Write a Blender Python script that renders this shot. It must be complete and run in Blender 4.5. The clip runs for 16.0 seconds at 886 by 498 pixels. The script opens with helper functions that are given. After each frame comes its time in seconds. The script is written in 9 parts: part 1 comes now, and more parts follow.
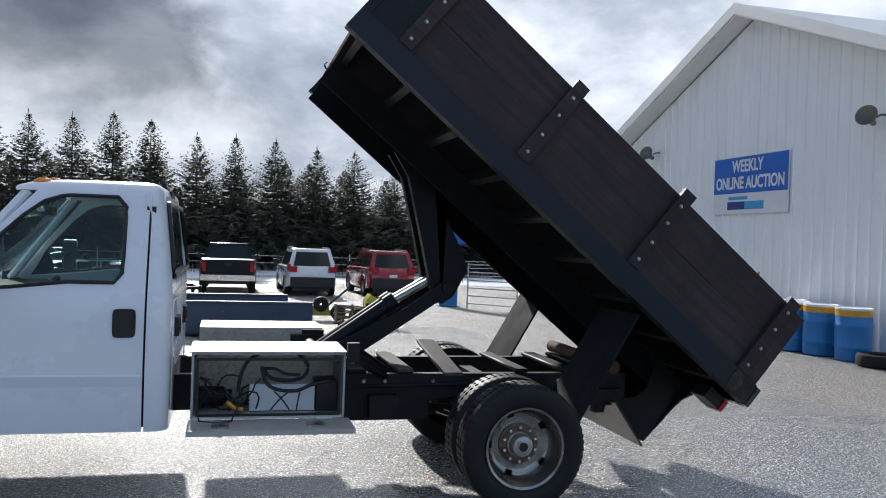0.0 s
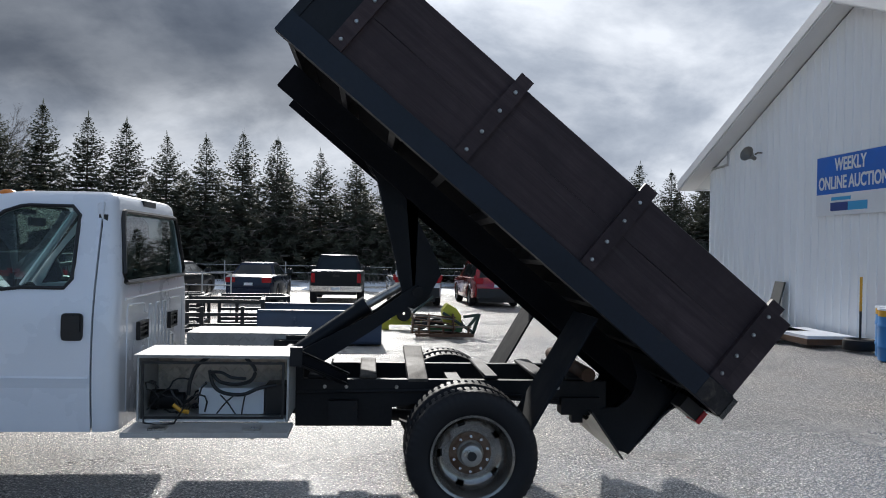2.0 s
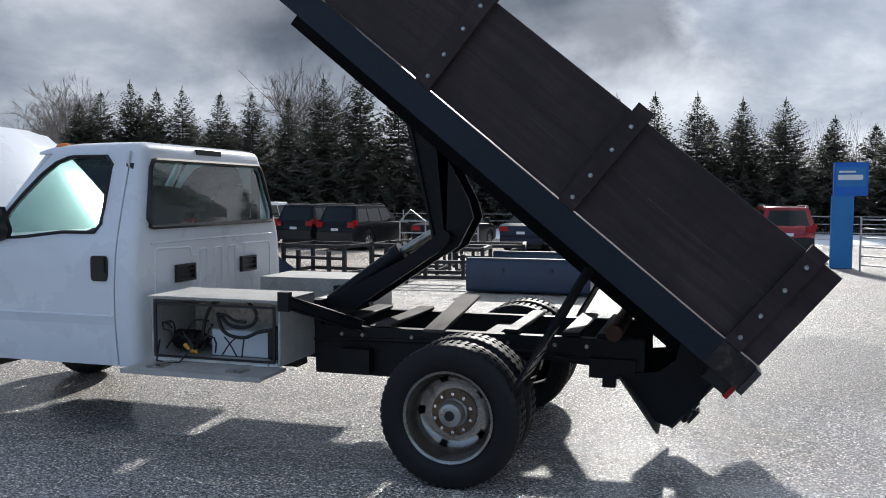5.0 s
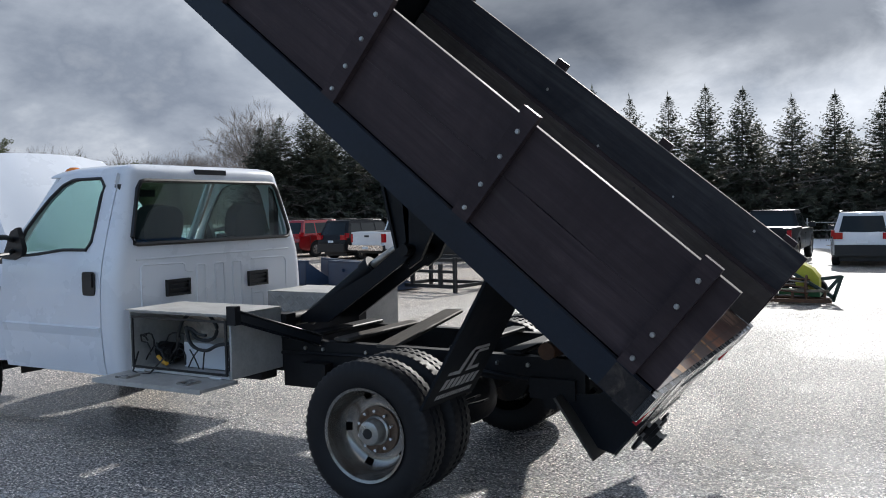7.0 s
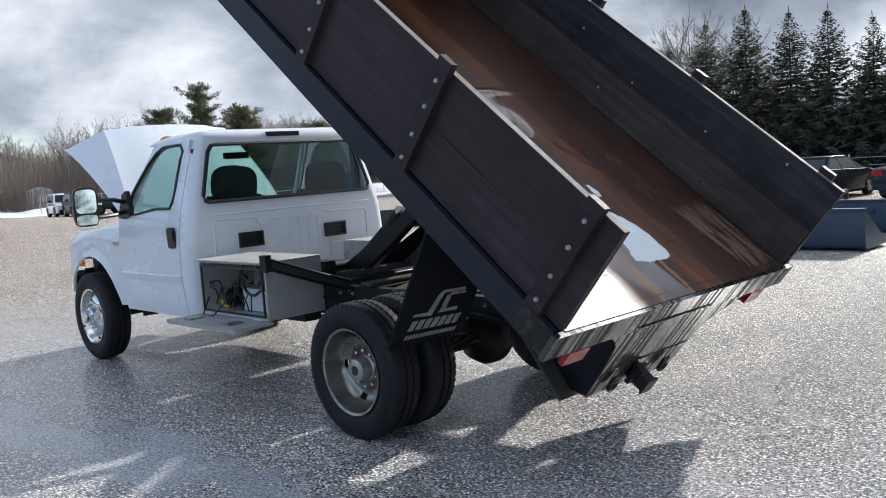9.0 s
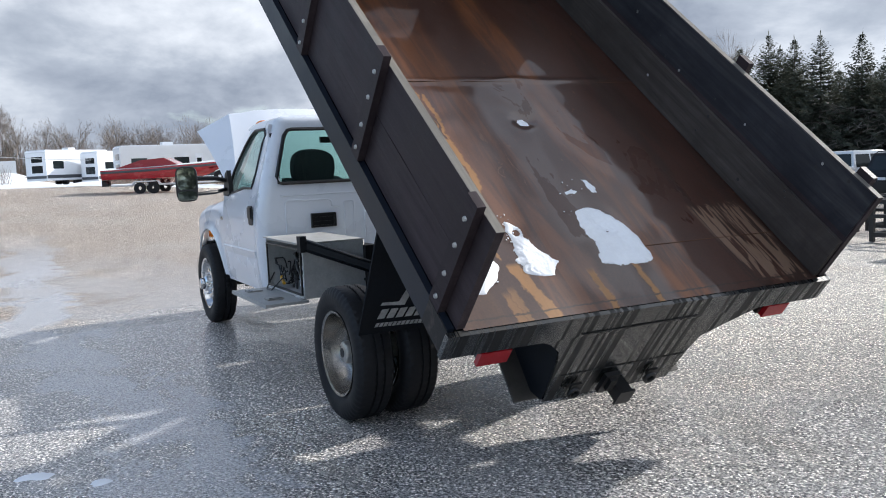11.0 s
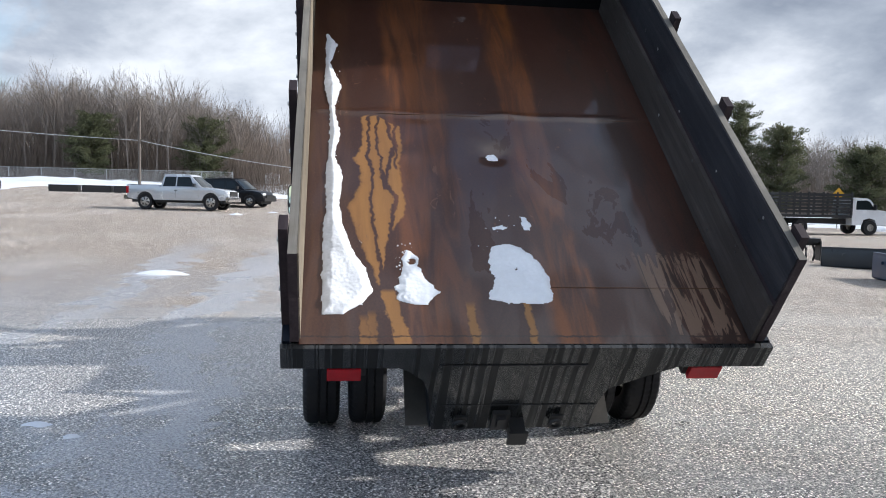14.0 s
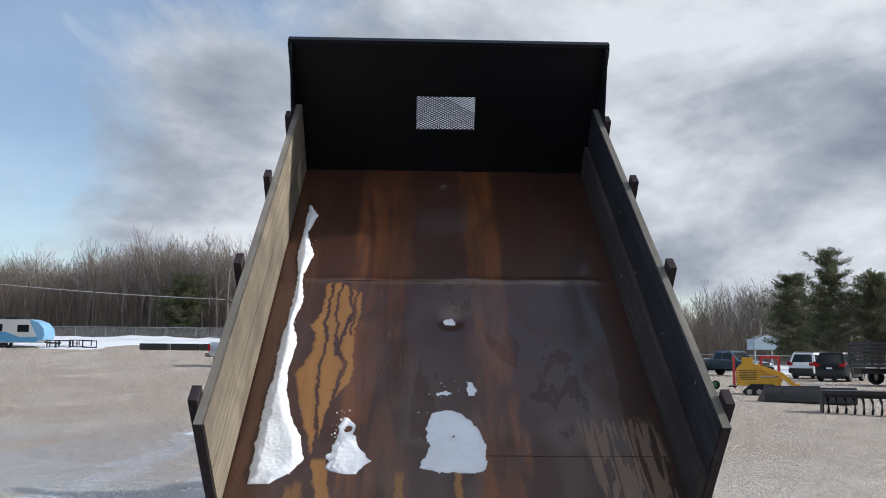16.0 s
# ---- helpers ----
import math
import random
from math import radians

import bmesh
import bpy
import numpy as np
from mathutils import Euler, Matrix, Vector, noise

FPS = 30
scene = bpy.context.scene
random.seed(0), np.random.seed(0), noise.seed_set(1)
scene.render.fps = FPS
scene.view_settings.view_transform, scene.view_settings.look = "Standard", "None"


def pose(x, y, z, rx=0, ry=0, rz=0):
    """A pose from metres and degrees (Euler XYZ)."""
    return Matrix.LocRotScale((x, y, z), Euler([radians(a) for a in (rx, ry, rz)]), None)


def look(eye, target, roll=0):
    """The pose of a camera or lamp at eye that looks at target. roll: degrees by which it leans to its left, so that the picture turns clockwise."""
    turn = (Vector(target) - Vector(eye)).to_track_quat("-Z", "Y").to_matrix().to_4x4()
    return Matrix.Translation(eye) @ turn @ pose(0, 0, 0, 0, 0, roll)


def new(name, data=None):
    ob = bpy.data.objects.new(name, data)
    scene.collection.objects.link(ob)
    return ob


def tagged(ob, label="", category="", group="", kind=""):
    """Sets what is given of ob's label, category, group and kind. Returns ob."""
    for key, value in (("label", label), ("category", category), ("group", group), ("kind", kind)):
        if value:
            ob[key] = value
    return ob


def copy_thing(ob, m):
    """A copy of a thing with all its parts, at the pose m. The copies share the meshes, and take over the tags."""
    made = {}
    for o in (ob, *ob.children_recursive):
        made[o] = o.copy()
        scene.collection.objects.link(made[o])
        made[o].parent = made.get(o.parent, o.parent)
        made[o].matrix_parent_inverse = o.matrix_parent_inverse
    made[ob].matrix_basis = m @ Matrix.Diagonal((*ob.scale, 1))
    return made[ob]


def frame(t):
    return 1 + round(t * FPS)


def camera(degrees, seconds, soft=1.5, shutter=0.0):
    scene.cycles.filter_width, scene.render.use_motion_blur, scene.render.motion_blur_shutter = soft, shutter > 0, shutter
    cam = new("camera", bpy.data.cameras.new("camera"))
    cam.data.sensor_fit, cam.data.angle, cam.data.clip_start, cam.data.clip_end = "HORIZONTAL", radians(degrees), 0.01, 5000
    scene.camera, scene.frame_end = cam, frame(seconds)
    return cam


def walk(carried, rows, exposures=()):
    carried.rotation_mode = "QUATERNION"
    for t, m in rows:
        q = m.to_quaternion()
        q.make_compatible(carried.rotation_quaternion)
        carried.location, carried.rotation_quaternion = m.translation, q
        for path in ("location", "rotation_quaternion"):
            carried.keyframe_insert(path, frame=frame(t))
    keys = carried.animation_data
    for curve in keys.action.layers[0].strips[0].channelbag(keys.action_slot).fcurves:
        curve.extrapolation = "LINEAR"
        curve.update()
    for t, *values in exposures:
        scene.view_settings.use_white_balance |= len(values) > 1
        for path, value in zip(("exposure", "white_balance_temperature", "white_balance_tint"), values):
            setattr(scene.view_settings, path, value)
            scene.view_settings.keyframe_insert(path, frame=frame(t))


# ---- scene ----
cam = camera(55.1, 16.0, 1.0)
METRES, EYE, TILT, LEAN, TURN = 11.15, 1.75, -0.22, 0.87, -14.2
ROWS = [
    (0.0, 0.0, 0.0, 0.0, 0.02, -0.34, -2.86),
    (0.5, 0.0269, 0.0088, -0.0005, 2.22, 2.12, -2.42),
    (1.0, 0.0527, 0.0142, 0.0029, 4.76, 4.33, -2.13),
    (1.5, 0.0846, 0.011, 0.0027, 7.13, 2.85, -2.2),
    (2.0, 0.1105, 0.0214, -0.0004, 9.36, 0.02, -2.04),
    (2.5, 0.1373, 0.0359, 0.0004, 12.94, -2.16, -1.73),
    (3.0, 0.1702, 0.0432, -0.0009, 17.3, -3.55, -1.37),
    (3.5, 0.1942, 0.0619, -0.0029, 21.41, -4.25, -1.07),
    (4.0, 0.2167, 0.0861, -0.0013, 25.21, -4.46, -0.95),
    (6.5, 0.3512, 0.193, -0.0012, 40.02, -2.68, -0.28),
    (7.0, 0.3717, 0.2195, -0.0008, 43.7, -3.13, 0.48),
    (7.5, 0.4006, 0.2414, -0.0039, 47.8, -3.96, 1.41),
    (8.0, 0.4228, 0.2654, -0.0051, 51.89, -4.82, 2.33),
    (8.5, 0.4418, 0.2931, -0.0044, 55.86, -5.57, 3.07),
    (9.0, 0.4707, 0.3157, -0.0047, 59.65, -6.11, 3.48),
    (9.5, 0.4826, 0.3464, -0.0078, 63.52, -6.53, 3.58),
    (10.0, 0.4929, 0.3797, -0.0067, 67.67, -6.75, 3.42),
    (12.5, 0.5481, 0.5367, -0.0092, 87.65, -5.75, -0.34),
    (13.0, 0.549, 0.5686, -0.007, 90.89, -5.64, -0.83),
    (13.5, 0.5538, 0.6029, -0.0082, 93.98, -5.21, -1.14),
    (14.0, 0.5504, 0.6326, -0.0089, 96.69, -4.27, -1.33),
    (14.5, 0.5445, 0.6588, -0.0069, 99.03, -2.3, -1.38),
    (15.0, 0.55, 0.6882, -0.0053, 100.71, 0.72, -1.25),
    (15.5, 0.5505, 0.7039, -0.0023, 101.86, 3.78, -0.94),
    (16.0, 0.5439, 0.7067, -0.0013, 102.59, 5.95, -0.53),
]
walk(cam, [(t, pose(0, 0, EYE, TILT, LEAN, TURN) @ pose(METRES * x, METRES * y, METRES * z, 90 + pitch, roll, yaw)) for t, x, y, z, yaw, pitch, roll in ROWS], [(0.0, 0.72, 6100, 10), (1.4, 0.46, 6150, 10), (2.2, 0.50, 6150, 10), (3.5, 0.64, 6150, 10), (7.0, 0.72, 6150, 10), (9.0, 1.02, 6150, 10), (12.5, 1.1, 6150, 10), (14.5, 1.02, 6100, 10), (16.0, 0.70, 6200, 10)])

# ---- world, sun ----
SUN_EL, SUN_AZ = 27.5, 4.5          # degrees; azimuth from +y towards -x
world = bpy.data.worlds.new("sky")
scene.world = world
world.use_nodes = True
wn, wl = world.node_tree.nodes, world.node_tree.links
wn.clear()


def wnode(kind, **kw):
    n = wn.new(kind)
    for k, v in kw.items():
        n.inputs[k].default_value = v
    return n


w_out = wn.new("ShaderNodeOutputWorld")
w_bg = wnode("ShaderNodeBackground", Strength=0.1)
w_sky = wn.new("ShaderNodeTexSky")
w_sky.sky_type = "NISHITA"
w_sky.sun_disc = False
w_sky.sun_elevation = radians(SUN_EL)
w_sky.sun_rotation = radians(-SUN_AZ)
w_sky.air_density, w_sky.dust_density = 1.0, 0.6
w_tc = wn.new("ShaderNodeTexCoord")
w_sep = wn.new("ShaderNodeSeparateXYZ")
wl.new(w_tc.outputs["Generated"], w_sep.inputs[0])


def wmath(op, a, b=None, clamp=False):
    n = wn.new("ShaderNodeMath")
    n.operation, n.use_clamp = op, clamp
    for i, v in enumerate((a, b)):
        if v is None:
            continue
        if isinstance(v, (int, float)):
            n.inputs[i].default_value = v
        else:
            wl.new(v, n.inputs[i])
    return n.outputs[0]


zz = wmath("ADD", wmath("MAXIMUM", w_sep.outputs[2], 0.0), 0.55)
w_com = wn.new("ShaderNodeCombineXYZ")
wl.new(wmath("DIVIDE", w_sep.outputs[0], zz), w_com.inputs[0])
wl.new(wmath("DIVIDE", w_sep.outputs[1], zz), w_com.inputs[1])
wl.new(wmath("MULTIPLY", w_sep.outputs[2], 1.5), w_com.inputs[2])


def cloud_noise(scale, detail, rough, shift, distortion=0.4):
    m = wn.new("ShaderNodeMapping")
    m.inputs["Location"].default_value = shift
    wl.new(w_com.outputs[0], m.inputs[0])
    n = wnode("ShaderNodeTexNoise", Scale=scale, Detail=detail, Roughness=rough, Distortion=distortion)
    wl.new(m.outputs[0], n.inputs["Vector"])
    return n.outputs["Fac"]


def wramp(fac, stops):
    r = wn.new("ShaderNodeValToRGB")
    for e, (p, c) in zip([r.color_ramp.elements[0], r.color_ramp.elements[1]] + [r.color_ramp.elements.new(0.5) for _ in stops[2:]], stops):
        e.position, e.color = p, (*c, 1)
    wl.new(fac, r.inputs[0])
    return r.outputs[0]


# thick grey cloud bodies with bright thin gaps, and some blue away from the sun
bodies = cloud_noise(2.7, 9, 0.56, (3.1, 1.7, 0), 0.15)
w_dot = wn.new("ShaderNodeVectorMath")
w_dot.operation = "DOT_PRODUCT"
sun_dir = Vector((-math.sin(radians(SUN_AZ)) * math.cos(radians(SUN_EL)), math.cos(radians(SUN_AZ)) * math.cos(radians(SUN_EL)), math.sin(radians(SUN_EL))))
wl.new(w_tc.outputs["Generated"], w_dot.inputs[0])
w_dot.inputs[1].default_value = sun_dir
near_sun = wmath("POWER", wmath("MAXIMUM", w_dot.outputs["Value"], 0.0), 6.0)
front_lit = wmath("MAXIMUM", wmath("MULTIPLY", w_dot.outputs["Value"], -1.0), 0.0)
halo = wmath("POWER", wmath("MAXIMUM", w_dot.outputs["Value"], 0.0), 45.0)


def w_ease(v, lo, hi):
    n = wn.new("ShaderNodeMapRange")
    n.interpolation_type = "SMOOTHSTEP"
    n.inputs[1].default_value, n.inputs[2].default_value = lo, hi
    wl.new(v, n.inputs[0])
    return n.outputs[0]


def w_side(way):
    n = wn.new("ShaderNodeVectorMath")
    n.operation = "DOT_PRODUCT"
    wl.new(w_tc.outputs["Generated"], n.inputs[0])
    n.inputs[1].default_value = way
    return n.outputs["Value"]


# the thick grey bank below and beside the sun, ragged at its edge
frayed = wmath("SUBTRACT", cloud_noise(4.5, 8, 0.6, (7.7, 2.1, 0)), 0.5)
bank = wmath("MULTIPLY", w_ease(wmath("ADD", w_side((-0.797, 0.131, -0.589)), wmath("MULTIPLY", frayed, 0.14)), -0.01, 0.06), w_ease(wmath("ADD", w_sep.outputs[2], wmath("MULTIPLY", frayed, 0.10)), 0.085, 0.20))
bank = wmath("MULTIPLY", bank, w_ease(w_sep.outputs[0], -0.62, -0.42))
bank = wramp(bank, [(0.0, (1, 1, 1)), (1.0, (0.29, 0.305, 0.33))])
# the cloud is thinner round the sun and towards -x, where it glows
thin = wmath("ADD", wmath("MULTIPLY", halo, 0.10), wmath("MULTIPLY", wmath("MAXIMUM", wmath("MULTIPLY", w_sep.outputs[0], -1.0), 0.0), 0.004))
cloud_col = wramp(wmath("SUBTRACT", bodies, thin), [(0.36, (0.95, 0.97, 1.0)), (0.45, (0.76, 0.79, 0.845)), (0.525, (0.50, 0.54, 0.605)), (0.64, (0.32, 0.36, 0.43))])
gain = wmath("ADD", wmath("ADD", wmath("ADD", wmath("MULTIPLY", near_sun, 1.2), wmath("MULTIPLY", halo, 7.0)), wmath("ADD", wmath("MULTIPLY", front_lit, 0.8), wmath("MULTIPLY", wmath("MAXIMUM", w_sep.outputs[0], 0.0), 4.0))), 4.95)
w_mul = wn.new("ShaderNodeVectorMath")
w_mul.operation = "SCALE"
w_dark = wn.new("ShaderNodeVectorMath")
w_dark.operation = "MULTIPLY"
wl.new(cloud_col, w_dark.inputs[0])
wl.new(bank, w_dark.inputs[1])
wl.new(w_dark.outputs[0], w_mul.inputs[0])
wl.new(gain, w_mul.inputs["Scale"])
cover = wramp(wmath("SUBTRACT", wmath("ADD", cloud_noise(1.2, 7, 0.6, (0.4, 5.2, 0)), wmath("MULTIPLY", near_sun, 0.3)), wmath("ADD", wmath("MULTIPLY", front_lit, 0.66), wmath("MULTIPLY", wmath("MAXIMUM", wmath("SUBTRACT", w_sep.outputs[2], 0.22), 0.0), wmath("MULTIPLY", wmath("MAXIMUM", wmath("MULTIPLY", w_sep.outputs[0], -1.0), 0.0), 0.75)))), [(0.31, (0.15, 0.15, 0.15)), (0.42, (1, 1, 1))])
w_mix = wn.new("ShaderNodeMix")
w_mix.data_type = "RGBA"
wl.new(cover, w_mix.inputs[0])
wl.new(w_sky.outputs[0], w_mix.inputs[6])
wl.new(w_mul.outputs[0], w_mix.inputs[7])
wl.new(w_mix.outputs[2], w_bg.inputs[0])
wl.new(w_bg.outputs[0], w_out.inputs[0])

sun_data = bpy.data.lights.new("sun", "SUN")
sun_data.energy, sun_data.angle, sun_data.color = 2.9, radians(1.6), (1.0, 0.94, 0.85)
sun_ob = new("sun", sun_data)
sun_ob.matrix_world = look(sun_dir * 100, (0, 0, 0))

# ---- materials ----
def ramp_node(nt, fac, stops):
    r = nt.nodes.new("ShaderNodeValToRGB")
    els = [r.color_ramp.elements[0], r.color_ramp.elements[1]] + [r.color_ramp.elements.new(0.5) for _ in stops[2:]]
    for e, (p, c) in zip(els, stops):
        c = (c, c, c) if isinstance(c, (int, float)) else c
        e.position, e.color = p, (*c, 1)
    nt.links.new(fac, r.inputs[0])
    return r.outputs[0]


def noise_node(nt, scale, detail=4, rough=0.55, stretch=None, coord="Object", distortion=0.0, turn=0.0):
    tc = nt.nodes.new("ShaderNodeTexCoord")
    out = tc.outputs[coord]
    if turn:
        r = nt.nodes.new("ShaderNodeMapping")
        r.inputs["Rotation"].default_value = (0, radians(turn), 0)
        nt.links.new(out, r.inputs[0])
        out = r.outputs[0]
    if stretch:
        m = nt.nodes.new("ShaderNodeMapping")
        m.inputs["Scale"].default_value = stretch
        nt.links.new(out, m.inputs[0])
        out = m.outputs[0]
    n = nt.nodes.new("ShaderNodeTexNoise")
    n.inputs["Scale"].default_value, n.inputs["Detail"].default_value = scale, detail
    n.inputs["Roughness"].default_value, n.inputs["Distortion"].default_value = rough, distortion
    nt.links.new(out, n.inputs["Vector"])
    return n.outputs["Fac"]


def mix_node(nt, fac, a, b, mode="MIX"):
    m = nt.nodes.new("ShaderNodeMix")
    m.data_type, m.blend_type = "RGBA", mode
    for sock, v in ((m.inputs[0], fac), (m.inputs[6], a), (m.inputs[7], b)):
        if isinstance(v, (int, float)):
            sock.default_value = v if sock is m.inputs[0] or sock.type == "VALUE" else (v, v, v, 1)
        elif isinstance(v, tuple):
            sock.default_value = (*v, 1)
        else:
            nt.links.new(v, sock)
    return m.outputs[2]


def blank(name):
    m = bpy.data.materials.new(name)
    m.use_nodes = True
    return m, m.node_tree, m.node_tree.nodes["Principled BSDF"]


def bump_to(nt, bsdf, height, strength, distance):
    b = nt.nodes.new("ShaderNodeBump")
    b.inputs["Strength"].default_value, b.inputs["Distance"].default_value = strength, distance
    nt.links.new(height, b.inputs["Height"])
    nt.links.new(b.outputs[0], bsdf.inputs["Normal"])


def mat(name, col, rough=0.5, metal=0.0, var=0.25, scale=3.0, fine=60.0, bump=0.0, depth=0.002, coat=0.0, stretch=None, dirt=None, spec=0.5):
    """A painted, rubber, metal or cloth surface: colour with stains and grain at two scales, uneven gloss, fine relief."""
    m, nt, b = blank(name)
    big = noise_node(nt, scale, 5, 0.6, stretch)
    small = noise_node(nt, fine, 3, 0.6, stretch)
    dark = tuple(c * (1 - var) for c in col)
    light = tuple(min(1, c * (1 + var * 0.6)) for c in col)
    c = ramp_node(nt, big, [(0.3, dark), (0.7, light)])
    c = mix_node(nt, 0.35, c, ramp_node(nt, small, [(0.25, tuple(x * (1 - var) for x in col)), (0.75, light)]))
    if dirt:
        c = mix_node(nt, ramp_node(nt, noise_node(nt, scale * 0.7, 8, 0.7, None, "Object", 0.6), [(dirt[1], 0.0), (dirt[1] + 0.12, 1.0)]), c, dirt[0])
    nt.links.new(c, b.inputs["Base Color"])
    nt.links.new(ramp_node(nt, big, [(0.25, max(0.02, rough * 0.8)), (0.75, min(1, rough * 1.2))]), b.inputs["Roughness"])
    b.inputs["Metallic"].default_value = metal
    b.inputs["Coat Weight"].default_value = coat
    b.inputs["Specular IOR Level"].default_value = spec
    b.inputs["Coat Roughness"].default_value = 0.06
    if bump:
        bump_to(nt, b, small, bump, depth)
    return m


def math_node(nt, op, a, b=None, clamp=False):
    n = nt.nodes.new("ShaderNodeMath")
    n.operation, n.use_clamp = op, clamp
    for i, v in enumerate((a, b)):
        if isinstance(v, (int, float)):
            n.inputs[i].default_value = v
        elif v is not None:
            nt.links.new(v, n.inputs[i])
    return n.outputs[0]


def glass(name, tint=(0.75, 0.85, 0.82), alpha=0.35):
    m, nt, b = blank(name)
    mix = nt.nodes.new("ShaderNodeMixShader")
    tr = nt.nodes.new("ShaderNodeBsdfTransparent")
    gl = nt.nodes.new("ShaderNodeBsdfGlossy")
    gl.inputs["Roughness"].default_value = 0.02
    tr.inputs[0].default_value = (*tint, 1)
    lw = nt.nodes.new("ShaderNodeLayerWeight")
    lw.inputs["Blend"].default_value = 0.5
    nt.links.new(math_node(nt, "ADD", math_node(nt, "MULTIPLY", math_node(nt, "POWER", lw.outputs["Facing"], 4.0), 0.9), 0.045 + alpha, True), mix.inputs[0])
    nt.links.new(tr.outputs[0], mix.inputs[1])
    nt.links.new(gl.outputs[0], mix.inputs[2])
    nt.links.new(mix.outputs[0], nt.nodes["Material Output"].inputs[0])
    return m


def band(nt, v, a, b, soft):
    """1 between a and b, fading over soft."""
    out = []
    for lo, hi in ((a - soft, a), (b + soft, b)):
        m = nt.nodes.new("ShaderNodeMapRange")
        m.interpolation_type = "SMOOTHSTEP"
        m.inputs[1].default_value, m.inputs[2].default_value = lo, hi
        nt.links.new(v, m.inputs[0])
        out.append(m.outputs[0])
    return math_node(nt, "MULTIPLY", out[0], out[1])


def object_xyz(nt):
    tc = nt.nodes.new("ShaderNodeTexCoord")
    sep = nt.nodes.new("ShaderNodeSeparateXYZ")
    nt.links.new(tc.outputs["Object"], sep.inputs[0])
    return sep.outputs


def make_asphalt():
    """Stony asphalt: pale and dark chips in black binder, wet film in streaks and trickles, drier and tanner towards -x."""
    m, nt, b = blank("wet_asphalt")
    x, y, _ = object_xyz(nt)

    def ease(v, a, c):
        mr = nt.nodes.new("ShaderNodeMapRange")
        mr.interpolation_type = "SMOOTHSTEP"
        mr.inputs[1].default_value, mr.inputs[2].default_value = a, c
        nt.links.new(v, mr.inputs[0])
        return mr.outputs[0]

    patch = noise_node(nt, 0.24, 6, 0.62, (1, 0.7, 1), "Object", 0.6)
    streak = noise_node(nt, 0.30, 7, 0.62, (0.5, 1.0, 1), "Object", 0.25)
    grain = noise_node(nt, 54, 4, 0.75)
    chips = nt.nodes.new("ShaderNodeTexVoronoi")
    chips.inputs["Scale"].default_value = 88
    tc = nt.nodes.new("ShaderNodeTexCoord")
    nt.links.new(tc.outputs["Object"], chips.inputs["Vector"])
    sepc = nt.nodes.new("ShaderNodeSeparateColor")
    nt.links.new(chips.outputs["Color"], sepc.inputs[0])
    dry = math_node(nt, "MULTIPLY", math_node(nt, "ADD", ramp_node(nt, patch, [(0.44, 0.0), (0.62, 0.5)]), ease(x, 1.0, -8.0), True), ramp_node(nt, streak, [(0.36, 0.7), (0.50, 1.0)]), True)
    stone = ramp_node(nt, sepc.outputs[0], [(0.0, 0.05), (0.38, 0.48), (0.70, 1.35), (0.90, 3.0), (1.0, 4.6)])
    wet_c = mix_node(nt, 1.0, ramp_node(nt, grain, [(0.42, (0.055, 0.053, 0.050)), (0.58, (0.86, 0.81, 0.735))]), stone, "MULTIPLY")
    dry_c = mix_node(nt, 1.0, ramp_node(nt, grain, [(0.40, (0.135, 0.11, 0.092)), (0.60, (0.46, 0.40, 0.34))]), stone, "MULTIPLY")
    pool = noise_node(nt, 0.42, 7, 0.6, (0.55, 1.0, 1), "Object", 0.35)
    close = ease(y, 9.0, 5.0)
    # melt water trickling across the lot
    ragged = math_node(nt, "MULTIPLY", math_node(nt, "SUBTRACT", noise_node(nt, 0.9, 8, 0.74, (0.6, 1.0, 1.0), "Object", 0.6), 0.5), 3.0)
    trickle = None
    for stops, half in (([(-15, 4.0), (-9.6, 3.45), (-3.6, 3.7), (-0.9, 3.92), (1.0, 4.16), (2.2, 4.3), (6.0, 4.4)], 0.20), ([(-40, 0.6), (-23.7, 0.8), (-9.4, 1.9), (-4.5, 2.3), (-2.9, 2.2), (-1.5, 2.0), (0.5, 1.2)], 0.08)):
        r = ramp_node(nt, math_node(nt, "DIVIDE", math_node(nt, "ADD", x, 45), 55), [((p + 45) / 55, (q + 5) / 15) for p, q in stops])
        off = math_node(nt, "ABSOLUTE", math_node(nt, "ADD", math_node(nt, "SUBTRACT", y, math_node(nt, "SUBTRACT", math_node(nt, "MULTIPLY", r, 15), 5)), ragged))
        widen = math_node(nt, "ADD", half, math_node(nt, "MULTIPLY", ease(x, 0.0, -14.0), 0.22))
        t = math_node(nt, "MULTIPLY", math_node(nt, "SUBTRACT", 1.0, math_node(nt, "DIVIDE", math_node(nt, "SUBTRACT", off, widen), 0.22), True), math_node(nt, "MULTIPLY", ramp_node(nt, streak, [(0.34, 0.35), (0.5, 1.0)]), math_node(nt, "MULTIPLY", ease(x, -22.0, -6.0), ease(x, 4.6, 3.0))))
        trickle = t if trickle is None else math_node(nt, "MAXIMUM", trickle, t)
    film = math_node(nt, "MULTIPLY", math_node(nt, "MULTIPLY", math_node(nt, "MULTIPLY", ramp_node(nt, pool, [(0.38, 0.0), (0.48, 1.0)]), ease(x, -16.0, -2.0)), close), ramp_node(nt, dry, [(0.2, 1.0), (0.8, 0.8)]))
    film = math_node(nt, "MAXIMUM", math_node(nt, "MULTIPLY", film, 0.9), math_node(nt, "MULTIPLY", trickle, 0.9))
    # darkened away from the near strip, to hold down the sun's glare
    ground_c = mix_node(nt, close, mix_node(nt, 1.0, wet_c, (0.66, 0.66, 0.66), "MULTIPLY"), wet_c)
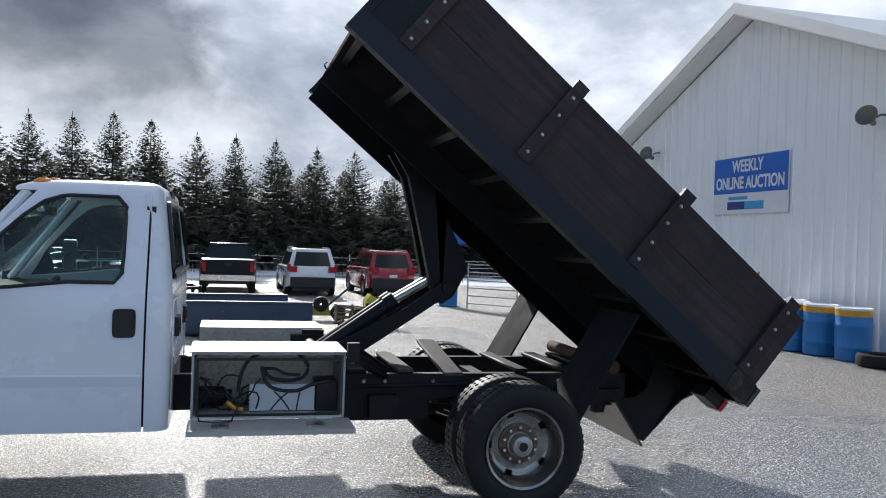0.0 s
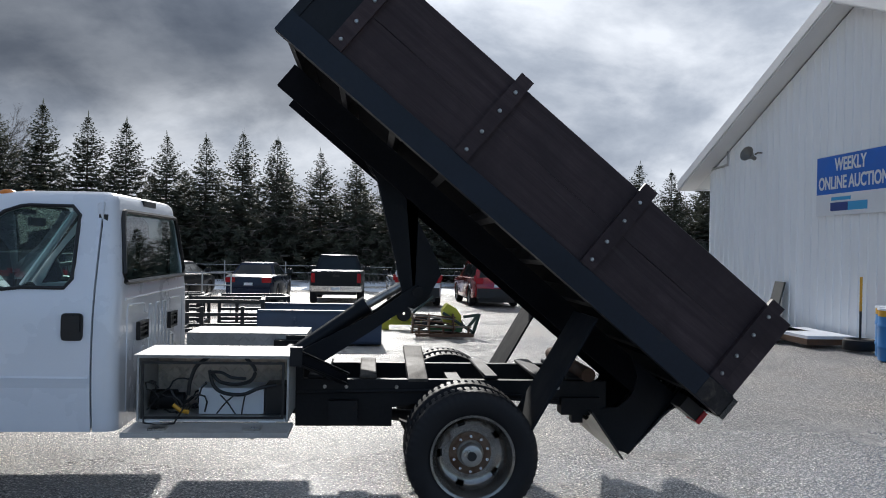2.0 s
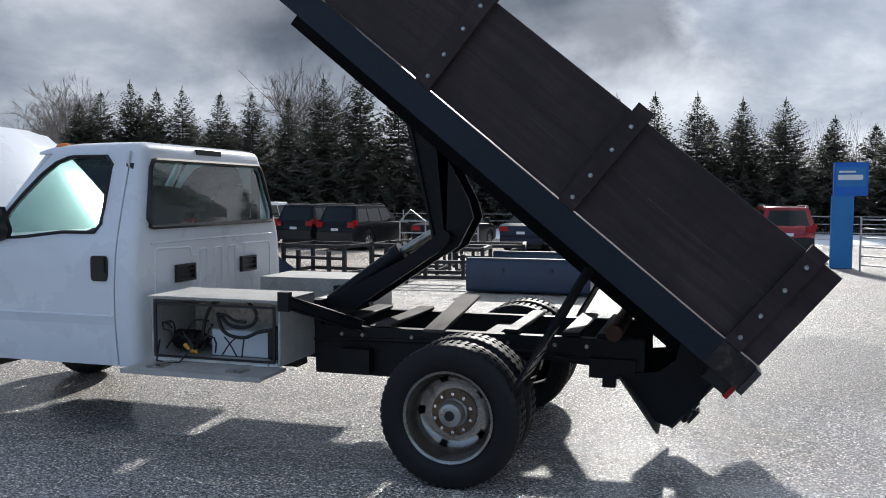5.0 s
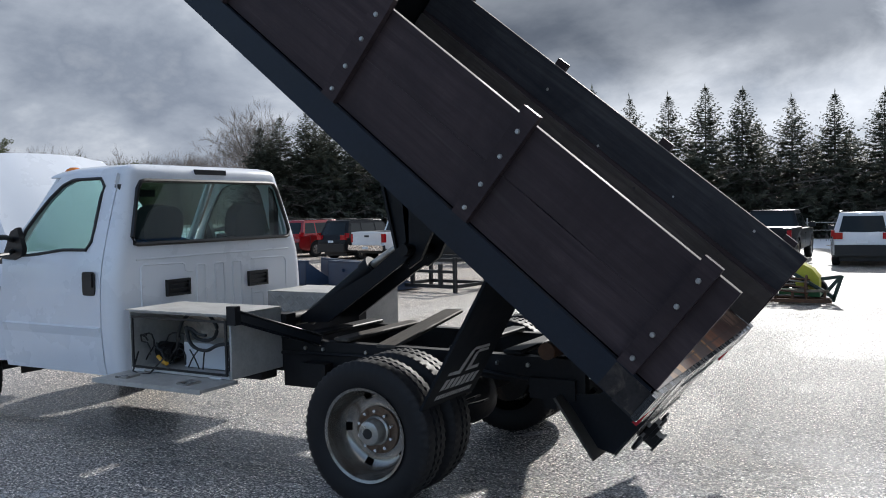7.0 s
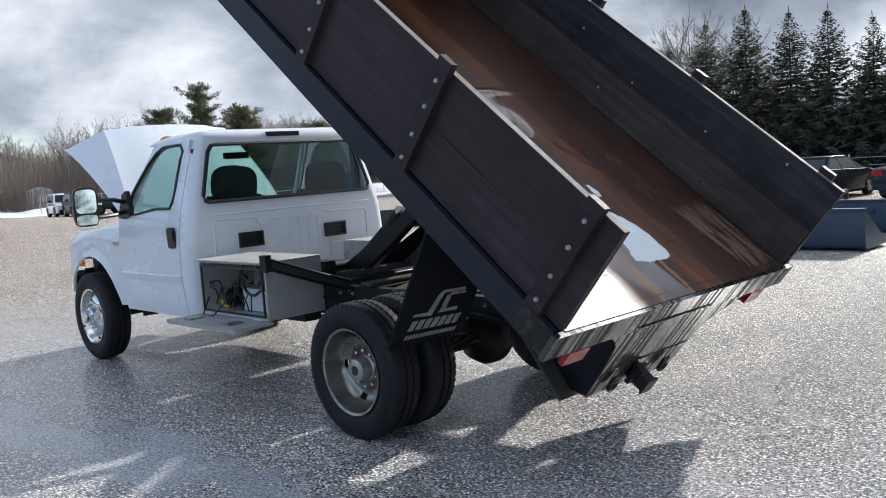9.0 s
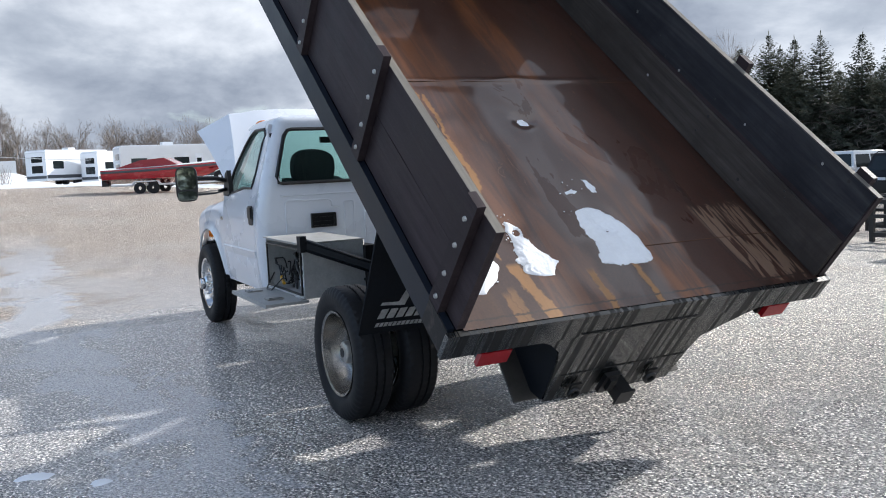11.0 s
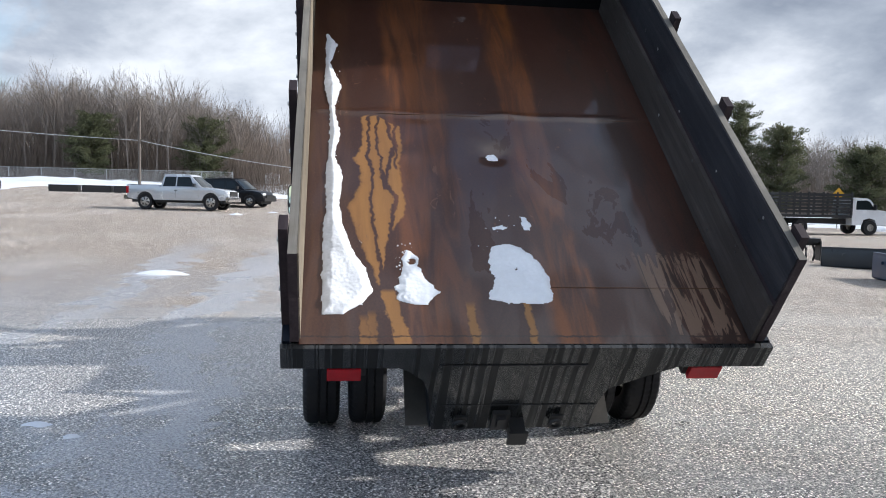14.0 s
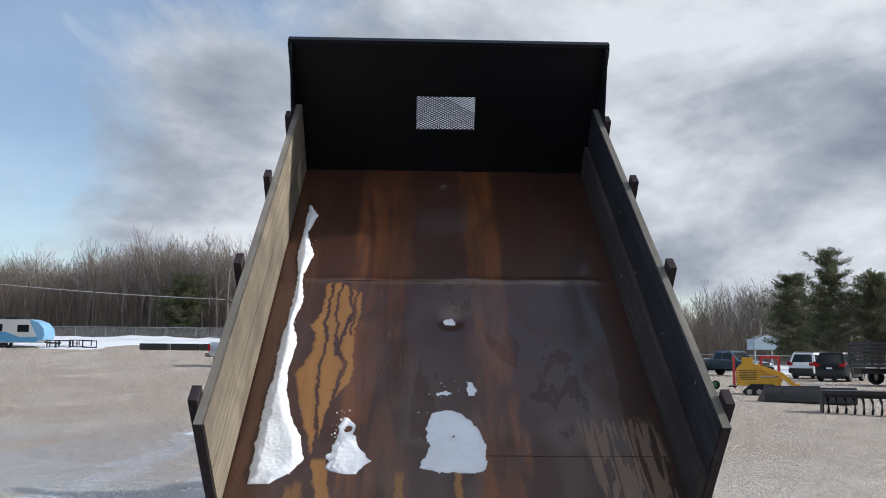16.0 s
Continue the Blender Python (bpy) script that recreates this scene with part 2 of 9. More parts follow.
    pale = math_node(nt, "MULTIPLY", math_node(nt, "MULTIPLY", ease(x, 5.0, 1.0), ease(y, 6.5, 9.0)), ramp_node(nt, patch, [(0.35, 0.6), (0.6, 1.0)]))
    ground_c = mix_node(nt, pale, ground_c, mix_node(nt, 1.0, wet_c, (0.88, 0.87, 0.84), "MULTIPLY"))
    # darkened again towards +x against the same glare
    ground_c = mix_node(nt, ease(x, 1.5, 4.0), ground_c, mix_node(nt, 1.0, ground_c, (0.62, 0.62, 0.63), "MULTIPLY"))
    stone_c = mix_node(nt, dry, ground_c, dry_c)
    damp_c = mix_node(nt, math_node(nt, "MULTIPLY", film, 0.6), stone_c, mix_node(nt, 1.0, stone_c, (0.55, 0.56, 0.58), "MULTIPLY"))
    # pale blue-grey mixed into the trickles and, weaker, the rest of the film
    pale_tint = math_node(nt, "MULTIPLY", math_node(nt, "MAXIMUM", trickle, math_node(nt, "MULTIPLY", film, 0.42)), ramp_node(nt, grain, [(0.40, 0.30), (0.58, 0.92)]))
    nt.links.new(mix_node(nt, pale_tint, damp_c, (0.58, 0.60, 0.65)), b.inputs["Base Color"])
    rough = ramp_node(nt, dry, [(0.0, 0.30), (0.3, 0.46), (1.0, 0.85)])
    nt.links.new(mix_node(nt, film, rough, 0.14), b.inputs["Roughness"])
    b.inputs["Specular IOR Level"].default_value = 0.5
    # standing water sheen
    nt.links.new(math_node(nt, "MULTIPLY", film, 0.4), b.inputs["Coat Weight"])
    b.inputs["Coat Roughness"].default_value = 0.16
    h = mix_node(nt, 0.45, grain, ramp_node(nt, chips.outputs["Distance"], [(0.0, 1.0), (0.7, 0.0)]))
    h = mix_node(nt, math_node(nt, "MULTIPLY", film, 0.62), h, 0.5)
    bump_to(nt, b, h, 1.0, 0.024)
    return m


def make_wood(name, tones, stretch, rough=0.75, turn=0.0, scuff=None):
    """Weathered planks: grain along the board, damp blotches, pale scuffs, each board its own tone."""
    m, nt, b = blank(name)
    oi = nt.nodes.new("ShaderNodeObjectInfo")
    grain = noise_node(nt, 16, 8, 0.72, stretch, "Object", 0.3, turn)
    blot = noise_node(nt, 1.9, 6, 0.68, None, "Object", 0.5, turn)
    c = ramp_node(nt, grain, [(0.30, tones[0]), (0.52, tones[1]), (0.72, tones[2])])
    c = mix_node(nt, ramp_node(nt, blot, [(0.38, 0.0), (0.62, 0.85)]), c, tones[0])
    c = mix_node(nt, 0.3, c, mix_node(nt, oi.outputs["Random"], tones[0], tones[2]))
    if scuff:
        sc = noise_node(nt, 2.6, 5, 0.6, (0.16, 2.2, 2.2), "Object", 0.5, turn)
        c = mix_node(nt, ramp_node(nt, sc, [(0.60, 0.0), (0.72, 0.35)]), c, scuff)
    nt.links.new(c, b.inputs["Base Color"])
    nt.links.new(ramp_node(nt, blot, [(0.3, min(1, rough * 1.15)), (0.7, rough * 0.6)]), b.inputs["Roughness"])
    b.inputs["Specular IOR Level"].default_value = 0.14
    bump_to(nt, b, grain, 0.6, 0.005)
    return m


def make_rust_floor():
    """Wet rusty steel sheet: brown scale, a bare orange patch cut by dark rivulets down one side, a water film down the
    middle with its sky sheen toned into the colour, dark drips on the other side.
    """
    m, nt, b = blank("rusty_steel_floor")
    x, y, _ = object_xyz(nt)
    u = math_node(nt, "ADD", x, 1.82)
    warp = noise_node(nt, 3.0, 5, 0.6, (0.6, 1.0, 1.0))
    fine = noise_node(nt, 26, 5, 0.65)

    def shift(v, n, k):
        return math_node(nt, "ADD", v, math_node(nt, "MULTIPLY", math_node(nt, "SUBTRACT", n, 0.5), k))

    def line(stops):
        """A line across the bed as a function of the way along it: stops of (u, y)."""
        f = math_node(nt, "DIVIDE", u, 3.65)
        r = ramp_node(nt, f, [(p / 3.65, (q + 1.25) / 2.5) for p, q in stops])
        return math_node(nt, "SUBTRACT", math_node(nt, "MULTIPLY", r, 2.5), 1.25)

    def above(v, w, soft):
        return math_node(nt, "ADD", math_node(nt, "DIVIDE", math_node(nt, "SUBTRACT", v, w), soft), 0.5, True)

    def near(v, w, half, soft):
        return math_node(nt, "SUBTRACT", 1.0, math_node(nt, "DIVIDE", math_node(nt, "SUBTRACT", math_node(nt, "ABSOLUTE", math_node(nt, "SUBTRACT", v, w)), half), soft), True)

    yw, xw = shift(y, warp, 0.22), shift(x, warp, 0.5)
    ye = shift(shift(y, noise_node(nt, 9, 4, 0.6), 0.07), fine, 0.035)
    streak = noise_node(nt, 3.4, 7, 0.6, (0.22, 1.9, 1.0), "Object", 1.3)
    blot = noise_node(nt, 1.5, 6, 0.6, (0.7, 1.0, 1.0), "Object", 0.6)
    grain = noise_node(nt, 80, 4, 0.7)
    c = ramp_node(nt, blot, [(0.3, (0.030, 0.010, 0.007)), (0.5, (0.078, 0.024, 0.011)), (0.7, (0.044, 0.016, 0.011))])
    # rusty bands along the bed
    for y0, y1, col, k in ((-0.62, -0.30, (0.17, 0.058, 0.018), 0.75), (0.16, 0.32, (0.25, 0.080, 0.018), 0.8), (-1.2, -0.95, (0.10, 0.045, 0.02), 0.6)):
        f = math_node(nt, "MULTIPLY", band(nt, yw, y0, y1, 0.08), ramp_node(nt, streak, [(0.4, 0.1), (0.6, k)]))
        c = mix_node(nt, f, c, col)
    # bare orange patch with its rivulets
    lo = line([(0.40, -0.775), (0.70, -0.824), (0.88, -0.90), (1.02, -0.927), (1.256, -0.852), (1.41, -0.85), (1.48, -0.891), (1.62, -0.846), (1.94, -0.828)])
    hi = line([(0.40, -0.765), (0.48, -0.72), (0.81, -0.685), (0.97, -0.608), (1.10, -0.596), (1.35, -0.62), (1.54, -0.591), (1.835, -0.585), (1.96, -0.74)])
    patch = math_node(nt, "MULTIPLY", math_node(nt, "MULTIPLY", above(ye, lo, 0.012), above(hi, ye, 0.012)), math_node(nt, "MULTIPLY", above(u, 0.40, 0.02), above(1.96, u, 0.02)))
    toe = math_node(nt, "MULTIPLY", near(ye, line([(0.02, -0.665), (0.16, -0.675), (0.36, -0.725)]), 0.03, 0.01), above(0.36, u, 0.03))
    for q, top in ((-0.81, 0.20), (-0.855, 0.17), (0.0, 0.30), (-0.30, 0.26)):
        toe = math_node(nt, "ADD", toe, math_node(nt, "MULTIPLY", near(ye, q, 0.016, 0.01), above(top, u, 0.05)), True)
    run = math_node(nt, "ADD", patch, toe, True)
    for stops, half in (([(0.45, -0.755), (0.7, -0.76), (0.9, -0.785), (1.1, -0.80), (1.35, -0.775), (1.5, -0.80), (1.95, -0.79)], 0.007), ([(0.5, -0.735), (0.81, -0.68), (1.12, -0.65), (1.26, -0.70), (1.65, -0.64), (1.9, -0.67)], 0.009),
                        ([(1.2, -0.70), (1.36, -0.76), (1.6, -0.74), (1.95, -0.735)], 0.005), ([(1.4, -0.63), (1.6, -0.605), (1.95, -0.62)], 0.005)):
        cut = math_node(nt, "MULTIPLY", near(ye, line(stops), half, 0.008), band(nt, u, stops[0][0], stops[-1][0], 0.02))
        run = math_node(nt, "SUBTRACT", run, cut, True)
    c = mix_node(nt, math_node(nt, "MULTIPLY", run, ramp_node(nt, streak, [(0.35, 0.75), (0.6, 1.0)])), c, mix_node(nt, blot, (0.40, 0.20, 0.055), (0.28, 0.125, 0.035)))
    # wet dark rim round the snow and the patch
    rim = math_node(nt, "MULTIPLY", math_node(nt, "MULTIPLY", above(ye, -1.04, 0.03), above(shift(lo, warp, 0.06), ye, 0.05)), above(1.5, u, 0.1))
    c = mix_node(nt, math_node(nt, "MULTIPLY", rim, 0.45), c, (0.035, 0.016, 0.011))
    # water film with the mirrored sky's sheen toned into the colour, and dark drips
    mid = math_node(nt, "MULTIPLY", band(nt, yw, -0.22, 0.72, 0.10), band(nt, xw, -1.25, 0.15, 0.12))
    c = mix_node(nt, math_node(nt, "MULTIPLY", mid, ramp_node(nt, blot, [(0.38, 0.6), (0.62, 0.1)])), c, (0.058, 0.025, 0.017))
    drip = math_node(nt, "MULTIPLY", band(nt, yw, 0.72, 1.3, 0.10), ramp_node(nt, streak, [(0.47, 0.9), (0.53, 0.0)]))
    c = mix_node(nt, drip, c, (0.016, 0.009, 0.008))
    tan = noise_node(nt, 15.0, 4, 0.55, (0.13, 1.5, 1.0), "Object", 1.2)
    slant = shift(math_node(nt, "ADD", y, math_node(nt, "MULTIPLY", u, 0.10)), warp, 0.10)
    bead = math_node(nt, "MULTIPLY", math_node(nt, "MULTIPLY", band(nt, slant, 0.76, 1.13, 0.04), band(nt, shift(u, fine, 0.25), 0.07, 0.62, 0.06)), ramp_node(nt, tan, [(0.49, 0.0), (0.515, 0.85)]))
    c = mix_node(nt, bead, c, (0.22, 0.145, 0.10))
    spots = noise_node(nt, 7.5, 5, 0.7, (0.6, 1.0, 1.0), "Object", 1.5)
    dry = math_node(nt, "MULTIPLY", ramp_node(nt, spots, [(0.66, 0.0), (0.675, 0.7)]), band(nt, u, 0.9, 3.3, 0.3))
    c = mix_node(nt, dry, c, (0.17, 0.085, 0.05))
    # rolled lip at the tail, split and rusty
    c = mix_node(nt, math_node(nt, "MULTIPLY", near(shift(u, fine, 0.035), 0.045, 0.0035, 0.004), 0.85), c, (0.012, 0.009, 0.008))
    c = mix_node(nt, 0.22, c, ramp_node(nt, grain, [(0.3, (0.025, 0.012, 0.009)), (0.7, (0.14, 0.06, 0.028))]))
    nt.links.new(c, b.inputs["Base Color"])
    film = noise_node(nt, 2.3, 6, 0.6, (0.5, 1.2, 1.0), "Object", 1.0)
    wet = math_node(nt, "ADD", math_node(nt, "MULTIPLY", mid, 0.45), ramp_node(nt, film, [(0.42, 0.6), (0.56, 0.05)]), True)
    wet = math_node(nt, "SUBTRACT", wet, math_node(nt, "ADD", math_node(nt, "MULTIPLY", run, 0.5), math_node(nt, "ADD", bead, dry)), True)
    nt.links.new(ramp_node(nt, wet, [(0.0, 0.5), (0.5, 0.35), (1.0, 0.3)]), b.inputs["Roughness"])
    b.inputs["Specular IOR Level"].default_value = 0.4
    nt.links.new(ramp_node(nt, wet, [(0.0, 0.3), (0.35, 0.8), (0.8, 1.0)]), b.inputs["Coat Weight"])
    b.inputs["Coat Roughness"].default_value = 0.06
    bump_to(nt, b, mix_node(nt, wet, mix_node(nt, 0.4, grain, film), 0.5), 0.2, 0.003)
    return m


def make_streaked(name, base, streak_c, axis_scale, rough=0.3):
    m, nt, b = blank(name)
    s = noise_node(nt, 9, 5, 0.6, axis_scale, "Object", 0.12, -39.6)
    g = noise_node(nt, 40, 4, 0.6)
    c = mix_node(nt, ramp_node(nt, s, [(0.47, 0.0), (0.52, 0.8)]), base, streak_c)
    t = noise_node(nt, 17, 4, 0.6, axis_scale, "Object", 0.12, -39.6)
    c = mix_node(nt, ramp_node(nt, t, [(0.60, 0.0), (0.62, 0.9)]), c, tuple(x * 0.3 for x in base))
    c = mix_node(nt, 0.25, c, ramp_node(nt, g, [(0.3, tuple(x * 0.5 for x in base)), (0.7, tuple(x * 1.7 for x in base))]))
    nt.links.new(c, b.inputs["Base Color"])
    nt.links.new(ramp_node(nt, s, [(0.46, 0.5), (0.52, rough * 0.7)]), b.inputs["Roughness"])
    nt.links.new(ramp_node(nt, s, [(0.46, 0.05), (0.52, 0.8)]), b.inputs["Coat Weight"])
    b.inputs["Coat Roughness"].default_value = 0.12
    b.inputs["Specular IOR Level"].default_value = 0.35
    bump_to(nt, b, g, 0.15, 0.002)
    return m


def make_foliage(name, a, c2, stretch=None):
    m, nt, b = blank(name)
    geo = nt.nodes.new("ShaderNodeNewGeometry")
    oi = nt.nodes.new("ShaderNodeObjectInfo")
    c = ramp_node(nt, geo.outputs["Random Per Island"], [(0.0, a), (1.0, c2)])
    c = mix_node(nt, ramp_node(nt, noise_node(nt, 0.8, 3), [(0.35, 0.0), (0.7, 0.5)]), c, tuple(x * 0.5 for x in a))
    c = mix_node(nt, 0.25, c, mix_node(nt, oi.outputs["Random"], a, c2))
    nt.links.new(c, b.inputs["Base Color"])
    b.inputs["Roughness"].default_value = 0.6
    b.inputs["Specular IOR Level"].default_value = 0.12
    # needles let some light through
    tl = nt.nodes.new("ShaderNodeBsdfTranslucent")
    nt.links.new(c, tl.inputs["Color"])
    ms = nt.nodes.new("ShaderNodeMixShader")
    ms.inputs[0].default_value = 0.35
    nt.links.new(b.outputs[0], ms.inputs[1])
    nt.links.new(tl.outputs[0], ms.inputs[2])
    out = [n for n in nt.nodes if n.type == "OUTPUT_MATERIAL"][0]
    nt.links.new(ms.outputs[0], out.inputs["Surface"])
    return m


ASPHALT = make_asphalt()
BOARD = make_wood("weathered_board", [(0.018, 0.0132, 0.0158), (0.041, 0.029, 0.034), (0.080, 0.060, 0.064)], (0.07, 1.4, 1.4), 0.6, -39.6, (0.11, 0.098, 0.095))
BOARD_CUT = make_wood("grey_board_edge", [(0.10, 0.095, 0.085), (0.22, 0.205, 0.18), (0.34, 0.31, 0.27)], (0.07, 1.4, 1.4), 0.8, -39.6)
CROSS_BOARD = make_wood("damp_cross_board", [(0.045, 0.038, 0.032), (0.095, 0.080, 0.066), (0.19, 0.165, 0.14)], (1.4, 0.07, 1.4), 0.75)
BOARD_TAN = make_wood("tan_board", [(0.085, 0.072, 0.058), (0.22, 0.185, 0.14), (0.42, 0.36, 0.27)], (0.07, 1.4, 1.4), 0.8, -39.6, (0.12, 0.11, 0.10))
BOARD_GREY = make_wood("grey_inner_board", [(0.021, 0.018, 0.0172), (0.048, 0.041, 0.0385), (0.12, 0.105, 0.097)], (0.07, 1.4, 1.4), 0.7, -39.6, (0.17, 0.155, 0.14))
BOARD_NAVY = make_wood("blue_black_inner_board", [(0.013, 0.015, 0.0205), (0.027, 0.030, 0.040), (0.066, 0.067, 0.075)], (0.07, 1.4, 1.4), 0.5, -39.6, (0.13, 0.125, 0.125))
RUST = make_rust_floor()
BLACK_STEEL = mat("black_painted_steel", (0.0105, 0.012, 0.016), 0.42, 0.0, 0.5, 2.2, 50, 0.12, 0.002, 0.0, None, ((0.030, 0.024, 0.021), 0.62), 0.22)
RAIL_END = mat("scuffed_brown_steel", (0.030, 0.027, 0.027), 0.5, 0.0, 0.6, 9, 60, 0.3, 0.002, 0.0, None, ((0.085, 0.070, 0.060), 0.55), 0.2)
HEAD_BLACK = mat("glossy_black_steel", (0.0055, 0.006, 0.0075), 0.38, 0.0, 0.5, 2.2, 50, 0.12, 0.002, 0.0, None, ((0.016, 0.012, 0.010), 0.66), 0.2)
FASCIA = mat("dark_blue_steel", (0.009, 0.014, 0.025), 0.42, 0.0, 0.4, 2.0, 45, 0.15, 0.002, 0.0, None, ((0.030, 0.026, 0.026), 0.6), 0.3)
APRON = make_streaked("streaked_black_steel", (0.0065, 0.007, 0.0075), (0.024, 0.025, 0.025), (0.03, 3.2, 0.03), 0.25)
UNDERCOAT = mat("matt_black_undercoat", (0.0135, 0.0135, 0.0155), 0.95, 0.0, 0.4, 3, 40, 0.2, 0.002, 0.0, None, None, 0.02)
CHASSIS = mat("greasy_chassis", (0.012, 0.0115, 0.013), 0.55, 0.0, 0.6, 4, 40, 0.4, 0.004, 0.0, None, ((0.05, 0.034, 0.024), 0.6), 0.3)
WHITE_PAINT = mat("white_vehicle_paint", (0.78, 0.81, 0.87), 0.28, 0.0, 0.05, 1.5, 120, 0.0, 0, 0.6)
FLAP = mat("stiff_black_flap", (0.013, 0.015, 0.019), 0.75, 0.0, 0.4, 4, 50, 0.15, 0.002, 0.0, None, None, 0.12)
RUBBER = mat("tyre_rubber", (0.0125, 0.0125, 0.0145), 0.6, 0.0, 0.4, 6, 80, 0.3, 0.002, 0.0, None, ((0.02, 0.018, 0.016), 0.62), 0.3)
TRIM = mat("black_plastic_trim", (0.012, 0.012, 0.013), 0.45, 0.0, 0.3, 8, 90, 0.1, 0.001)
RIM = mat("brown_grey_rim_steel", (0.32, 0.30, 0.275), 0.22, 0.88, 0.4, 9, 70, 0.2, 0.001, 0.0, None, ((0.14, 0.11, 0.085), 0.56))
HUB_RUST = mat("rusty_hub_steel", (0.20, 0.135, 0.095), 0.42, 0.55, 0.5, 14, 70, 0.3, 0.001, 0.0, None, ((0.11, 0.06, 0.035), 0.5))
STEEL = mat("dull_wheel_steel", (0.46, 0.44, 0.41), 0.30, 0.75, 0.4, 9, 70, 0.2, 0.001, 0.0, None, ((0.2, 0.16, 0.12), 0.58))
CHROME = mat("chrome", (0.78, 0.78, 0.78), 0.10, 1.0, 0.08, 6, 60)
MIRROR = mat("mirror_glass", (0.70, 0.82, 0.78), 0.03, 1.0, 0.03, 6, 60)
TREAD = mat("dull_tread_plate", (0.46, 0.455, 0.44), 0.58, 0.30, 0.3, 6, 60, 0.15, 0.001, 0.0, None, ((0.30, 0.28, 0.25), 0.62))
# paler and warmer than the outside: the plate's reflections are put into its colour
BOX_LINING = mat("warm_lit_tread_plate", (0.74, 0.66, 0.57), 0.30, 0.10, 0.35, 5, 60, 0.15, 0.001, 0.0, None, ((0.34, 0.29, 0.24), 0.62))
ALU = mat("aluminium_sheet", (0.70, 0.70, 0.69), 0.34, 0.40, 0.25, 5, 60, 0.12, 0.001)
GLASS = glass("vehicle_glass", (0.54, 0.70, 0.67), 0.0)
BACK_GLASS = glass("tinted_back_glass", (0.50, 0.66, 0.62), 0.03)
FLAP_PRINT = mat("worn_grey_print", (0.72, 0.72, 0.71), 0.6, 0.0, 0.5, 12, 60)
SEAT = mat("grey_seat_cloth", (0.055, 0.056, 0.058), 0.9, 0.0, 0.3, 10, 150, 0.3, 0.002)
LENS_RED = mat("red_lamp_lens", (0.36, 0.008, 0.014), 0.15, 0.0, 0.2, 20, 200)
LENS_AMBER = mat("amber_lamp_lens", (0.75, 0.22, 0.02), 0.18, 0.0, 0.2, 20, 200)
SNOW = mat("old_snow", (0.80, 0.83, 0.88), 0.5, 0.0, 0.12, 5, 45, 0.35, 0.004)
SIDING = mat("white_ribbed_siding", (0.87, 0.89, 0.91), 0.4, 0.0, 0.07, 0.8, 40, 0.0, 0.001, 0.0, (3, 3, 0.25))
ROOFING = mat("pale_roof_metal", (0.62, 0.65, 0.67), 0.4, 0.3, 0.1, 0.7, 30)
SOFFIT = mat("white_soffit", (0.72, 0.73, 0.74), 0.5, 0.0, 0.08, 1.0, 30)
BARK = mat("bark", (0.12, 0.10, 0.085), 0.9, 0.0, 0.5, 6, 40, 0.8, 0.01)
DEAD_TWIG = make_foliage("dead_spruce_twigs", (0.17, 0.15, 0.135), (0.30, 0.27, 0.245))
SCRUB = make_foliage("dry_scrub", (0.150, 0.122, 0.104), (0.26, 0.212, 0.178))
TWIG = mat("bare_twigs", (0.20, 0.170, 0.150), 0.9, 0.0, 0.4, 2, 30)
SPRUCE = make_foliage("spruce_needles", (0.078, 0.090, 0.070), (0.165, 0.172, 0.135))
PINE = make_foliage("pine_needles", (0.070, 0.080, 0.044), (0.150, 0.155, 0.088))
SIGN_BLUE = mat("blue_sign_face", (0.008, 0.13, 0.55), 0.5, 0.0, 0.12, 2, 50)
SIGN_WHITE = mat("white_sign_face", (0.75, 0.77, 0.80), 0.35, 0.0, 0.05, 2, 50)
SIGN_NAVY = mat("navy_lettering", (0.02, 0.05, 0.22), 0.4, 0.0, 0.05, 5, 50)
SIGN_CYAN = mat("light_blue_lettering", (0.05, 0.35, 0.65), 0.4, 0.0, 0.05, 5, 50)
DRUM_BLUE = mat("blue_plastic_drum", (0.025, 0.19, 0.50), 0.42, 0.0, 0.15, 3, 60, 0.05, 0.001)
YELLOW = mat("yellow_paint", (0.60, 0.32, 0.02), 0.4, 0.0, 0.25, 4, 50, 0.1, 0.001, 0.0, None, ((0.18, 0.10, 0.04), 0.64))
LIME = mat("yellow_green_paint", (0.50, 0.48, 0.04), 0.45, 0.0, 0.25, 4, 50)
GREEN = mat("green_machine_paint", (0.02, 0.12, 0.04), 0.4, 0.0, 0.25, 4, 50)
BIN_BLUE = mat("navy_bucket_paint", (0.022, 0.042, 0.085), 0.38, 0.0, 0.3, 2, 50, 0.1, 0.001)
RUSTY_IRON = mat("rusty_iron", (0.12, 0.062, 0.035), 0.8, 0.0, 0.5, 6, 50, 0.5, 0.004)
GALV = mat("galvanised_pipe", (0.45, 0.46, 0.46), 0.42, 0.7, 0.2, 8, 60)
RUSTY_PLATE = mat("dull_step_plate", (0.075, 0.068, 0.060), 0.5, 0.2, 0.4, 5, 50, 0.2, 0.002, 0.0, None, ((0.03, 0.024, 0.02), 0.58))
BLACK_CABLE = mat("black_hose", (0.012, 0.012, 0.013), 0.4, 0.0, 0.3, 10, 90)

# ---- building helpers ----
def bm_new():
    return bmesh.new()


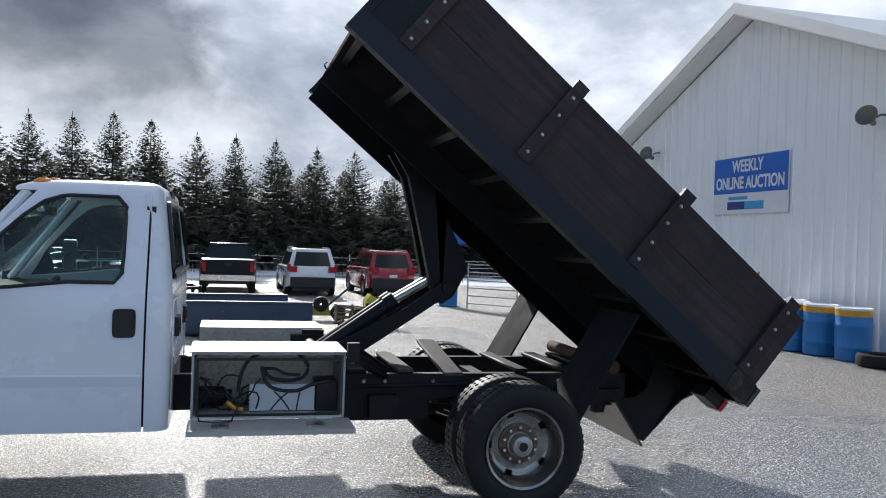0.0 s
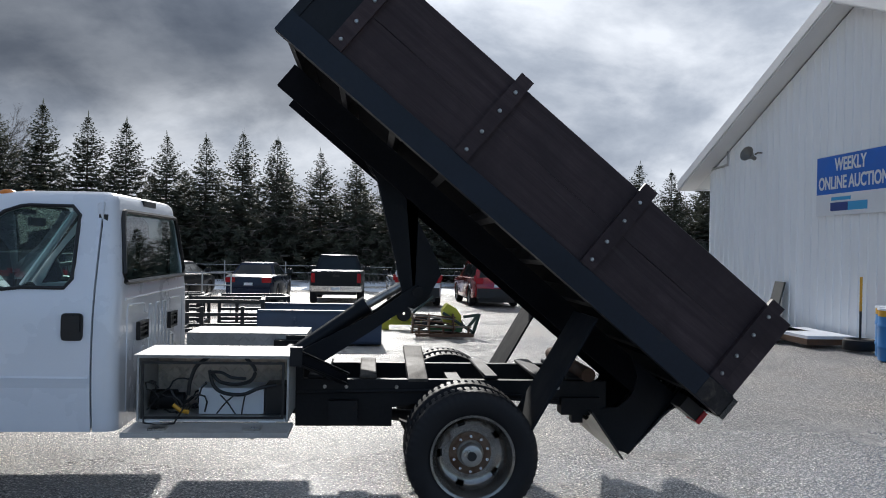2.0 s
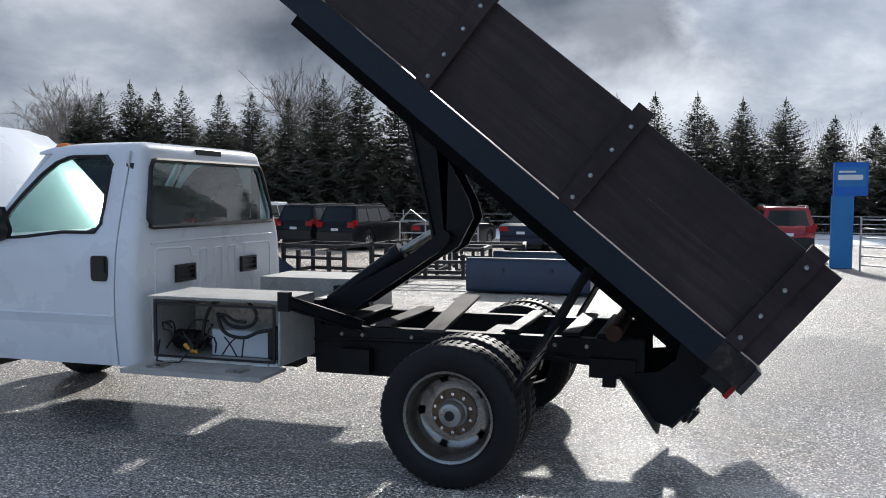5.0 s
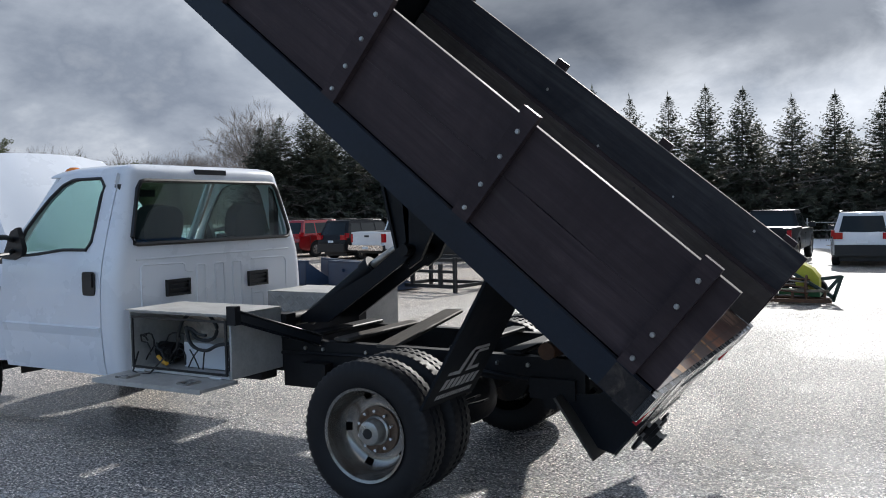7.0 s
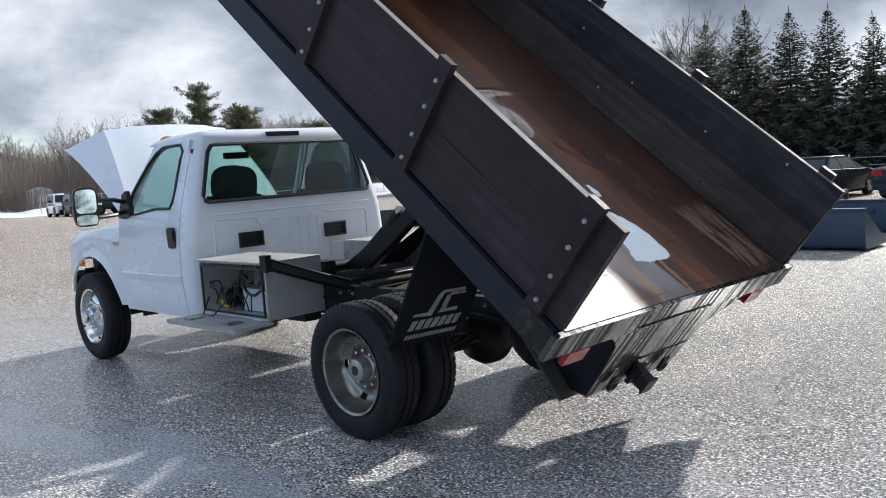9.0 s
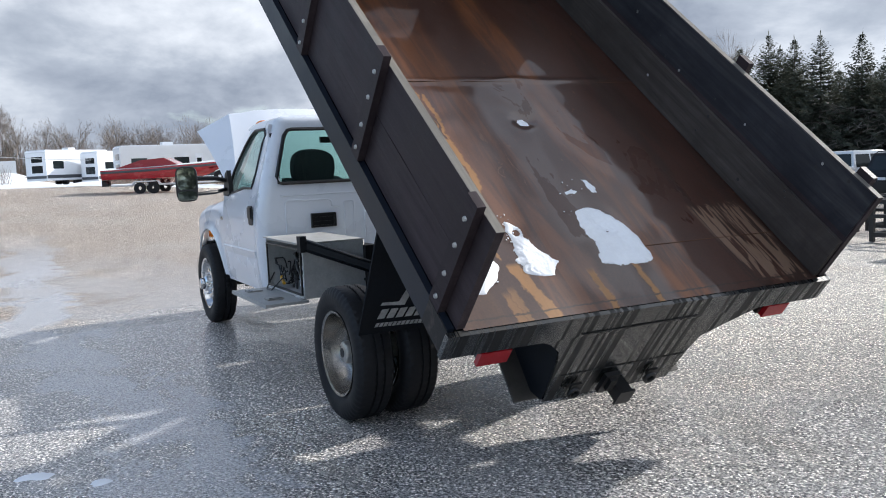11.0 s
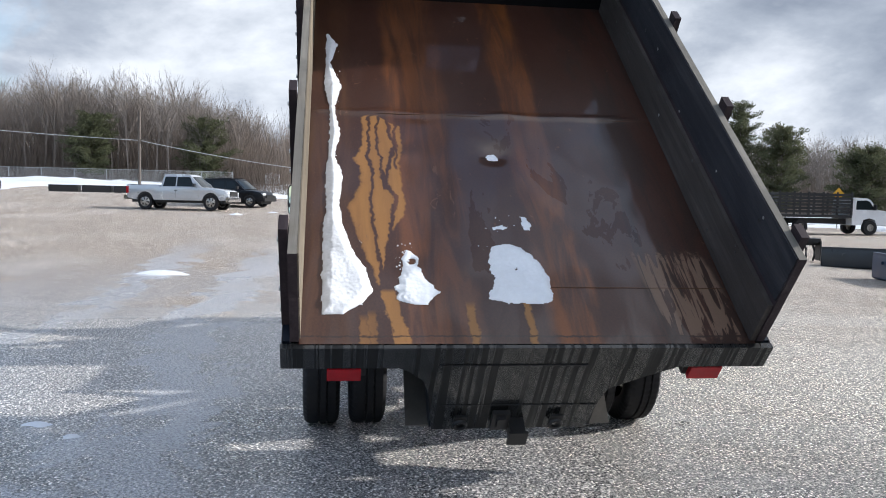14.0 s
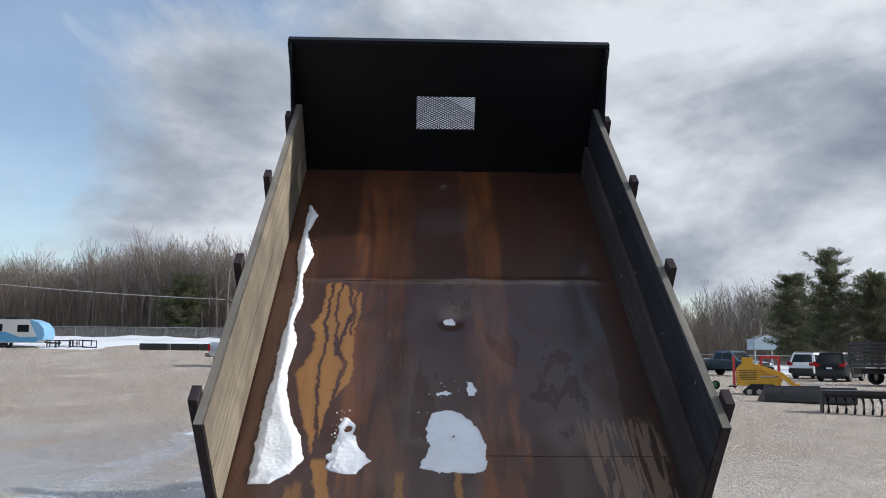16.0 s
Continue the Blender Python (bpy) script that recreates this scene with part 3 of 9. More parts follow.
def box(bm, x0, x1, y0, y1, z0, z1, m=None):
    v = [bm.verts.new(p) for p in ((x0, y0, z0), (x1, y0, z0), (x1, y1, z0), (x0, y1, z0), (x0, y0, z1), (x1, y0, z1), (x1, y1, z1), (x0, y1, z1))]
    for f in ((3, 2, 1, 0), (4, 5, 6, 7), (0, 1, 5, 4), (1, 2, 6, 5), (2, 3, 7, 6), (3, 0, 4, 7)):
        bm.faces.new([v[i] for i in f])
    if m is not None:
        bmesh.ops.transform(bm, matrix=m, verts=v)
    return bm


def prism(bm, pts, a0, a1, axis="y"):
    """A flat outline drawn out along one axis. pts are (x, z) for y, (x, y) for z, (y, z) for x."""
    def at(p, a):
        return (p[0], a, p[1]) if axis == "y" else (p[0], p[1], a) if axis == "z" else (a, p[0], p[1])
    lo = [bm.verts.new(at(p, a0)) for p in pts]
    hi = [bm.verts.new(at(p, a1)) for p in pts]
    bm.faces.new(lo)
    bm.faces.new(hi[::-1])
    n = len(pts)
    for i in range(n):
        bm.faces.new((lo[i], hi[i], hi[(i + 1) % n], lo[(i + 1) % n]))
    return bm


def cyl(bm, p0, p1, r0, r1=None, n=12, caps=True):
    p0, p1 = Vector(p0), Vector(p1)
    r1 = r0 if r1 is None else r1
    q = (p1 - p0).to_track_quat("Z", "Y")
    rings = []
    for p, r in ((p0, r0), (p1, r1)):
        rings.append([bm.verts.new(p + q @ Vector((r * math.cos(2 * math.pi * i / n), r * math.sin(2 * math.pi * i / n), 0))) for i in range(n)])
    for i in range(n):
        bm.faces.new((rings[0][i], rings[0][(i + 1) % n], rings[1][(i + 1) % n], rings[1][i]))
    if caps:
        bm.faces.new(rings[0][::-1])
        bm.faces.new(rings[1])
    return bm


def tube(bm, pts, r, n=8, closed=False):
    """A bent round bar or hose through the points."""
    pts = [Vector(p) for p in pts]
    rings = []
    k = len(pts)
    for i, p in enumerate(pts):
        a = pts[(i - 1) % k] if closed or i > 0 else p
        b = pts[(i + 1) % k] if closed or i < k - 1 else p
        q = (b - a).to_track_quat("Z", "Y")
        rings.append([bm.verts.new(p + q @ Vector((r * math.cos(2 * math.pi * j / n), r * math.sin(2 * math.pi * j / n), 0))) for j in range(n)])
    for i in range(k if closed else k - 1):
        ra, rb = rings[i], rings[(i + 1) % k]
        for j in range(n):
            bm.faces.new((ra[j], ra[(j + 1) % n], rb[(j + 1) % n], rb[j]))
    if not closed:
        bm.faces.new(rings[0][::-1])
        bm.faces.new(rings[-1])
    return bm


def lathe(bm, profile, c, n=32, skip=None, wob=None):
    """Turns a profile of (radius, y) round the y axis through c. skip(ring, seg) leaves faces out."""
    rows = []
    for k, (r, y) in enumerate(profile):
        row = []
        for i in range(n):
            a = 2 * math.pi * i / n
            rr = r + (wob(k, i) if wob else 0)
            row.append(bm.verts.new((c[0] + rr * math.cos(a), c[1] + y, c[2] + rr * math.sin(a))))
        rows.append(row)
    for k in range(len(rows) - 1):
        for i in range(n):
            if skip and skip(k, i):
                continue
            bm.faces.new((rows[k][i], rows[k][(i + 1) % n], rows[k + 1][(i + 1) % n], rows[k + 1][i]))
    return bm


def sheet(bm, grid, skip=None):
    """Quads through a grid of points (rows of equal length)."""
    vs = [[bm.verts.new(p) for p in row] for row in grid]
    for i in range(len(vs) - 1):
        for j in range(len(vs[0]) - 1):
            if skip and skip(i, j):
                continue
            bm.faces.new((vs[i][j], vs[i][j + 1], vs[i + 1][j + 1], vs[i + 1][j]))
    return bm


def thicken(bm, d, centre=None):
    """Gives a skin a thickness inwards: against its normals, which point away from centre where one is given."""
    bmesh.ops.recalc_face_normals(bm, faces=bm.faces[:])
    bm.normal_update()
    if centre is not None and sum(f.normal.dot(f.calc_center_median() - Vector(centre)) * f.calc_area() for f in bm.faces) < 0:
        bmesh.ops.reverse_faces(bm, faces=bm.faces[:])
        bm.normal_update()
    old = bm.verts[:]
    rim = [e for e in bm.edges if len(e.link_faces) == 1]
    inner = {v: bm.verts.new(v.co - v.normal * d) for v in old}
    for f in bm.faces[:]:
        bm.faces.new([inner[v] for v in reversed(f.verts)])
    for e in rim:
        u, v = e.verts
        bm.faces.new((u, v, inner[v], inner[u]))
    return bm


def soften(bm, w, seg=2, angle=35):
    es = [e for e in bm.edges if len(e.link_faces) == 2 and e.calc_face_angle(0) > radians(angle)]
    bmesh.ops.bevel(bm, geom=es, offset=w, segments=seg, profile=0.6, affect="EDGES", clamp_overlap=True)
    return bm


def finish(name, bm, material, smooth=None):
    bmesh.ops.recalc_face_normals(bm, faces=bm.faces[:])
    me = bpy.data.meshes.new(name)
    if smooth:
        for f in bm.faces:
            f.smooth = True
        for e in bm.edges:
            e.smooth = not (len(e.link_faces) == 2 and e.calc_face_angle(0) > radians(smooth))
    bm.to_mesh(me)
    bm.free()
    me.materials.append(material)
    return me


def thing(name, label, category, at=(0, 0, 0), group="", kind=""):
    ob = new(name)
    ob.empty_display_size = 0.2
    ob.location = at
    return tagged(ob, label, category, group, kind)


def part(name, bm, material, parent=None, label="", smooth=40):
    """One mesh object under a thing (or under a part). The bmesh is in world axes; the thing's own place is taken off."""
    base = parent
    while base is not None and base.parent is not None:
        base = base.parent
    me = finish(name, bm, material, smooth)
    ob = new(name, me)
    if parent is not None:
        ob.parent = parent
        if base is not None and base.location.length > 0:
            me.transform(Matrix.Translation(-base.location))
    return tagged(ob, label)


def single(name, bm, material, label, category, group="", kind="", smooth=40):
    return tagged(part(name, bm, material, None, "", smooth), label, category, group, kind)


def structure(name, bm, material, label="", category="", smooth=None):
    return tagged(part(name, bm, material, None, "", smooth), label, category, "", "structure")


def sstep(a, b, x):
    t = max(0.0, min(1.0, (x - a) / (b - a)))
    return t * t * (3 - 2 * t)


def ground_z(x, y):
    """The lot rises gently away from the truck's nose."""
    lot = 0.62 * sstep(8, 48, -x) * (1 - sstep(12, 28, y)) + 0.85 * sstep(42, 56, -x) * (1 - sstep(8, 24, y)) * (0.7 + 0.3 * sstep(-5, 12, -y))
    bank = 1.0 * sstep(64, 76, -x) * sstep(0, 14, -y)
    bank += 1.35 * sstep(84, 95, -x) * (1 - sstep(5, 11, y)) * sstep(-14, 0, y)
    dip = (0.42 * sstep(14, 29, y) + 0.13 * sstep(32, 50, y)) * sstep(-38, -18, x)
    return lot + bank - dip


# ---- ground ----
xs = [-1500, -700, -350, -200] + [-130 + 6 * i for i in range(31)] + [80, 140, 300, 700, 1500]
ys = [-1500, -600, -300, -150] + [-90 + 6 * i for i in range(33)] + [140, 250, 500, 1500]
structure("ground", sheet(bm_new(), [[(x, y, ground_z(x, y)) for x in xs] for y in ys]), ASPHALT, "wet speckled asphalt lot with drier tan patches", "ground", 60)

# ---- white metal building ----
WALL_X, WALL_Y0, WALL_Y1, RIDGE_Y, EAVE_Z, RIDGE_Z = 10.65, 8.87, 22.93, 15.9, 3.95, 6.66
bld = thing("auction_building", "white ribbed metal building with a low gable and wide eaves", "building", (WALL_X, RIDGE_Y, 0))


def gable_z(y):
    return EAVE_Z + (RIDGE_Z - EAVE_Z) * (1 - abs(y - RIDGE_Y) / (WALL_Y1 - RIDGE_Y))


bm = bm_new()
prism(bm, [(WALL_Y0, -0.05), (WALL_Y1, -0.05), (WALL_Y1, EAVE_Z), (RIDGE_Y, RIDGE_Z), (WALL_Y0, EAVE_Z)], WALL_X, WALL_X + 0.12, "x")
part("gable_wall", bm, SIDING, bld, "", None)
bm = bm_new()
box(bm, WALL_X + 0.12, WALL_X + 20, WALL_Y1 - 0.12, WALL_Y1, -0.05, EAVE_Z)
part("side_wall", bm, SIDING, bld, "", None)
bm = bm_new()
box(bm, WALL_X + 0.12, WALL_X + 20, WALL_Y0, WALL_Y0 + 0.12, -0.05, EAVE_Z)
part("side_wall", bm, SIDING, bld, "", None)
bm = bm_new()
prism(bm, [(WALL_Y0, -0.05), (WALL_Y1, -0.05), (WALL_Y1, EAVE_Z), (RIDGE_Y, RIDGE_Z), (WALL_Y0, EAVE_Z)], WALL_X + 20, WALL_X + 20.12, "x")
part("back_wall", bm, SIDING, bld, "", None)
# standing ribs of the siding
y = WALL_Y0 + 0.15
while y < WALL_Y1:
    bm = bm_new()
    top = gable_z(y) - 0.03
    pts = [(WALL_X + 0.001, y - 0.03), (WALL_X - 0.02, y - 0.013), (WALL_X - 0.02, y + 0.013), (WALL_X + 0.001, y + 0.03)]
    prism(bm, pts, 0.0, top, "z")
    part("siding_rib", bm, SIDING, bld, "", None)
    y += 0.30
OVER = 0.47
slope = (RIDGE_Z - EAVE_Z) / (WALL_Y1 - RIDGE_Y)
for sgn in (-1, 1):
    half = WALL_Y1 - RIDGE_Y + 1.15
    bm = bm_new()
    pts = [(RIDGE_Y, RIDGE_Z + 0.29), (RIDGE_Y + sgn * half, RIDGE_Z + 0.29 - slope * half), (RIDGE_Y + sgn * half, RIDGE_Z + 0.09 - slope * half), (RIDGE_Y, RIDGE_Z + 0.09)]
    prism(bm, pts, WALL_X - OVER, WALL_X + 20.5, "x")
    part("roof_panel", bm, ROOFING, bld, "", None)
    bm = bm_new()
    pts = [(RIDGE_Y, RIDGE_Z + 0.31), (RIDGE_Y + sgn * half, RIDGE_Z + 0.31 - slope * half), (RIDGE_Y + sgn * half, RIDGE_Z + 0.07 - slope * half), (RIDGE_Y, RIDGE_Z + 0.07)]
    prism(bm, pts, WALL_X - OVER - 0.03, WALL_X - OVER - 0.002, "x")
    part("gable_fascia", bm, SOFFIT, bld, "", None)
    bm = bm_new()
    pts = [(RIDGE_Y, RIDGE_Z + 0.085), (RIDGE_Y + sgn * half, RIDGE_Z + 0.085 - slope * half), (RIDGE_Y + sgn * half, RIDGE_Z + 0.03 - slope * half), (RIDGE_Y, RIDGE_Z + 0.03)]
    prism(bm, pts, WALL_X - OVER, WALL_X - 0.003, "x")
    part("soffit", bm, SOFFIT, bld, "", None)
    bm = bm_new()
    y0 = RIDGE_Y + sgn * half
    box(bm, WALL_X - OVER - 0.03, WALL_X + 20.5, min(y0, y0 + sgn * 0.04), max(y0, y0 + sgn * 0.04), RIDGE_Z + 0.05 - slope * half, RIDGE_Z + 0.28 - slope * half)
    part("eave_fascia", bm, SOFFIT, bld, "", None)

# ---- dump truck ----
YC, AXLE_X, FRONT_X, TYRE_R = 6.36, 1.91, -2.285, 0.42
truck = thing("dump_truck", "white regular-cab dump truck with raised black bed and open hood", "truck", (AXLE_X, YC, 0))


def outward(ob, centre):
    """Turns a pane's face away from a point inside the cab."""
    p = ob.data.polygons[0]
    if p.normal.dot(p.center - Vector(centre)) < 0:
        ob.data.flip_normals()
    ob.visible_shadow = False


def both(f):
    """The near and the far side."""
    for s in (-1, 1):
        f(s)


def make_wheel(x, y, s, front):
    """One wheel; s is -1 where its outside faces -y."""
    w = part("wheel", lathe(bm_new(), [(0.06, -0.02), (0.06, 0.06)], (x, y, TYRE_R), 16), CHASSIS, truck)
    prof = [(0.262, -0.085), (0.30, -0.108), (0.345, -0.114), (0.378, -0.104), (0.396, -0.088), (0.4, -0.06), (0.4, -0.02), (0.388, -0.018), (0.388, -0.006), (0.401, -0.004), (0.401, 0.03),
            (0.388, 0.032), (0.388, 0.042), (0.4, 0.044), (0.396, 0.088), (0.378, 0.104), (0.345, 0.114), (0.30, 0.108), (0.262, 0.085)]
    def lug(k, i):
        if k in (3, 4, 14, 15):
            return 0.0 if (i // 2) % 2 else -0.006
        return (0.0 if (i // 2 + k) % 2 else -0.006) if 5 <= k <= 13 else 0.0
    prof = [(r * 1.0475 if r > 0.31 else r, yy * 1.04) for r, yy in prof]
    part("tyre", lathe(bm_new(), prof, (x, y, TYRE_R), 224, None, lug), RUBBER, w, "", 30)
    # rim: flange, barrel, disc with hand holes
    if front:
        rim = [(0.268, -0.088), (0.268, -0.106), (0.25, -0.10), (0.235, -0.05), (0.225, -0.035), (0.185, -0.07), (0.13, -0.085), (0.09, -0.085), (0.0, -0.085)]
    else:
        rim = [(0.268, -0.088), (0.268, -0.106), (0.252, -0.10), (0.246, -0.06), (0.236, -0.01), (0.216, 0.028), (0.200, 0.040), (0.182, 0.047), (0.168, 0.050), (0.148, 0.052), (0.10, 0.045), (0.0, 0.045)]
    def hole(k, i):
        return (k == 4 and i % 10 in (4, 5, 6)) if front else ((k == 5 and i % 10 in (4, 5)) or (k == 6 and i % 10 in (4, 5)))
    bm = lathe(bm_new(), [(r, -s * yy) for r, yy in rim], (x, y, TYRE_R), 50, hole)
    part("rim", bm, CHROME if front else RIM, w, "polished wheel face" if front else "dull steel wheel face with hand holes", 35)
    if not front:
        part("hub_plate", lathe(bm_new(), [(r, -s * yy) for r, yy in [(0.138, 0.050), (0.136, 0.038), (0.10, 0.034), (0.0, 0.034)]], (x, y, TYRE_R), 32), HUB_RUST, w, "rusty bolted hub plate", 35)
    off = -0.085 if front else 0.038
    for k in range(10):
        a = 2 * math.pi * (k + 0.5) / 10
        px, pz = x + 0.112 * math.cos(a), TYRE_R + 0.112 * math.sin(a)
        part("lug_nut", cyl(bm_new(), (px, y - s * off, pz), (px, y - s * (off - 0.035), pz), 0.012, 0.010, 6), CHROME, w)
    if front:
        prof = [(0.09, -0.08), (0.085, -0.12), (0.062, -0.135), (0.06, -0.17), (0.05, -0.18), (0.0, -0.18)]
    else:
        prof = [(0.086, 0.036), (0.084, 0.02), (0.074, 0.012), (0.072, -0.04), (0.066, -0.056), (0.052, -0.063), (0.0, -0.064)]
    part("hub", lathe(bm_new(), [(r, -s * yy) for r, yy in prof], (x, y, TYRE_R), 24), CHROME if front else STEEL, w, "", 35)
    if not front:
        part("hub_emblem", cyl(bm_new(), (x, y + s * 0.0642, TYRE_R), (x, y + s * 0.067, TYRE_R), 0.03, 0.03, 18), TRIM, w, "dark oval centre badge")
    # dark brake drum behind the holes
    part("brake_drum", cyl(bm_new(), (x, y - s * 0.062 if not front else y - s * 0.06, TYRE_R), (x, y - s * 0.1, TYRE_R), 0.19, 0.19, 20), CHASSIS, w)


for s in (-1, 1):
    make_wheel(AXLE_X, YC + s * 1.07, s, False)
    make_wheel(AXLE_X, YC + s * 0.77, s, False)
    make_wheel(FRONT_X, YC + s * 0.93, s, True)

# chassis: two rails, cross members, axle, differential, springs
for s in (-1, 1):
    bm = bm_new()
    prism(bm, [(-3.1, 0.62), (-1.6, 0.56), (-0.4, 0.56), (1.3, 0.58), (1.65, 0.64), (2.2, 0.66), (2.95, 0.60), (2.95, 0.795), (-0.4, 0.80), (-1.6, 0.78), (-3.1, 0.80)], YC + s * 0.43 - 0.035, YC + s * 0.43 + 0.035)
    part("frame_rail", soften(bm, 0.01, 1), CHASSIS, truck)
    for x in (0.95, 1.1, 1.45, 1.75, 2.1, 2.4, 2.6):
        part("rail_bolt", cyl(bm_new(), (x, YC + s * 0.465, 0.745), (x, YC + s * 0.478, 0.745), 0.014, 0.012, 8), STEEL, truck)
    bm = tube(bm_new(), [(0.6, YC + s * 0.475, 0.70), (1.2, YC + s * 0.478, 0.715), (1.8, YC + s * 0.476, 0.725), (2.3, YC + s * 0.48, 0.69), (2.6, YC + s * 0.47, 0.66)], 0.012, 6)
    part("brake_line", bm, CHASSIS, truck)
    bm = soften(box(bm_new(), 0.98, 1.18, YC + s * 0.47, YC + s * 0.56, 0.50, 0.66), 0.012, 1)
    part("frame_box", bm, CHASSIS, truck)
    bm = bm_new()
    for k in range(5):
        z = 0.52 + 0.016 * k
        n = 10
        L = 0.44 - 0.06 * k
        top = [(AXLE_X + L * (2 * i / n - 1), z - 0.09 + 0.09 * (2 * i / n - 1) ** 2 + 0.013) for i in range(n + 1)]
        low = [(p[0], p[1] - 0.013) for p in top[::-1]]
        prism(bm, top + low, YC + s * 0.52 - 0.038, YC + s * 0.52 + 0.038)
    part("leaf_spring", bm, CHASSIS, truck)
for x, w, z, tip, m2, lab in ((0.9, 0.07, 0.80, 0, CHASSIS, ""), (1.25, 0.06, 0.802, 0, CROSS_BOARD, "weathered wooden cross board"), (1.60, 0.075, 0.84, 8, CROSS_BOARD, "weathered wooden cross board"), (2.12, 0.05, 0.802, 0, CHASSIS, ""), (2.5, 0.06, 0.80, 0, CHASSIS, ""), (2.72, 0.06, 0.80, 0, CHASSIS, "")):
    bm = box(bm_new(), -w, w, -0.47, 0.47, 0.0, 0.028)
    bmesh.ops.transform(bm, matrix=pose(x, YC, z, tip, 0, 0), verts=bm.verts[:])
    part("cross_member", soften(bm, 0.008, 1), m2, truck, lab)
for x in (1.0, 1.9, 2.65):
    part("cross_tube", box(bm_new(), x - 0.05, x + 0.05, YC - 0.395, YC + 0.395, 0.62, 0.74), CHASSIS, truck)
bm = bm_new()
cyl(bm, (AXLE_X, YC - 0.72, TYRE_R), (AXLE_X, YC + 0.72, TYRE_R), 0.06, 0.06, 16)
part("rear_axle", bm, CHASSIS, truck)
bm = bm_new()
lathe(bm, [(0.02, -0.2), (0.13, -0.15), (0.185, -0.05), (0.185, 0.05), (0.13, 0.15), (0.02, 0.2)], (AXLE_X + 0.05, YC, TYRE_R), 20)
part("differential", bm, CHASSIS, truck)
part("drive_shaft", cyl(bm_new(), (AXLE_X - 0.15, YC, TYRE_R + 0.02), (-0.9, YC, 0.62), 0.045, 0.045, 14), CHASSIS, truck)
bm = bm_new()
box(bm, 0.75, 1.42, YC - 0.46, YC + 0.40, 0.47, 0.66)
part("fuel_tank", soften(bm, 0.05, 3), CHASSIS, truck)
bm = bm_new()
cyl(bm, (FRONT_X, YC - 0.85, TYRE_R), (FRONT_X, YC + 0.85, TYRE_R), 0.05, 0.05, 12)
part("front_axle", bm, CHASSIS, truck)
bm = bm_new()
tube(bm, [(2.95, YC - 0.3, 0.6), (2.85, YC - 0.3, 0.5), (2.7, YC - 0.28, 0.58)], 0.018, 6)
part("hanging_bracket", bm, CHASSIS, truck)
bm = bm_new()
box(bm, 2.62, 2.90, YC - 0.5, YC - 0.36, 0.56, 0.68)
box(bm, 2.70, 2.78, YC - 0.48, YC - 0.40, 0.50, 0.57)
part("spring_hanger", soften(bm, 0.01, 1), CHASSIS, truck)
part("hinge_bar", cyl(bm_new(), (2.78, YC - 0.62, 0.86), (2.78, YC + 0.62, 0.86), 0.05, 0.05, 14), RUSTY_IRON, truck)

# ---- cab ----
CY = 6.42
CAB_BACK, DOOR_BACK, DOOR_FRONT, BELT = -0.325, -0.465, -1.62, 1.36


def half_width(z):
    """The cab's half width at a height: bulged flank, leaning glasshouse."""
    if z < 1.3:
        return 1.045 - 0.035 * ((z - 0.95) / 0.42) ** 2
    return 1.02 - 0.20 * ((z - 1.3) / 0.7) ** 1.15


def back_x(z):
    return CAB_BACK - 0.075 * max(0.0, (z - 1.35) / 0.65) ** 1.3


ZL = [0.53, 0.58, 0.66, 0.78, 0.86, 0.92, 1.02, 1.12, 1.22, 1.30, 1.365, 1.43, 1.47, 1.58, 1.70, 1.82, 1.92, 1.95, 1.975]
# rear shell: from one door post round the back to the other
def shell_row(z):
    hw, bx, r = half_width(z), back_x(z), 0.09
    pts = [(DOOR_BACK, -hw), ((DOOR_BACK + bx - r) / 2, -hw), (bx - r, -hw)]
    pts += [(bx - r + r * math.sin(a), -hw + r - r * math.cos(a)) for a in (0.39, 0.785, 1.18)]
    m = hw - r
    pts += [(bx, -m * f) for f in (1.0, 0.975, 0.85, 0.7, 0.52, 0.34, 0.17, 0.0)]
    full = pts + [(px, -py) for px, py in pts[-2::-1]]
    return [(px, CY + py, z) for px, py in full]


rows = [shell_row(z) for z in ZL]
nc = len(rows[0])
# rounded corners of the back window
for i, dz in ((12, 0.0), (16, 0.0)):
    for j, sgn in ((7, 1), (nc - 8, -1)):
        px, py, pz = rows[i][j]
        rows[i][j] = (px, py + sgn * 0.045, pz)
for i, dz in ((13, -0.055), (15, 0.055)):
    for j in (7, nc - 8):
        px, py, pz = rows[i][j]
        rows[i][j] = (back_x(pz + dz), py, pz + dz)
def back_window(i, j):
    return 12 <= i <= 15 and 7 <= j <= nc - 9
bm = sheet(bm_new(), rows, back_window)
cab = part("cab", thicken(bm, 0.03, (-1.2, CY, 1.2)), WHITE_PAINT, truck, "white painted cab shell")
# pressed ribs and trim line on the back panel
def rib(*pts):
    bm = tube(bm_new(), [(CAB_BACK + 0.001, CY + py, pz) for py, pz in pts], 0.0085, 8)
    for v in bm.verts:
        v.co.x = CAB_BACK - 0.004 + max(0.0, v.co.x - CAB_BACK) * 1.2
    part("pressed_rib", bm, WHITE_PAINT, cab, "", 60)


rib((-0.80, 0.62), (-0.80, 1.29), (-0.775, 1.312), (-0.40, 1.302), (-0.375, 1.285), (-0.375, 1.245), (-0.345, 1.235), (-0.30, 1.235))
rib((0.80, 0.62), (0.80, 1.25), (0.775, 1.285), (0.46, 1.290), (0.36, 1.288))
for ya, yb in ((-0.255, -0.165), (-0.06, 0.04), (0.14, 0.24)):
    rib((ya, 0.86), (ya, 1.268), (ya + 0.012, 1.28), (yb - 0.012, 1.28), (yb, 1.268), (yb, 0.86))
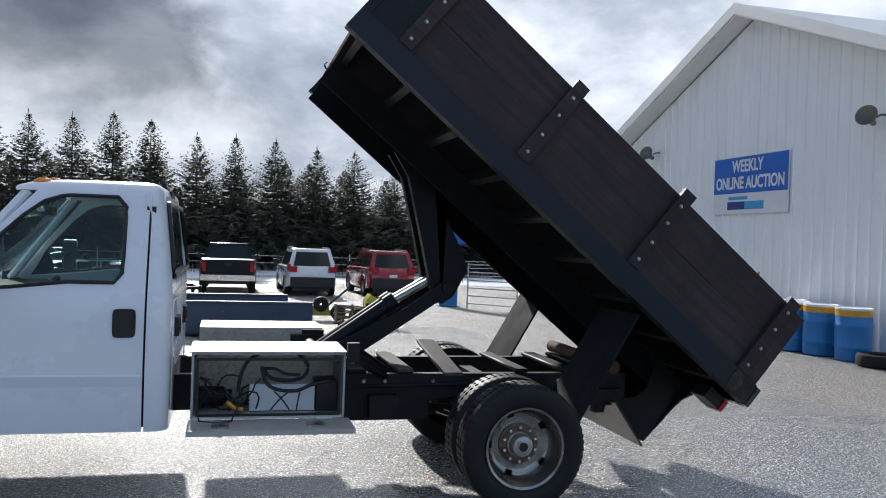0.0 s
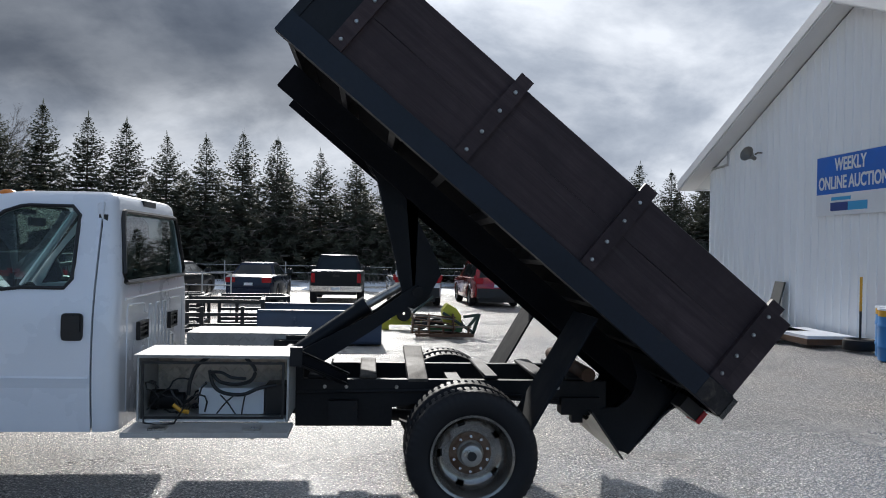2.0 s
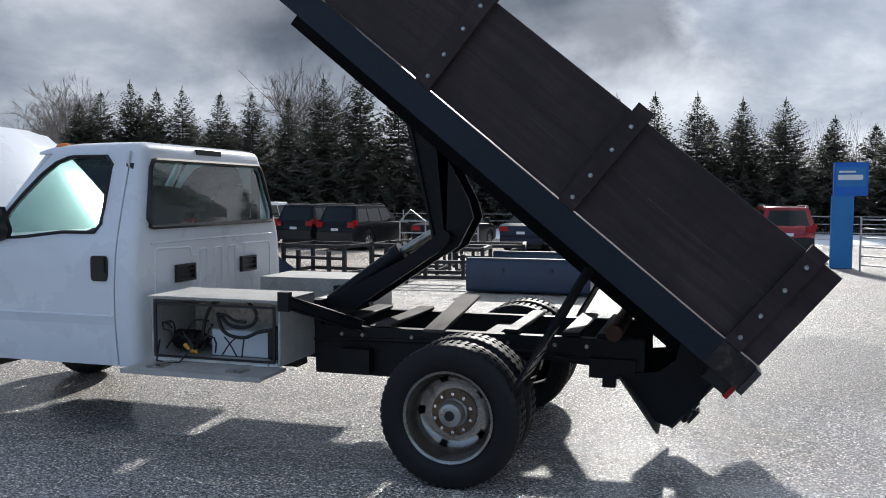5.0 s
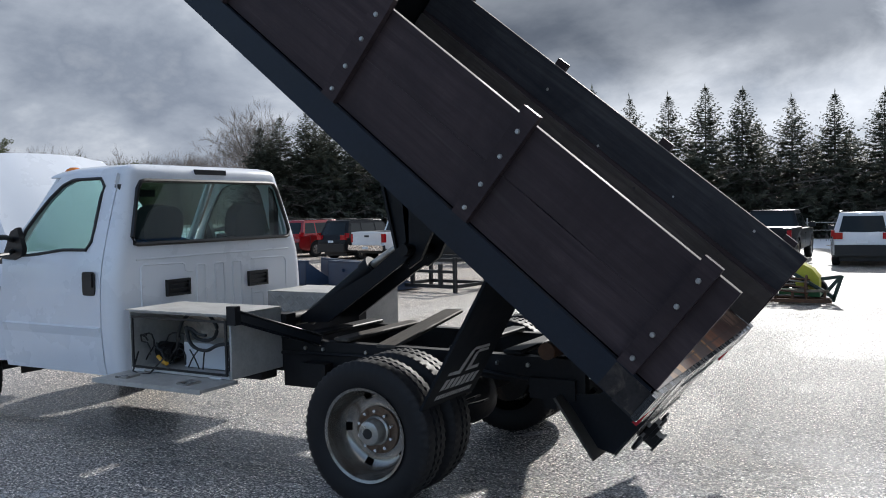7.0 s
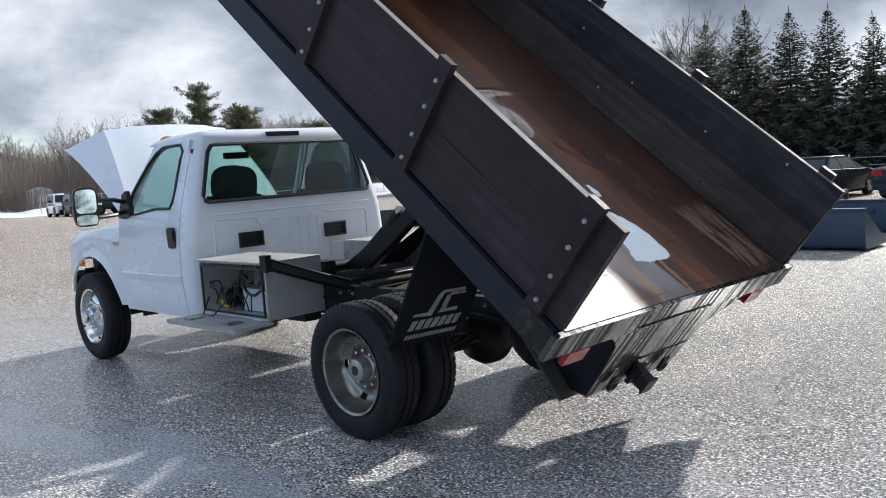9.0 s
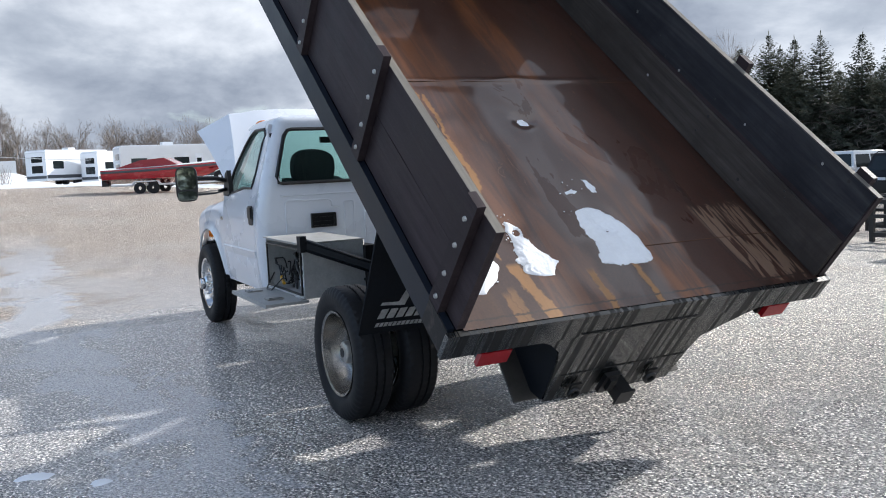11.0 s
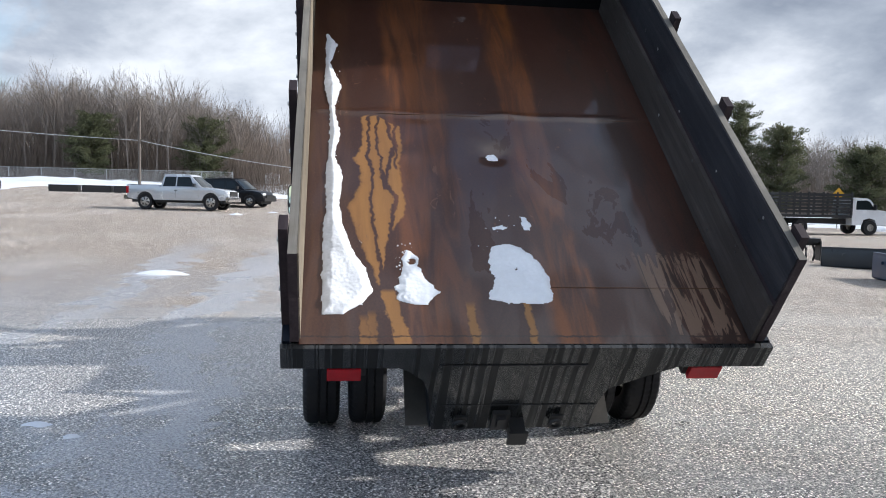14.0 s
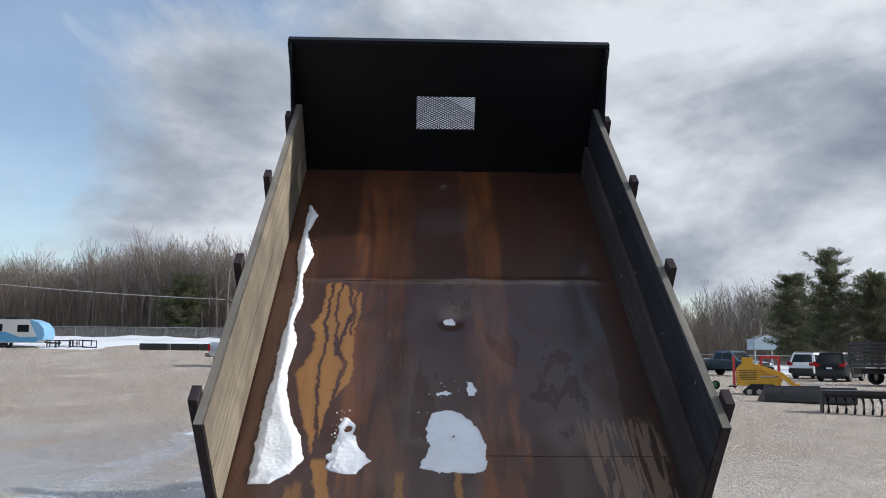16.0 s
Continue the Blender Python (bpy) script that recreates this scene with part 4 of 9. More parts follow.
for ya, yb in ((-0.46, -0.33), (0.36, 0.50)):
    rib((ya, 0.86), (ya, 0.985), (ya + 0.02, 1.0), (yb - 0.02, 1.0), (yb, 0.985), (yb, 0.86))
rib((0.36, 0.86), (0.36, 1.04))
rib((-0.84, 1.352), (0.0, 1.357), (0.84, 1.352))
for yy in (-0.462, 0.424):
    bm = bm_new()
    y0, y1, z0, z1 = CY + yy - 0.115, CY + yy + 0.115, 1.06, 1.185
    for a in ((y0, y1, z0, z0 + 0.018), (y0, y1, z1 - 0.018, z1), (y0, y0 + 0.018, z0 + 0.018, z1 - 0.018), (y1 - 0.018, y1, z0 + 0.018, z1 - 0.018)):
        box(bm, CAB_BACK, CAB_BACK + 0.028, *a)
    for k in range(2):
        z = z0 + 0.042 + 0.038 * k
        box(bm, CAB_BACK + 0.002, CAB_BACK + 0.022, y0 + 0.018, y1 - 0.018, z, z + 0.012)
    vent = part("cab_vent", bm, TRIM, cab, "black louvred air vent")
    part("vent_back", box(bm_new(), CAB_BACK + 0.0005, CAB_BACK + 0.003, y0 + 0.018, y1 - 0.018, z0 + 0.018, z1 - 0.018), BLACK_CABLE, cab)


def rear_ring(grow):
    """Corners of the back window at its rubber."""
    z0, z1 = ZL[12], ZL[16]
    a, b3 = (half_width(z0) - 0.09) * 0.975, (half_width(z1) - 0.09) * 0.975
    return [(back_x(z0), CY - a - grow, z0 - grow), (back_x(z0), CY + a + grow, z0 - grow), (back_x(z1), CY + b3 + grow, z1 + grow), (back_x(z1), CY - b3 - grow, z1 + grow)]


a = [Vector(p) + Vector((0.012, 0, 0)) for p in rear_ring(0.008)]
bm = bm_new()
loop = []
for i in range(4):
    p, q = a[i], a[(i + 1) % 4]
    e = 0.06 / (q - p).length
    loop += [p.lerp(q, e), p.lerp(q, 0.5), p.lerp(q, 1 - e)]
    r2 = a[(i + 2) % 4]
    loop.append(q.lerp((p + r2) / 2, 0.032))
tube(bm, loop, 0.017, 6, True)
part("window_seal", bm, TRIM, cab, "black rubber window seal")
bm = bm_new()
ins = [Vector(p) + Vector((-0.008, 0, 0)) for p in rear_ring(0.004)]
bm.faces.new([bm.verts.new(p) for p in ins])
wob = part("back_window", bm, BACK_GLASS, cab, "tinted back window")
outward(wob, (-1.0 - AXLE_X, CY - YC, 1.6))
# roof: the shell's outline carried up and in over a soft shoulder, running forward to the windscreen
rr = []
for z, d in ((1.974, 0.0), (1.995, 0.006), (2.015, 0.020), (2.032, 0.045), (2.045, 0.085), (2.055, 0.16), (2.063, 0.30), (2.068, 0.5), (2.070, 0.80)):
    hw, bx, r = half_width(1.974) - d, back_x(1.974) - 0.6 * d, max(0.09 - 0.5 * d, 0.02)
    hw, r = max(hw, 0.012), min(r, 0.008 if hw < 0.03 else 1)
    pts = [(-1.25, -hw), (-1.17, -hw), (-1.0, -hw), (-0.75, -hw), (bx - r, -hw)]
    pts += [(bx - r + r * math.sin(a), -hw + r - r * math.cos(a)) for a in (0.39, 0.785, 1.18)] + [(bx, -(hw - r) * f) for f in (1.0, 0.5, 0.0)]
    full = pts + [(px, -py) for px, py in pts[-2::-1]]
    fall = (z - 1.974) / 0.096
    rr.append([(px, CY + py, z - fall * (0.055 if px < -1.2 else 0.022 if px < -1.1 else 0.004 if px < -0.9 else 0.0)) for px, py in full])
part("roof", thicken(sheet(bm_new(), rr), 0.015, (-0.8, CY, 0.0)), WHITE_PAINT, cab, "", 60)
bm = bm_new()
box(bm, -0.43, -0.394, CY - 0.17, CY + 0.17, 1.985, 2.025)
part("brake_lamp", soften(bm, 0.008, 2), TRIM, cab, "dark high-mounted brake lamp")
for yy in (-0.72, -0.36, 0.0, 0.36, 0.72):
    bm = bm_new()
    lathe(bm, [(0.0, 0.0)] + [(0.065 * math.sin(t), 0.042 * math.cos(t)) for t in (0.4, 0.9, 1.3, 1.57)], (0, 0, 0), 14)
    bmesh.ops.transform(bm, matrix=pose(-1.12, CY + yy, 2.043 - 0.055 * yy * yy, 90, 0, 0), verts=bm.verts[:])
    part("roof_marker_lamp", bm, LENS_AMBER, cab, "small amber roof marker lamp")


def front_edge(z):
    return DOOR_FRONT if z <= BELT else DOOR_FRONT - 0.02 + (z - BELT) / 0.6 * 0.50


def make_door(s):
    rows = []
    for z in ZL:
        hw = half_width(z)
        fx, bx = front_edge(z), DOOR_BACK - 0.013
        wf = max(fx + 0.055, fx + 0.055)
        wr = -0.615
        xs = [fx, wf, (wf * 2 + wr) / 3, (wf + 2 * wr) / 3, wr, (wr + bx) / 2, bx]
        rows.append([(x, CY + s * hw, z) for x in xs])
    for i, z in enumerate(ZL):
        # the sill of the window dips towards the mirror
        if z in (1.43, 1.47):
            for j in (1, 2):
                p = rows[i][j]
                rows[i][j] = (p[0], p[1], p[2] - (0.035 if j == 2 else 0.06))
    # rounded rear corners of the window
    for i, dx, dz in ((17, -0.05, 0.0), (16, 0.0, -0.03), (11, -0.045, 0.0), (12, 0.0, 0.02)):
        p = rows[i][4]
        rows[i][4] = (p[0] + dx, p[1], p[2] + dz)
    # rounded upper front corner
    for i, dx, dz in ((17, 0.11, -0.006), (16, 0.035, -0.012), (15, 0.012, 0.0)):
        p = rows[i][1]
        rows[i][1] = (p[0] + dx, p[1], p[2] + dz)
    def win(i, j):
        return 11 <= i <= 16 and 1 <= j <= 3
    bm = sheet(bm_new(), rows, win)
    for f in bm.faces:
        f.normal_update()
    d = part("door", thicken(bm, 0.035, (-1.0, CY, 1.2)), WHITE_PAINT, truck, "white cab door with tinted window")
    bm = bm_new()
    inner = [[(p[0], p[1] - s * 0.012, p[2]) for p in rows[i][1:5]] for i in range(11, 18)]
    sheet(bm, inner)
    g = part("side_window", bm, GLASS, d)
    outward(g, (-1.0 - AXLE_X, CY - YC, 1.6))
    edge = [rows[i][1] for i in range(11, 18)] + rows[17][2:4] + [rows[i][4] for i in range(17, 10, -1)] + [rows[11][3], rows[11][2]]
    bm = tube(bm_new(), [(p[0], p[1] + s * 0.002, p[2]) for p in edge], 0.013, 6, True)
    part("window_trim", bm, TRIM, d, "black window trim")
    for xx, z1 in ((DOOR_FRONT, 1.34), (DOOR_BACK, 1.9)):
        bm = box(bm_new(), xx - 0.03, xx + 0.025, min(CY + s * 0.86, CY + s * (0.985 if z1 < 1.5 else 0.80)), max(CY + s * 0.86, CY + s * (0.985 if z1 < 1.5 else 0.80)), 0.58, z1)
        part("door_jamb", bm, TRIM, d)
    # recessed pull handle
    bm = bm_new()
    yo = CY + s * (half_width(1.19) + 0.002)
    ring = [(-0.59 + 0.066 * math.copysign(abs(math.cos(a)) ** 0.3, math.cos(a)), 1.19 + 0.086 * math.copysign(abs(math.sin(a)) ** 0.3, math.sin(a))) for a in [2 * math.pi * (i + 0.5) / 32 for i in range(32)]]
    prism(bm, ring, min(yo, yo + s * 0.011), max(yo, yo + s * 0.011))
    part("handle_plate", soften(bm, 0.004, 1), TRIM, d, "black door handle")
    bm = bm_new()
    box(bm, -0.64, -0.54, min(yo + s * 0.01, yo + s * 0.022), max(yo + s * 0.01, yo + s * 0.022), 1.165, 1.262)
    part("handle", soften(bm, 0.008, 2), TRIM, d)
    # swage line low on the door
    bm = bm_new()
    for x0, x1 in ((DOOR_FRONT + 0.02, DOOR_BACK - 0.02),):
        pts = [(CY + s * (half_width(0.88) - 0.004), 0.885), (CY + s * (half_width(0.88) + 0.012), 0.872), (CY + s * (half_width(0.84) - 0.004), 0.80)]
        prism(bm, pts, x0, x1, "x")
    part("swage", bm, WHITE_PAINT, d, "", 60)
    # tow mirror on two arms
    mx, my = -1.27, 1.435
    bm = bm_new()
    tube(bm, [(-1.50, CY + s * 1.0, 1.50), (-1.36, CY + s * 1.15, 1.53), (mx - 0.03, CY + s * (my - 0.06), 1.54)], 0.02, 8)
    tube(bm, [(-1.50, CY + s * 1.01, 1.42), (-1.36, CY + s * 1.15, 1.40), (mx - 0.03, CY + s * (my - 0.06), 1.39)], 0.018, 8)
    part("mirror_arm", bm, TRIM, d, "black mirror arms")
    def turned(b):
        bmesh.ops.transform(b, matrix=pose(mx, CY + s * my, 0, 0, 0, 14 * s), verts=b.verts[:])
        return b
    def oval(w, z0, z1):
        c, hh = (z0 + z1) / 2, (z1 - z0) / 2
        return [(w * math.copysign(abs(math.cos(a)) ** 0.45, math.cos(a)), c + hh * math.copysign(abs(math.sin(a)) ** 0.45, math.sin(a))) for a in [2 * math.pi * i / 36 for i in range(36)]]
    bm = prism(bm_new(), oval(0.098, 1.325, 1.65), -0.10, 0.0, "x")
    part("mirror_head", turned(soften(bm, 0.03, 3)), TRIM, d, "tall black tow mirror")
    part("mirror_glass", turned(prism(bm_new(), oval(0.083, 1.435, 1.637), 0.0, 0.006, "x")), MIRROR, d, "mirror glass")
    part("mirror_glass", turned(prism(bm_new(), oval(0.083, 1.338, 1.422), 0.0, 0.006, "x")), MIRROR, d, "small spotter mirror")
    bm = prism(bm_new(), [(-1.62, 1.36), (-1.46, 1.35), (-1.38, 1.38), (-1.36, 1.44), (-1.42, 1.60), (-1.50, 1.57)], CY + s * 1.0 - 0.02, CY + s * 1.0 + 0.02)
    part("mirror_base", soften(bm, 0.012, 2), TRIM, d)


both(make_door)


def make_fender(s):
    def arch(x):
        d = abs(x - FRONT_X)
        return TYRE_R + math.sqrt(max(0.0, 0.58 ** 2 - d * d)) if d < 0.58 else 0.0
    xs = [DOOR_FRONT - 0.016, -1.65] + [FRONT_X + 0.58 * math.cos(a * math.pi / 14) for a in range(15)] + [-2.90, -3.02, -3.12, -3.20]
    grid = []
    for x in xs:
        zb = max(0.56 if x > FRONT_X else 0.62, arch(x))
        zt = 1.30 - 0.10 * sstep(-1.6, -3.1, x) - 0.16 * sstep(-2.9, -3.22, x)
        nose = 0.17 * sstep(-2.75, -3.22, x) ** 1.5
        col = []
        for k in range(9):
            z = zb + (zt - zb) * k / 8
            flare = 0.03 * math.exp(-((math.hypot(x - FRONT_X, z - TYRE_R) - 0.58) / 0.05) ** 2)
            y = half_width(min(z, 1.2)) - 0.02 - nose + flare - (0.11 * (k == 8)) - 0.02 * (k == 7)
            col.append((x, CY + s * y, z + (0.015 if k == 8 else 0)))
        col.append((x, CY + s * 0.74, zt + 0.015))
        grid.append(col)
    f = part("front_fender", thicken(sheet(bm_new(), grid), 0.02, (FRONT_X, CY, 0.2)), WHITE_PAINT, truck, "white front fender", 45)
    bm = lathe(bm_new(), [(0.572, -s * 0.36), (0.572, s * 0.10)], (FRONT_X, CY + s * 0.74, TYRE_R), 36, lambda k, i: not (0 <= i <= 17))
    box(bm, FRONT_X - 0.62, FRONT_X + 0.62, CY + s * 0.40 - 0.01, CY + s * 0.40 + 0.01, 0.62, 1.12)
    part("wheel_arch_liner", bm, TRIM, f)
    bm = box(bm_new(), -1.79, -1.66, CY + s * (half_width(1.12) - 0.018) - 0.004, CY + s * (half_width(1.12) - 0.018) + 0.004, 1.11, 1.145)
    part("fender_badge", bm, STEEL, f, "small grey model badge")
    bm = box(bm_new(), -3.22, -3.02, CY + s * 0.73 - 0.09, CY + s * 0.73 + 0.11, 0.92, 1.10)
    part("headlamp", soften(bm, 0.03, 2), CHROME, f, "clear headlamp")
    bm = box(bm_new(), -3.06, -2.96, CY + s * 0.86 - 0.01, CY + s * 0.86 + 0.02, 0.86, 0.93)
    part("marker_lamp", soften(bm, 0.008, 1), LENS_AMBER, f)


both(make_fender)
bm = bm_new()
prism(bm, [(CY - 0.92, -2.96), (CY - 0.84, -3.16), (CY - 0.4, -3.24), (CY + 0.4, -3.24), (CY + 0.84, -3.16), (CY + 0.92, -2.96), (CY + 0.85, -2.96), (CY + 0.8, -3.1), (CY - 0.8, -3.1), (CY - 0.85, -2.96)], 0.56, 0.82, "z")
for v in bm.verts:
    v.co = Vector((v.co.y, v.co.x, v.co.z))
part("front_bumper", soften(bm, 0.025, 2), CHROME, truck, "chrome front bumper")
bm = box(bm_new(), -3.16, -3.08, CY - 0.68, CY + 0.68, 0.86, 1.14)
part("grille", soften(bm, 0.02, 2), CHROME, truck)
bm = box(bm_new(), -3.05, -1.8, CY - 0.72, CY + 0.72, 0.68, 0.96)
part("engine", soften(bm, 0.08, 2), CHASSIS, truck, "dark engine under the open hood")
bm = box(bm_new(), -1.80, -1.74, CY - 0.93, CY + 0.93, 0.6, 1.28)
part("firewall", bm, TRIM, truck)
bm = prism(bm_new(), [(-1.62, 1.28), (-1.62, 1.33), (-1.78, 1.30), (-1.84, 1.26), (-1.80, 1.24)], CY - 0.88, CY + 0.88)
part("cowl", bm, TRIM, truck)
bm = box(bm_new(), -1.74, CAB_BACK - 0.05, CY - 0.93, CY + 0.93, 0.54, 0.60)
part("cab_floor", bm, TRIM, truck)
# raised hood: crowned outer skin, flanks that widen to the nose
HX, HZ, HA = -1.72, 1.33, 51.0
bm = bm_new()
g = []
for k in range(9):
    t = k / 8
    wt, wo, dr = 0.84 - 0.16 * t, 0.88 + 0.10 * t, 0.06 + 0.25 * t ** 1.3
    row = []
    for yy in (-1.0, -0.8, -0.6, -0.3, 0, 0.3, 0.6, 0.8, 1.0):
        row.append((-1.20 * t, yy * wt, 0.05 * (1 - yy * yy) - 0.07 * t ** 4 + (0.02 if abs(yy) < 0.7 else 0.0)))
    left = [(-1.20 * t - 0.03 * t * q, -(wt + (wo - wt) * q), -dr * q - 0.07 * t ** 4) for q in (1.0, 0.66, 0.33, 0.05)]
    g.append(left + row + [(p[0], -p[1], p[2]) for p in left[::-1]])
sheet(bm, g)
thicken(bm, 0.02, (-0.6, 0, -2.0))
bmesh.ops.transform(bm, matrix=pose(HX, CY, HZ, 0, HA, 0), verts=bm.verts[:])
part("hood", bm, WHITE_PAINT, truck, "white hood standing open", 35)
# windscreen
bm = bm_new()
sheet(bm, [[(-1.66, CY + yy * 0.90, 1.40) for yy in (-1, 0, 1)], [(-1.19, CY + yy * 0.76, 1.965) for yy in (-1, 0, 1)]])
ws = part("windscreen", bm, GLASS, cab)
outward(ws, (-1.0 - AXLE_X, CY - YC, 1.6))
for s in (-1, 1):
    bm = cyl(bm_new(), (-1.66, CY + s * 0.93, 1.34), (-1.19, CY + s * 0.78, 1.97), 0.035, 0.03, 8)
    part("windscreen_pillar", bm, WHITE_PAINT, cab)
# seats and steering wheel
for yy in (-0.48, 0.48):
    bm = box(bm_new(), -0.98, -0.55, CY + yy - 0.27, CY + yy + 0.27, 0.85, 1.02)
    seat = part("seat", soften(bm, 0.05, 3), SEAT, truck, "grey cloth seat")
    bm = box(bm_new(), -0.08, 0.08, -0.26, 0.26, 0, 0.52)
    soften(bm, 0.06, 3)
    bmesh.ops.transform(bm, matrix=pose(-0.60, CY + yy, 0.98, 0, 12, 0), verts=bm.verts[:])
    part("seat_back", bm, SEAT, seat)
    bm = prism(bm_new(), [(0.19 * math.copysign(abs(math.cos(a)) ** 0.7, math.cos(a)), 0.15 + 0.16 * math.copysign(abs(math.sin(a)) ** 0.7, math.sin(a))) for a in [2 * math.pi * i / 28 for i in range(28)]], -0.06, 0.06, "x")
    soften(bm, 0.035, 3)
    bmesh.ops.transform(bm, matrix=pose(-0.50, CY + yy, 1.44, 0, 8, 0), verts=bm.verts[:])
    part("headrest", bm, SEAT, seat, "rounded dark headrest")
bm = prism(bm_new(), [(-1.72, 0.9), (-1.30, 0.95), (-1.22, 1.1), (-1.26, 1.27), (-1.40, 1.34), (-1.72, 1.33)], CY - 0.9, CY + 0.9)
part("dashboard", soften(bm, 0.03, 2), SEAT, truck)
bm = lathe(bm_new(), [(0.19 + 0.014 * math.cos(t), 0.014 * math.sin(t)) for t in [i * math.pi / 4 for i in range(9)]], (0, 0, 0), 28)
box(bm, -0.185, 0.185, -0.008, 0.008, -0.02, 0.02)
box(bm, -0.02, 0.02, -0.008, 0.008, -0.185, 0.0)
bmesh.ops.transform(bm, matrix=pose(-1.16, CY - 0.46, 1.26, 0, 0, 0) @ Euler((0, radians(-62), radians(0))).to_matrix().to_4x4() @ pose(0, 0, 0, 90, 0, 0), verts=bm.verts[:])
part("steering_wheel", bm, TRIM, truck)
bm = box(bm_new(), -1.22, -1.19, CY - 0.13, CY + 0.13, 1.83, 1.89)
part("inside_mirror", soften(bm, 0.012, 2), TRIM, truck)

# ---- toolboxes behind the cab ----
def make_toolbox(s):
    y_out, y_in = YC + s * (0.97 if s < 0 else 1.02), YC + s * 0.47
    y0, y1 = min(y_out, y_in), max(y_out, y_in)
    x0, x1, z0, z1 = -0.195, 0.75, 0.60, 1.016
    t = 0.02
    yb = y_in
    bm = box(bm_new(), x0, x1, y0, y1, z0, z1)
    front = min(bm.faces, key=lambda f: f.calc_center_median().y) if s < 0 else None
    if front:
        bmesh.ops.delete(bm, geom=[front], context="FACES_ONLY")
        thicken(bm, 0.02, (0.26, (y0 + y1) / 2, 0.8))
    tb = part("toolbox", soften(bm, 0.004, 1), TREAD, truck, "open aluminium toolbox with hydraulic pump" if s < 0 else "closed aluminium tread-plate toolbox")
    # raised tread pattern on the wall that the open front shows, or on the inward wall of the closed box
    bm = bm_new()
    if s < 0:
        part("lining", box(bm_new(), x0 + t + 0.001, x1 - t - 0.001, y1 - t - 0.004, y1 - t - 0.001, z0 + t, z1 - t), BOX_LINING, tb, "tread plate back wall with warm reflections in its colour")
    yy = y1 - t - 0.004 if s < 0 else y0
    for i in range(17):
        for k in range(7):
            cx, cz = x0 + 0.055 + i * 0.0525, z0 + 0.055 + k * 0.052
            a = radians(45 if (i + k) % 2 else -45)
            ux, uz, wx, wz = math.cos(a) * 0.030, math.sin(a) * 0.030, -math.sin(a) * 0.010, math.cos(a) * 0.010
            vs = [bm.verts.new((cx + p[0], yy - p[2], cz + p[1])) for p in ((-ux, -uz, 0), (wx, wz, 0), (ux, uz, 0), (-wx, -wz, 0), (0, 0, 0.007))]
            for q in range(4):
                bm.faces.new((vs[q], vs[4], vs[(q + 1) % 4]))
    tagged(part("tread_pattern", bm, BOX_LINING if s < 0 else TREAD, tb), "", "", "", "stuff")
    if s < 0:
        # black edge frame of the opening
        bm = bm_new()
        ya, yb2 = y0 - 0.012, y0
        box(bm, x0 + 0.03, x1 - 0.03, ya, yb2, z1 - 0.05, z1 - 0.035)
        box(bm, x0 + 0.03, x1 - 0.03, ya, yb2, z0 + t, z0 + t + 0.015)
        box(bm, x0 + 0.03, x0 + 0.045, ya, yb2, z0 + t + 0.015, z1 - 0.05)
        box(bm, x1 - 0.045, x1 - 0.03, ya, yb2, z0 + t + 0.015, z1 - 0.05)
        part("door_seal", bm, TRIM, tb, "black rubber door seal")
        # door folded down as a shelf
        bm = bm_new()
        box(bm, x0 - 0.01, x1 + 0.03, y0 - 0.30, y0 + 0.02, 0.575, 0.595)
        box(bm, x0 - 0.01, x1 + 0.03, y0 - 0.312, y0 - 0.30, 0.568, 0.598)
        soften(bm, 0.004, 1)
        lid = part("toolbox_door", bm, TREAD, tb, "aluminium drop-down toolbox door")
        for xx in (x0 + 0.18, x1 - 0.2):
            bm = box(bm_new(), xx - 0.05, xx + 0.05, y0 - 0.24, y0 - 0.12, 0.595, 0.608)
            box(bm, xx - 0.012, xx + 0.012, y0 - 0.20, y0 - 0.18, 0.535, 0.575)
            part("latch", soften(bm, 0.004, 1), STEEL, tb, "steel paddle latch")
        bm = box(bm_new(), x0 + 0.02, x1 - 0.02, y0 - 0.006, y0 + 0.002, z0 + 0.002, z0 + t + 0.004)
        for xx in (x0 + 0.10, x1 - 0.13):
            cyl(bm, (xx - 0.05, y0 - 0.012, z0 + 0.004), (xx + 0.05, y0 - 0.012, z0 + 0.004), 0.009, 0.009, 8)
        part("hinge_strip", bm, ALU, tb)
        bm = box(bm_new(), x0 - 0.012, x1 + 0.004, y0 - 0.022, y1, z1 + 0.001, z1 + 0.008)
        part("box_lid", soften(bm, 0.003, 1), TREAD, tb, "dull scuffed top sheet")
        # pump, tank, solenoid, battery, hoses
        bm = box(bm_new(), 0.16, 0.575, y1 - 0.34, y1 - 0.10, z0 + t, z0 + 0.19)
        part("pump_tank", soften(bm, 0.02, 2), SIGN_WHITE, tb, "white plastic oil tank")
        bm = box(bm_new(), 0.585, 0.715, y1 - 0.36, y1 - 0.14, z0 + t, z0 + 0.21)
        part("battery", soften(bm, 0.01, 1), TRIM, tb, "black battery")
        bm = cyl(bm_new(), (-0.16, y1 - 0.25, z0 + 0.10), (0.0, y1 - 0.25, z0 + 0.10), 0.065, 0.065, 16)
        cyl(bm, (0.0, y1 - 0.25, z0 + 0.10), (0.05, y1 - 0.25, z0 + 0.10), 0.045, 0.045, 14)
        part("pump_motor", bm, CHASSIS, tb)
        rnd = random.Random(4)
        # thick hoses looping over the tank
        def hose(r, dy, *pts):
            """A hose through (x, z) knots, eased between them."""
            out = []
            for i in range(len(pts) - 1):
                p0, p1, p2, p3 = pts[max(i - 1, 0)], pts[i], pts[i + 1], pts[min(i + 2, len(pts) - 1)]
                for q in range(6):
                    f = q / 6
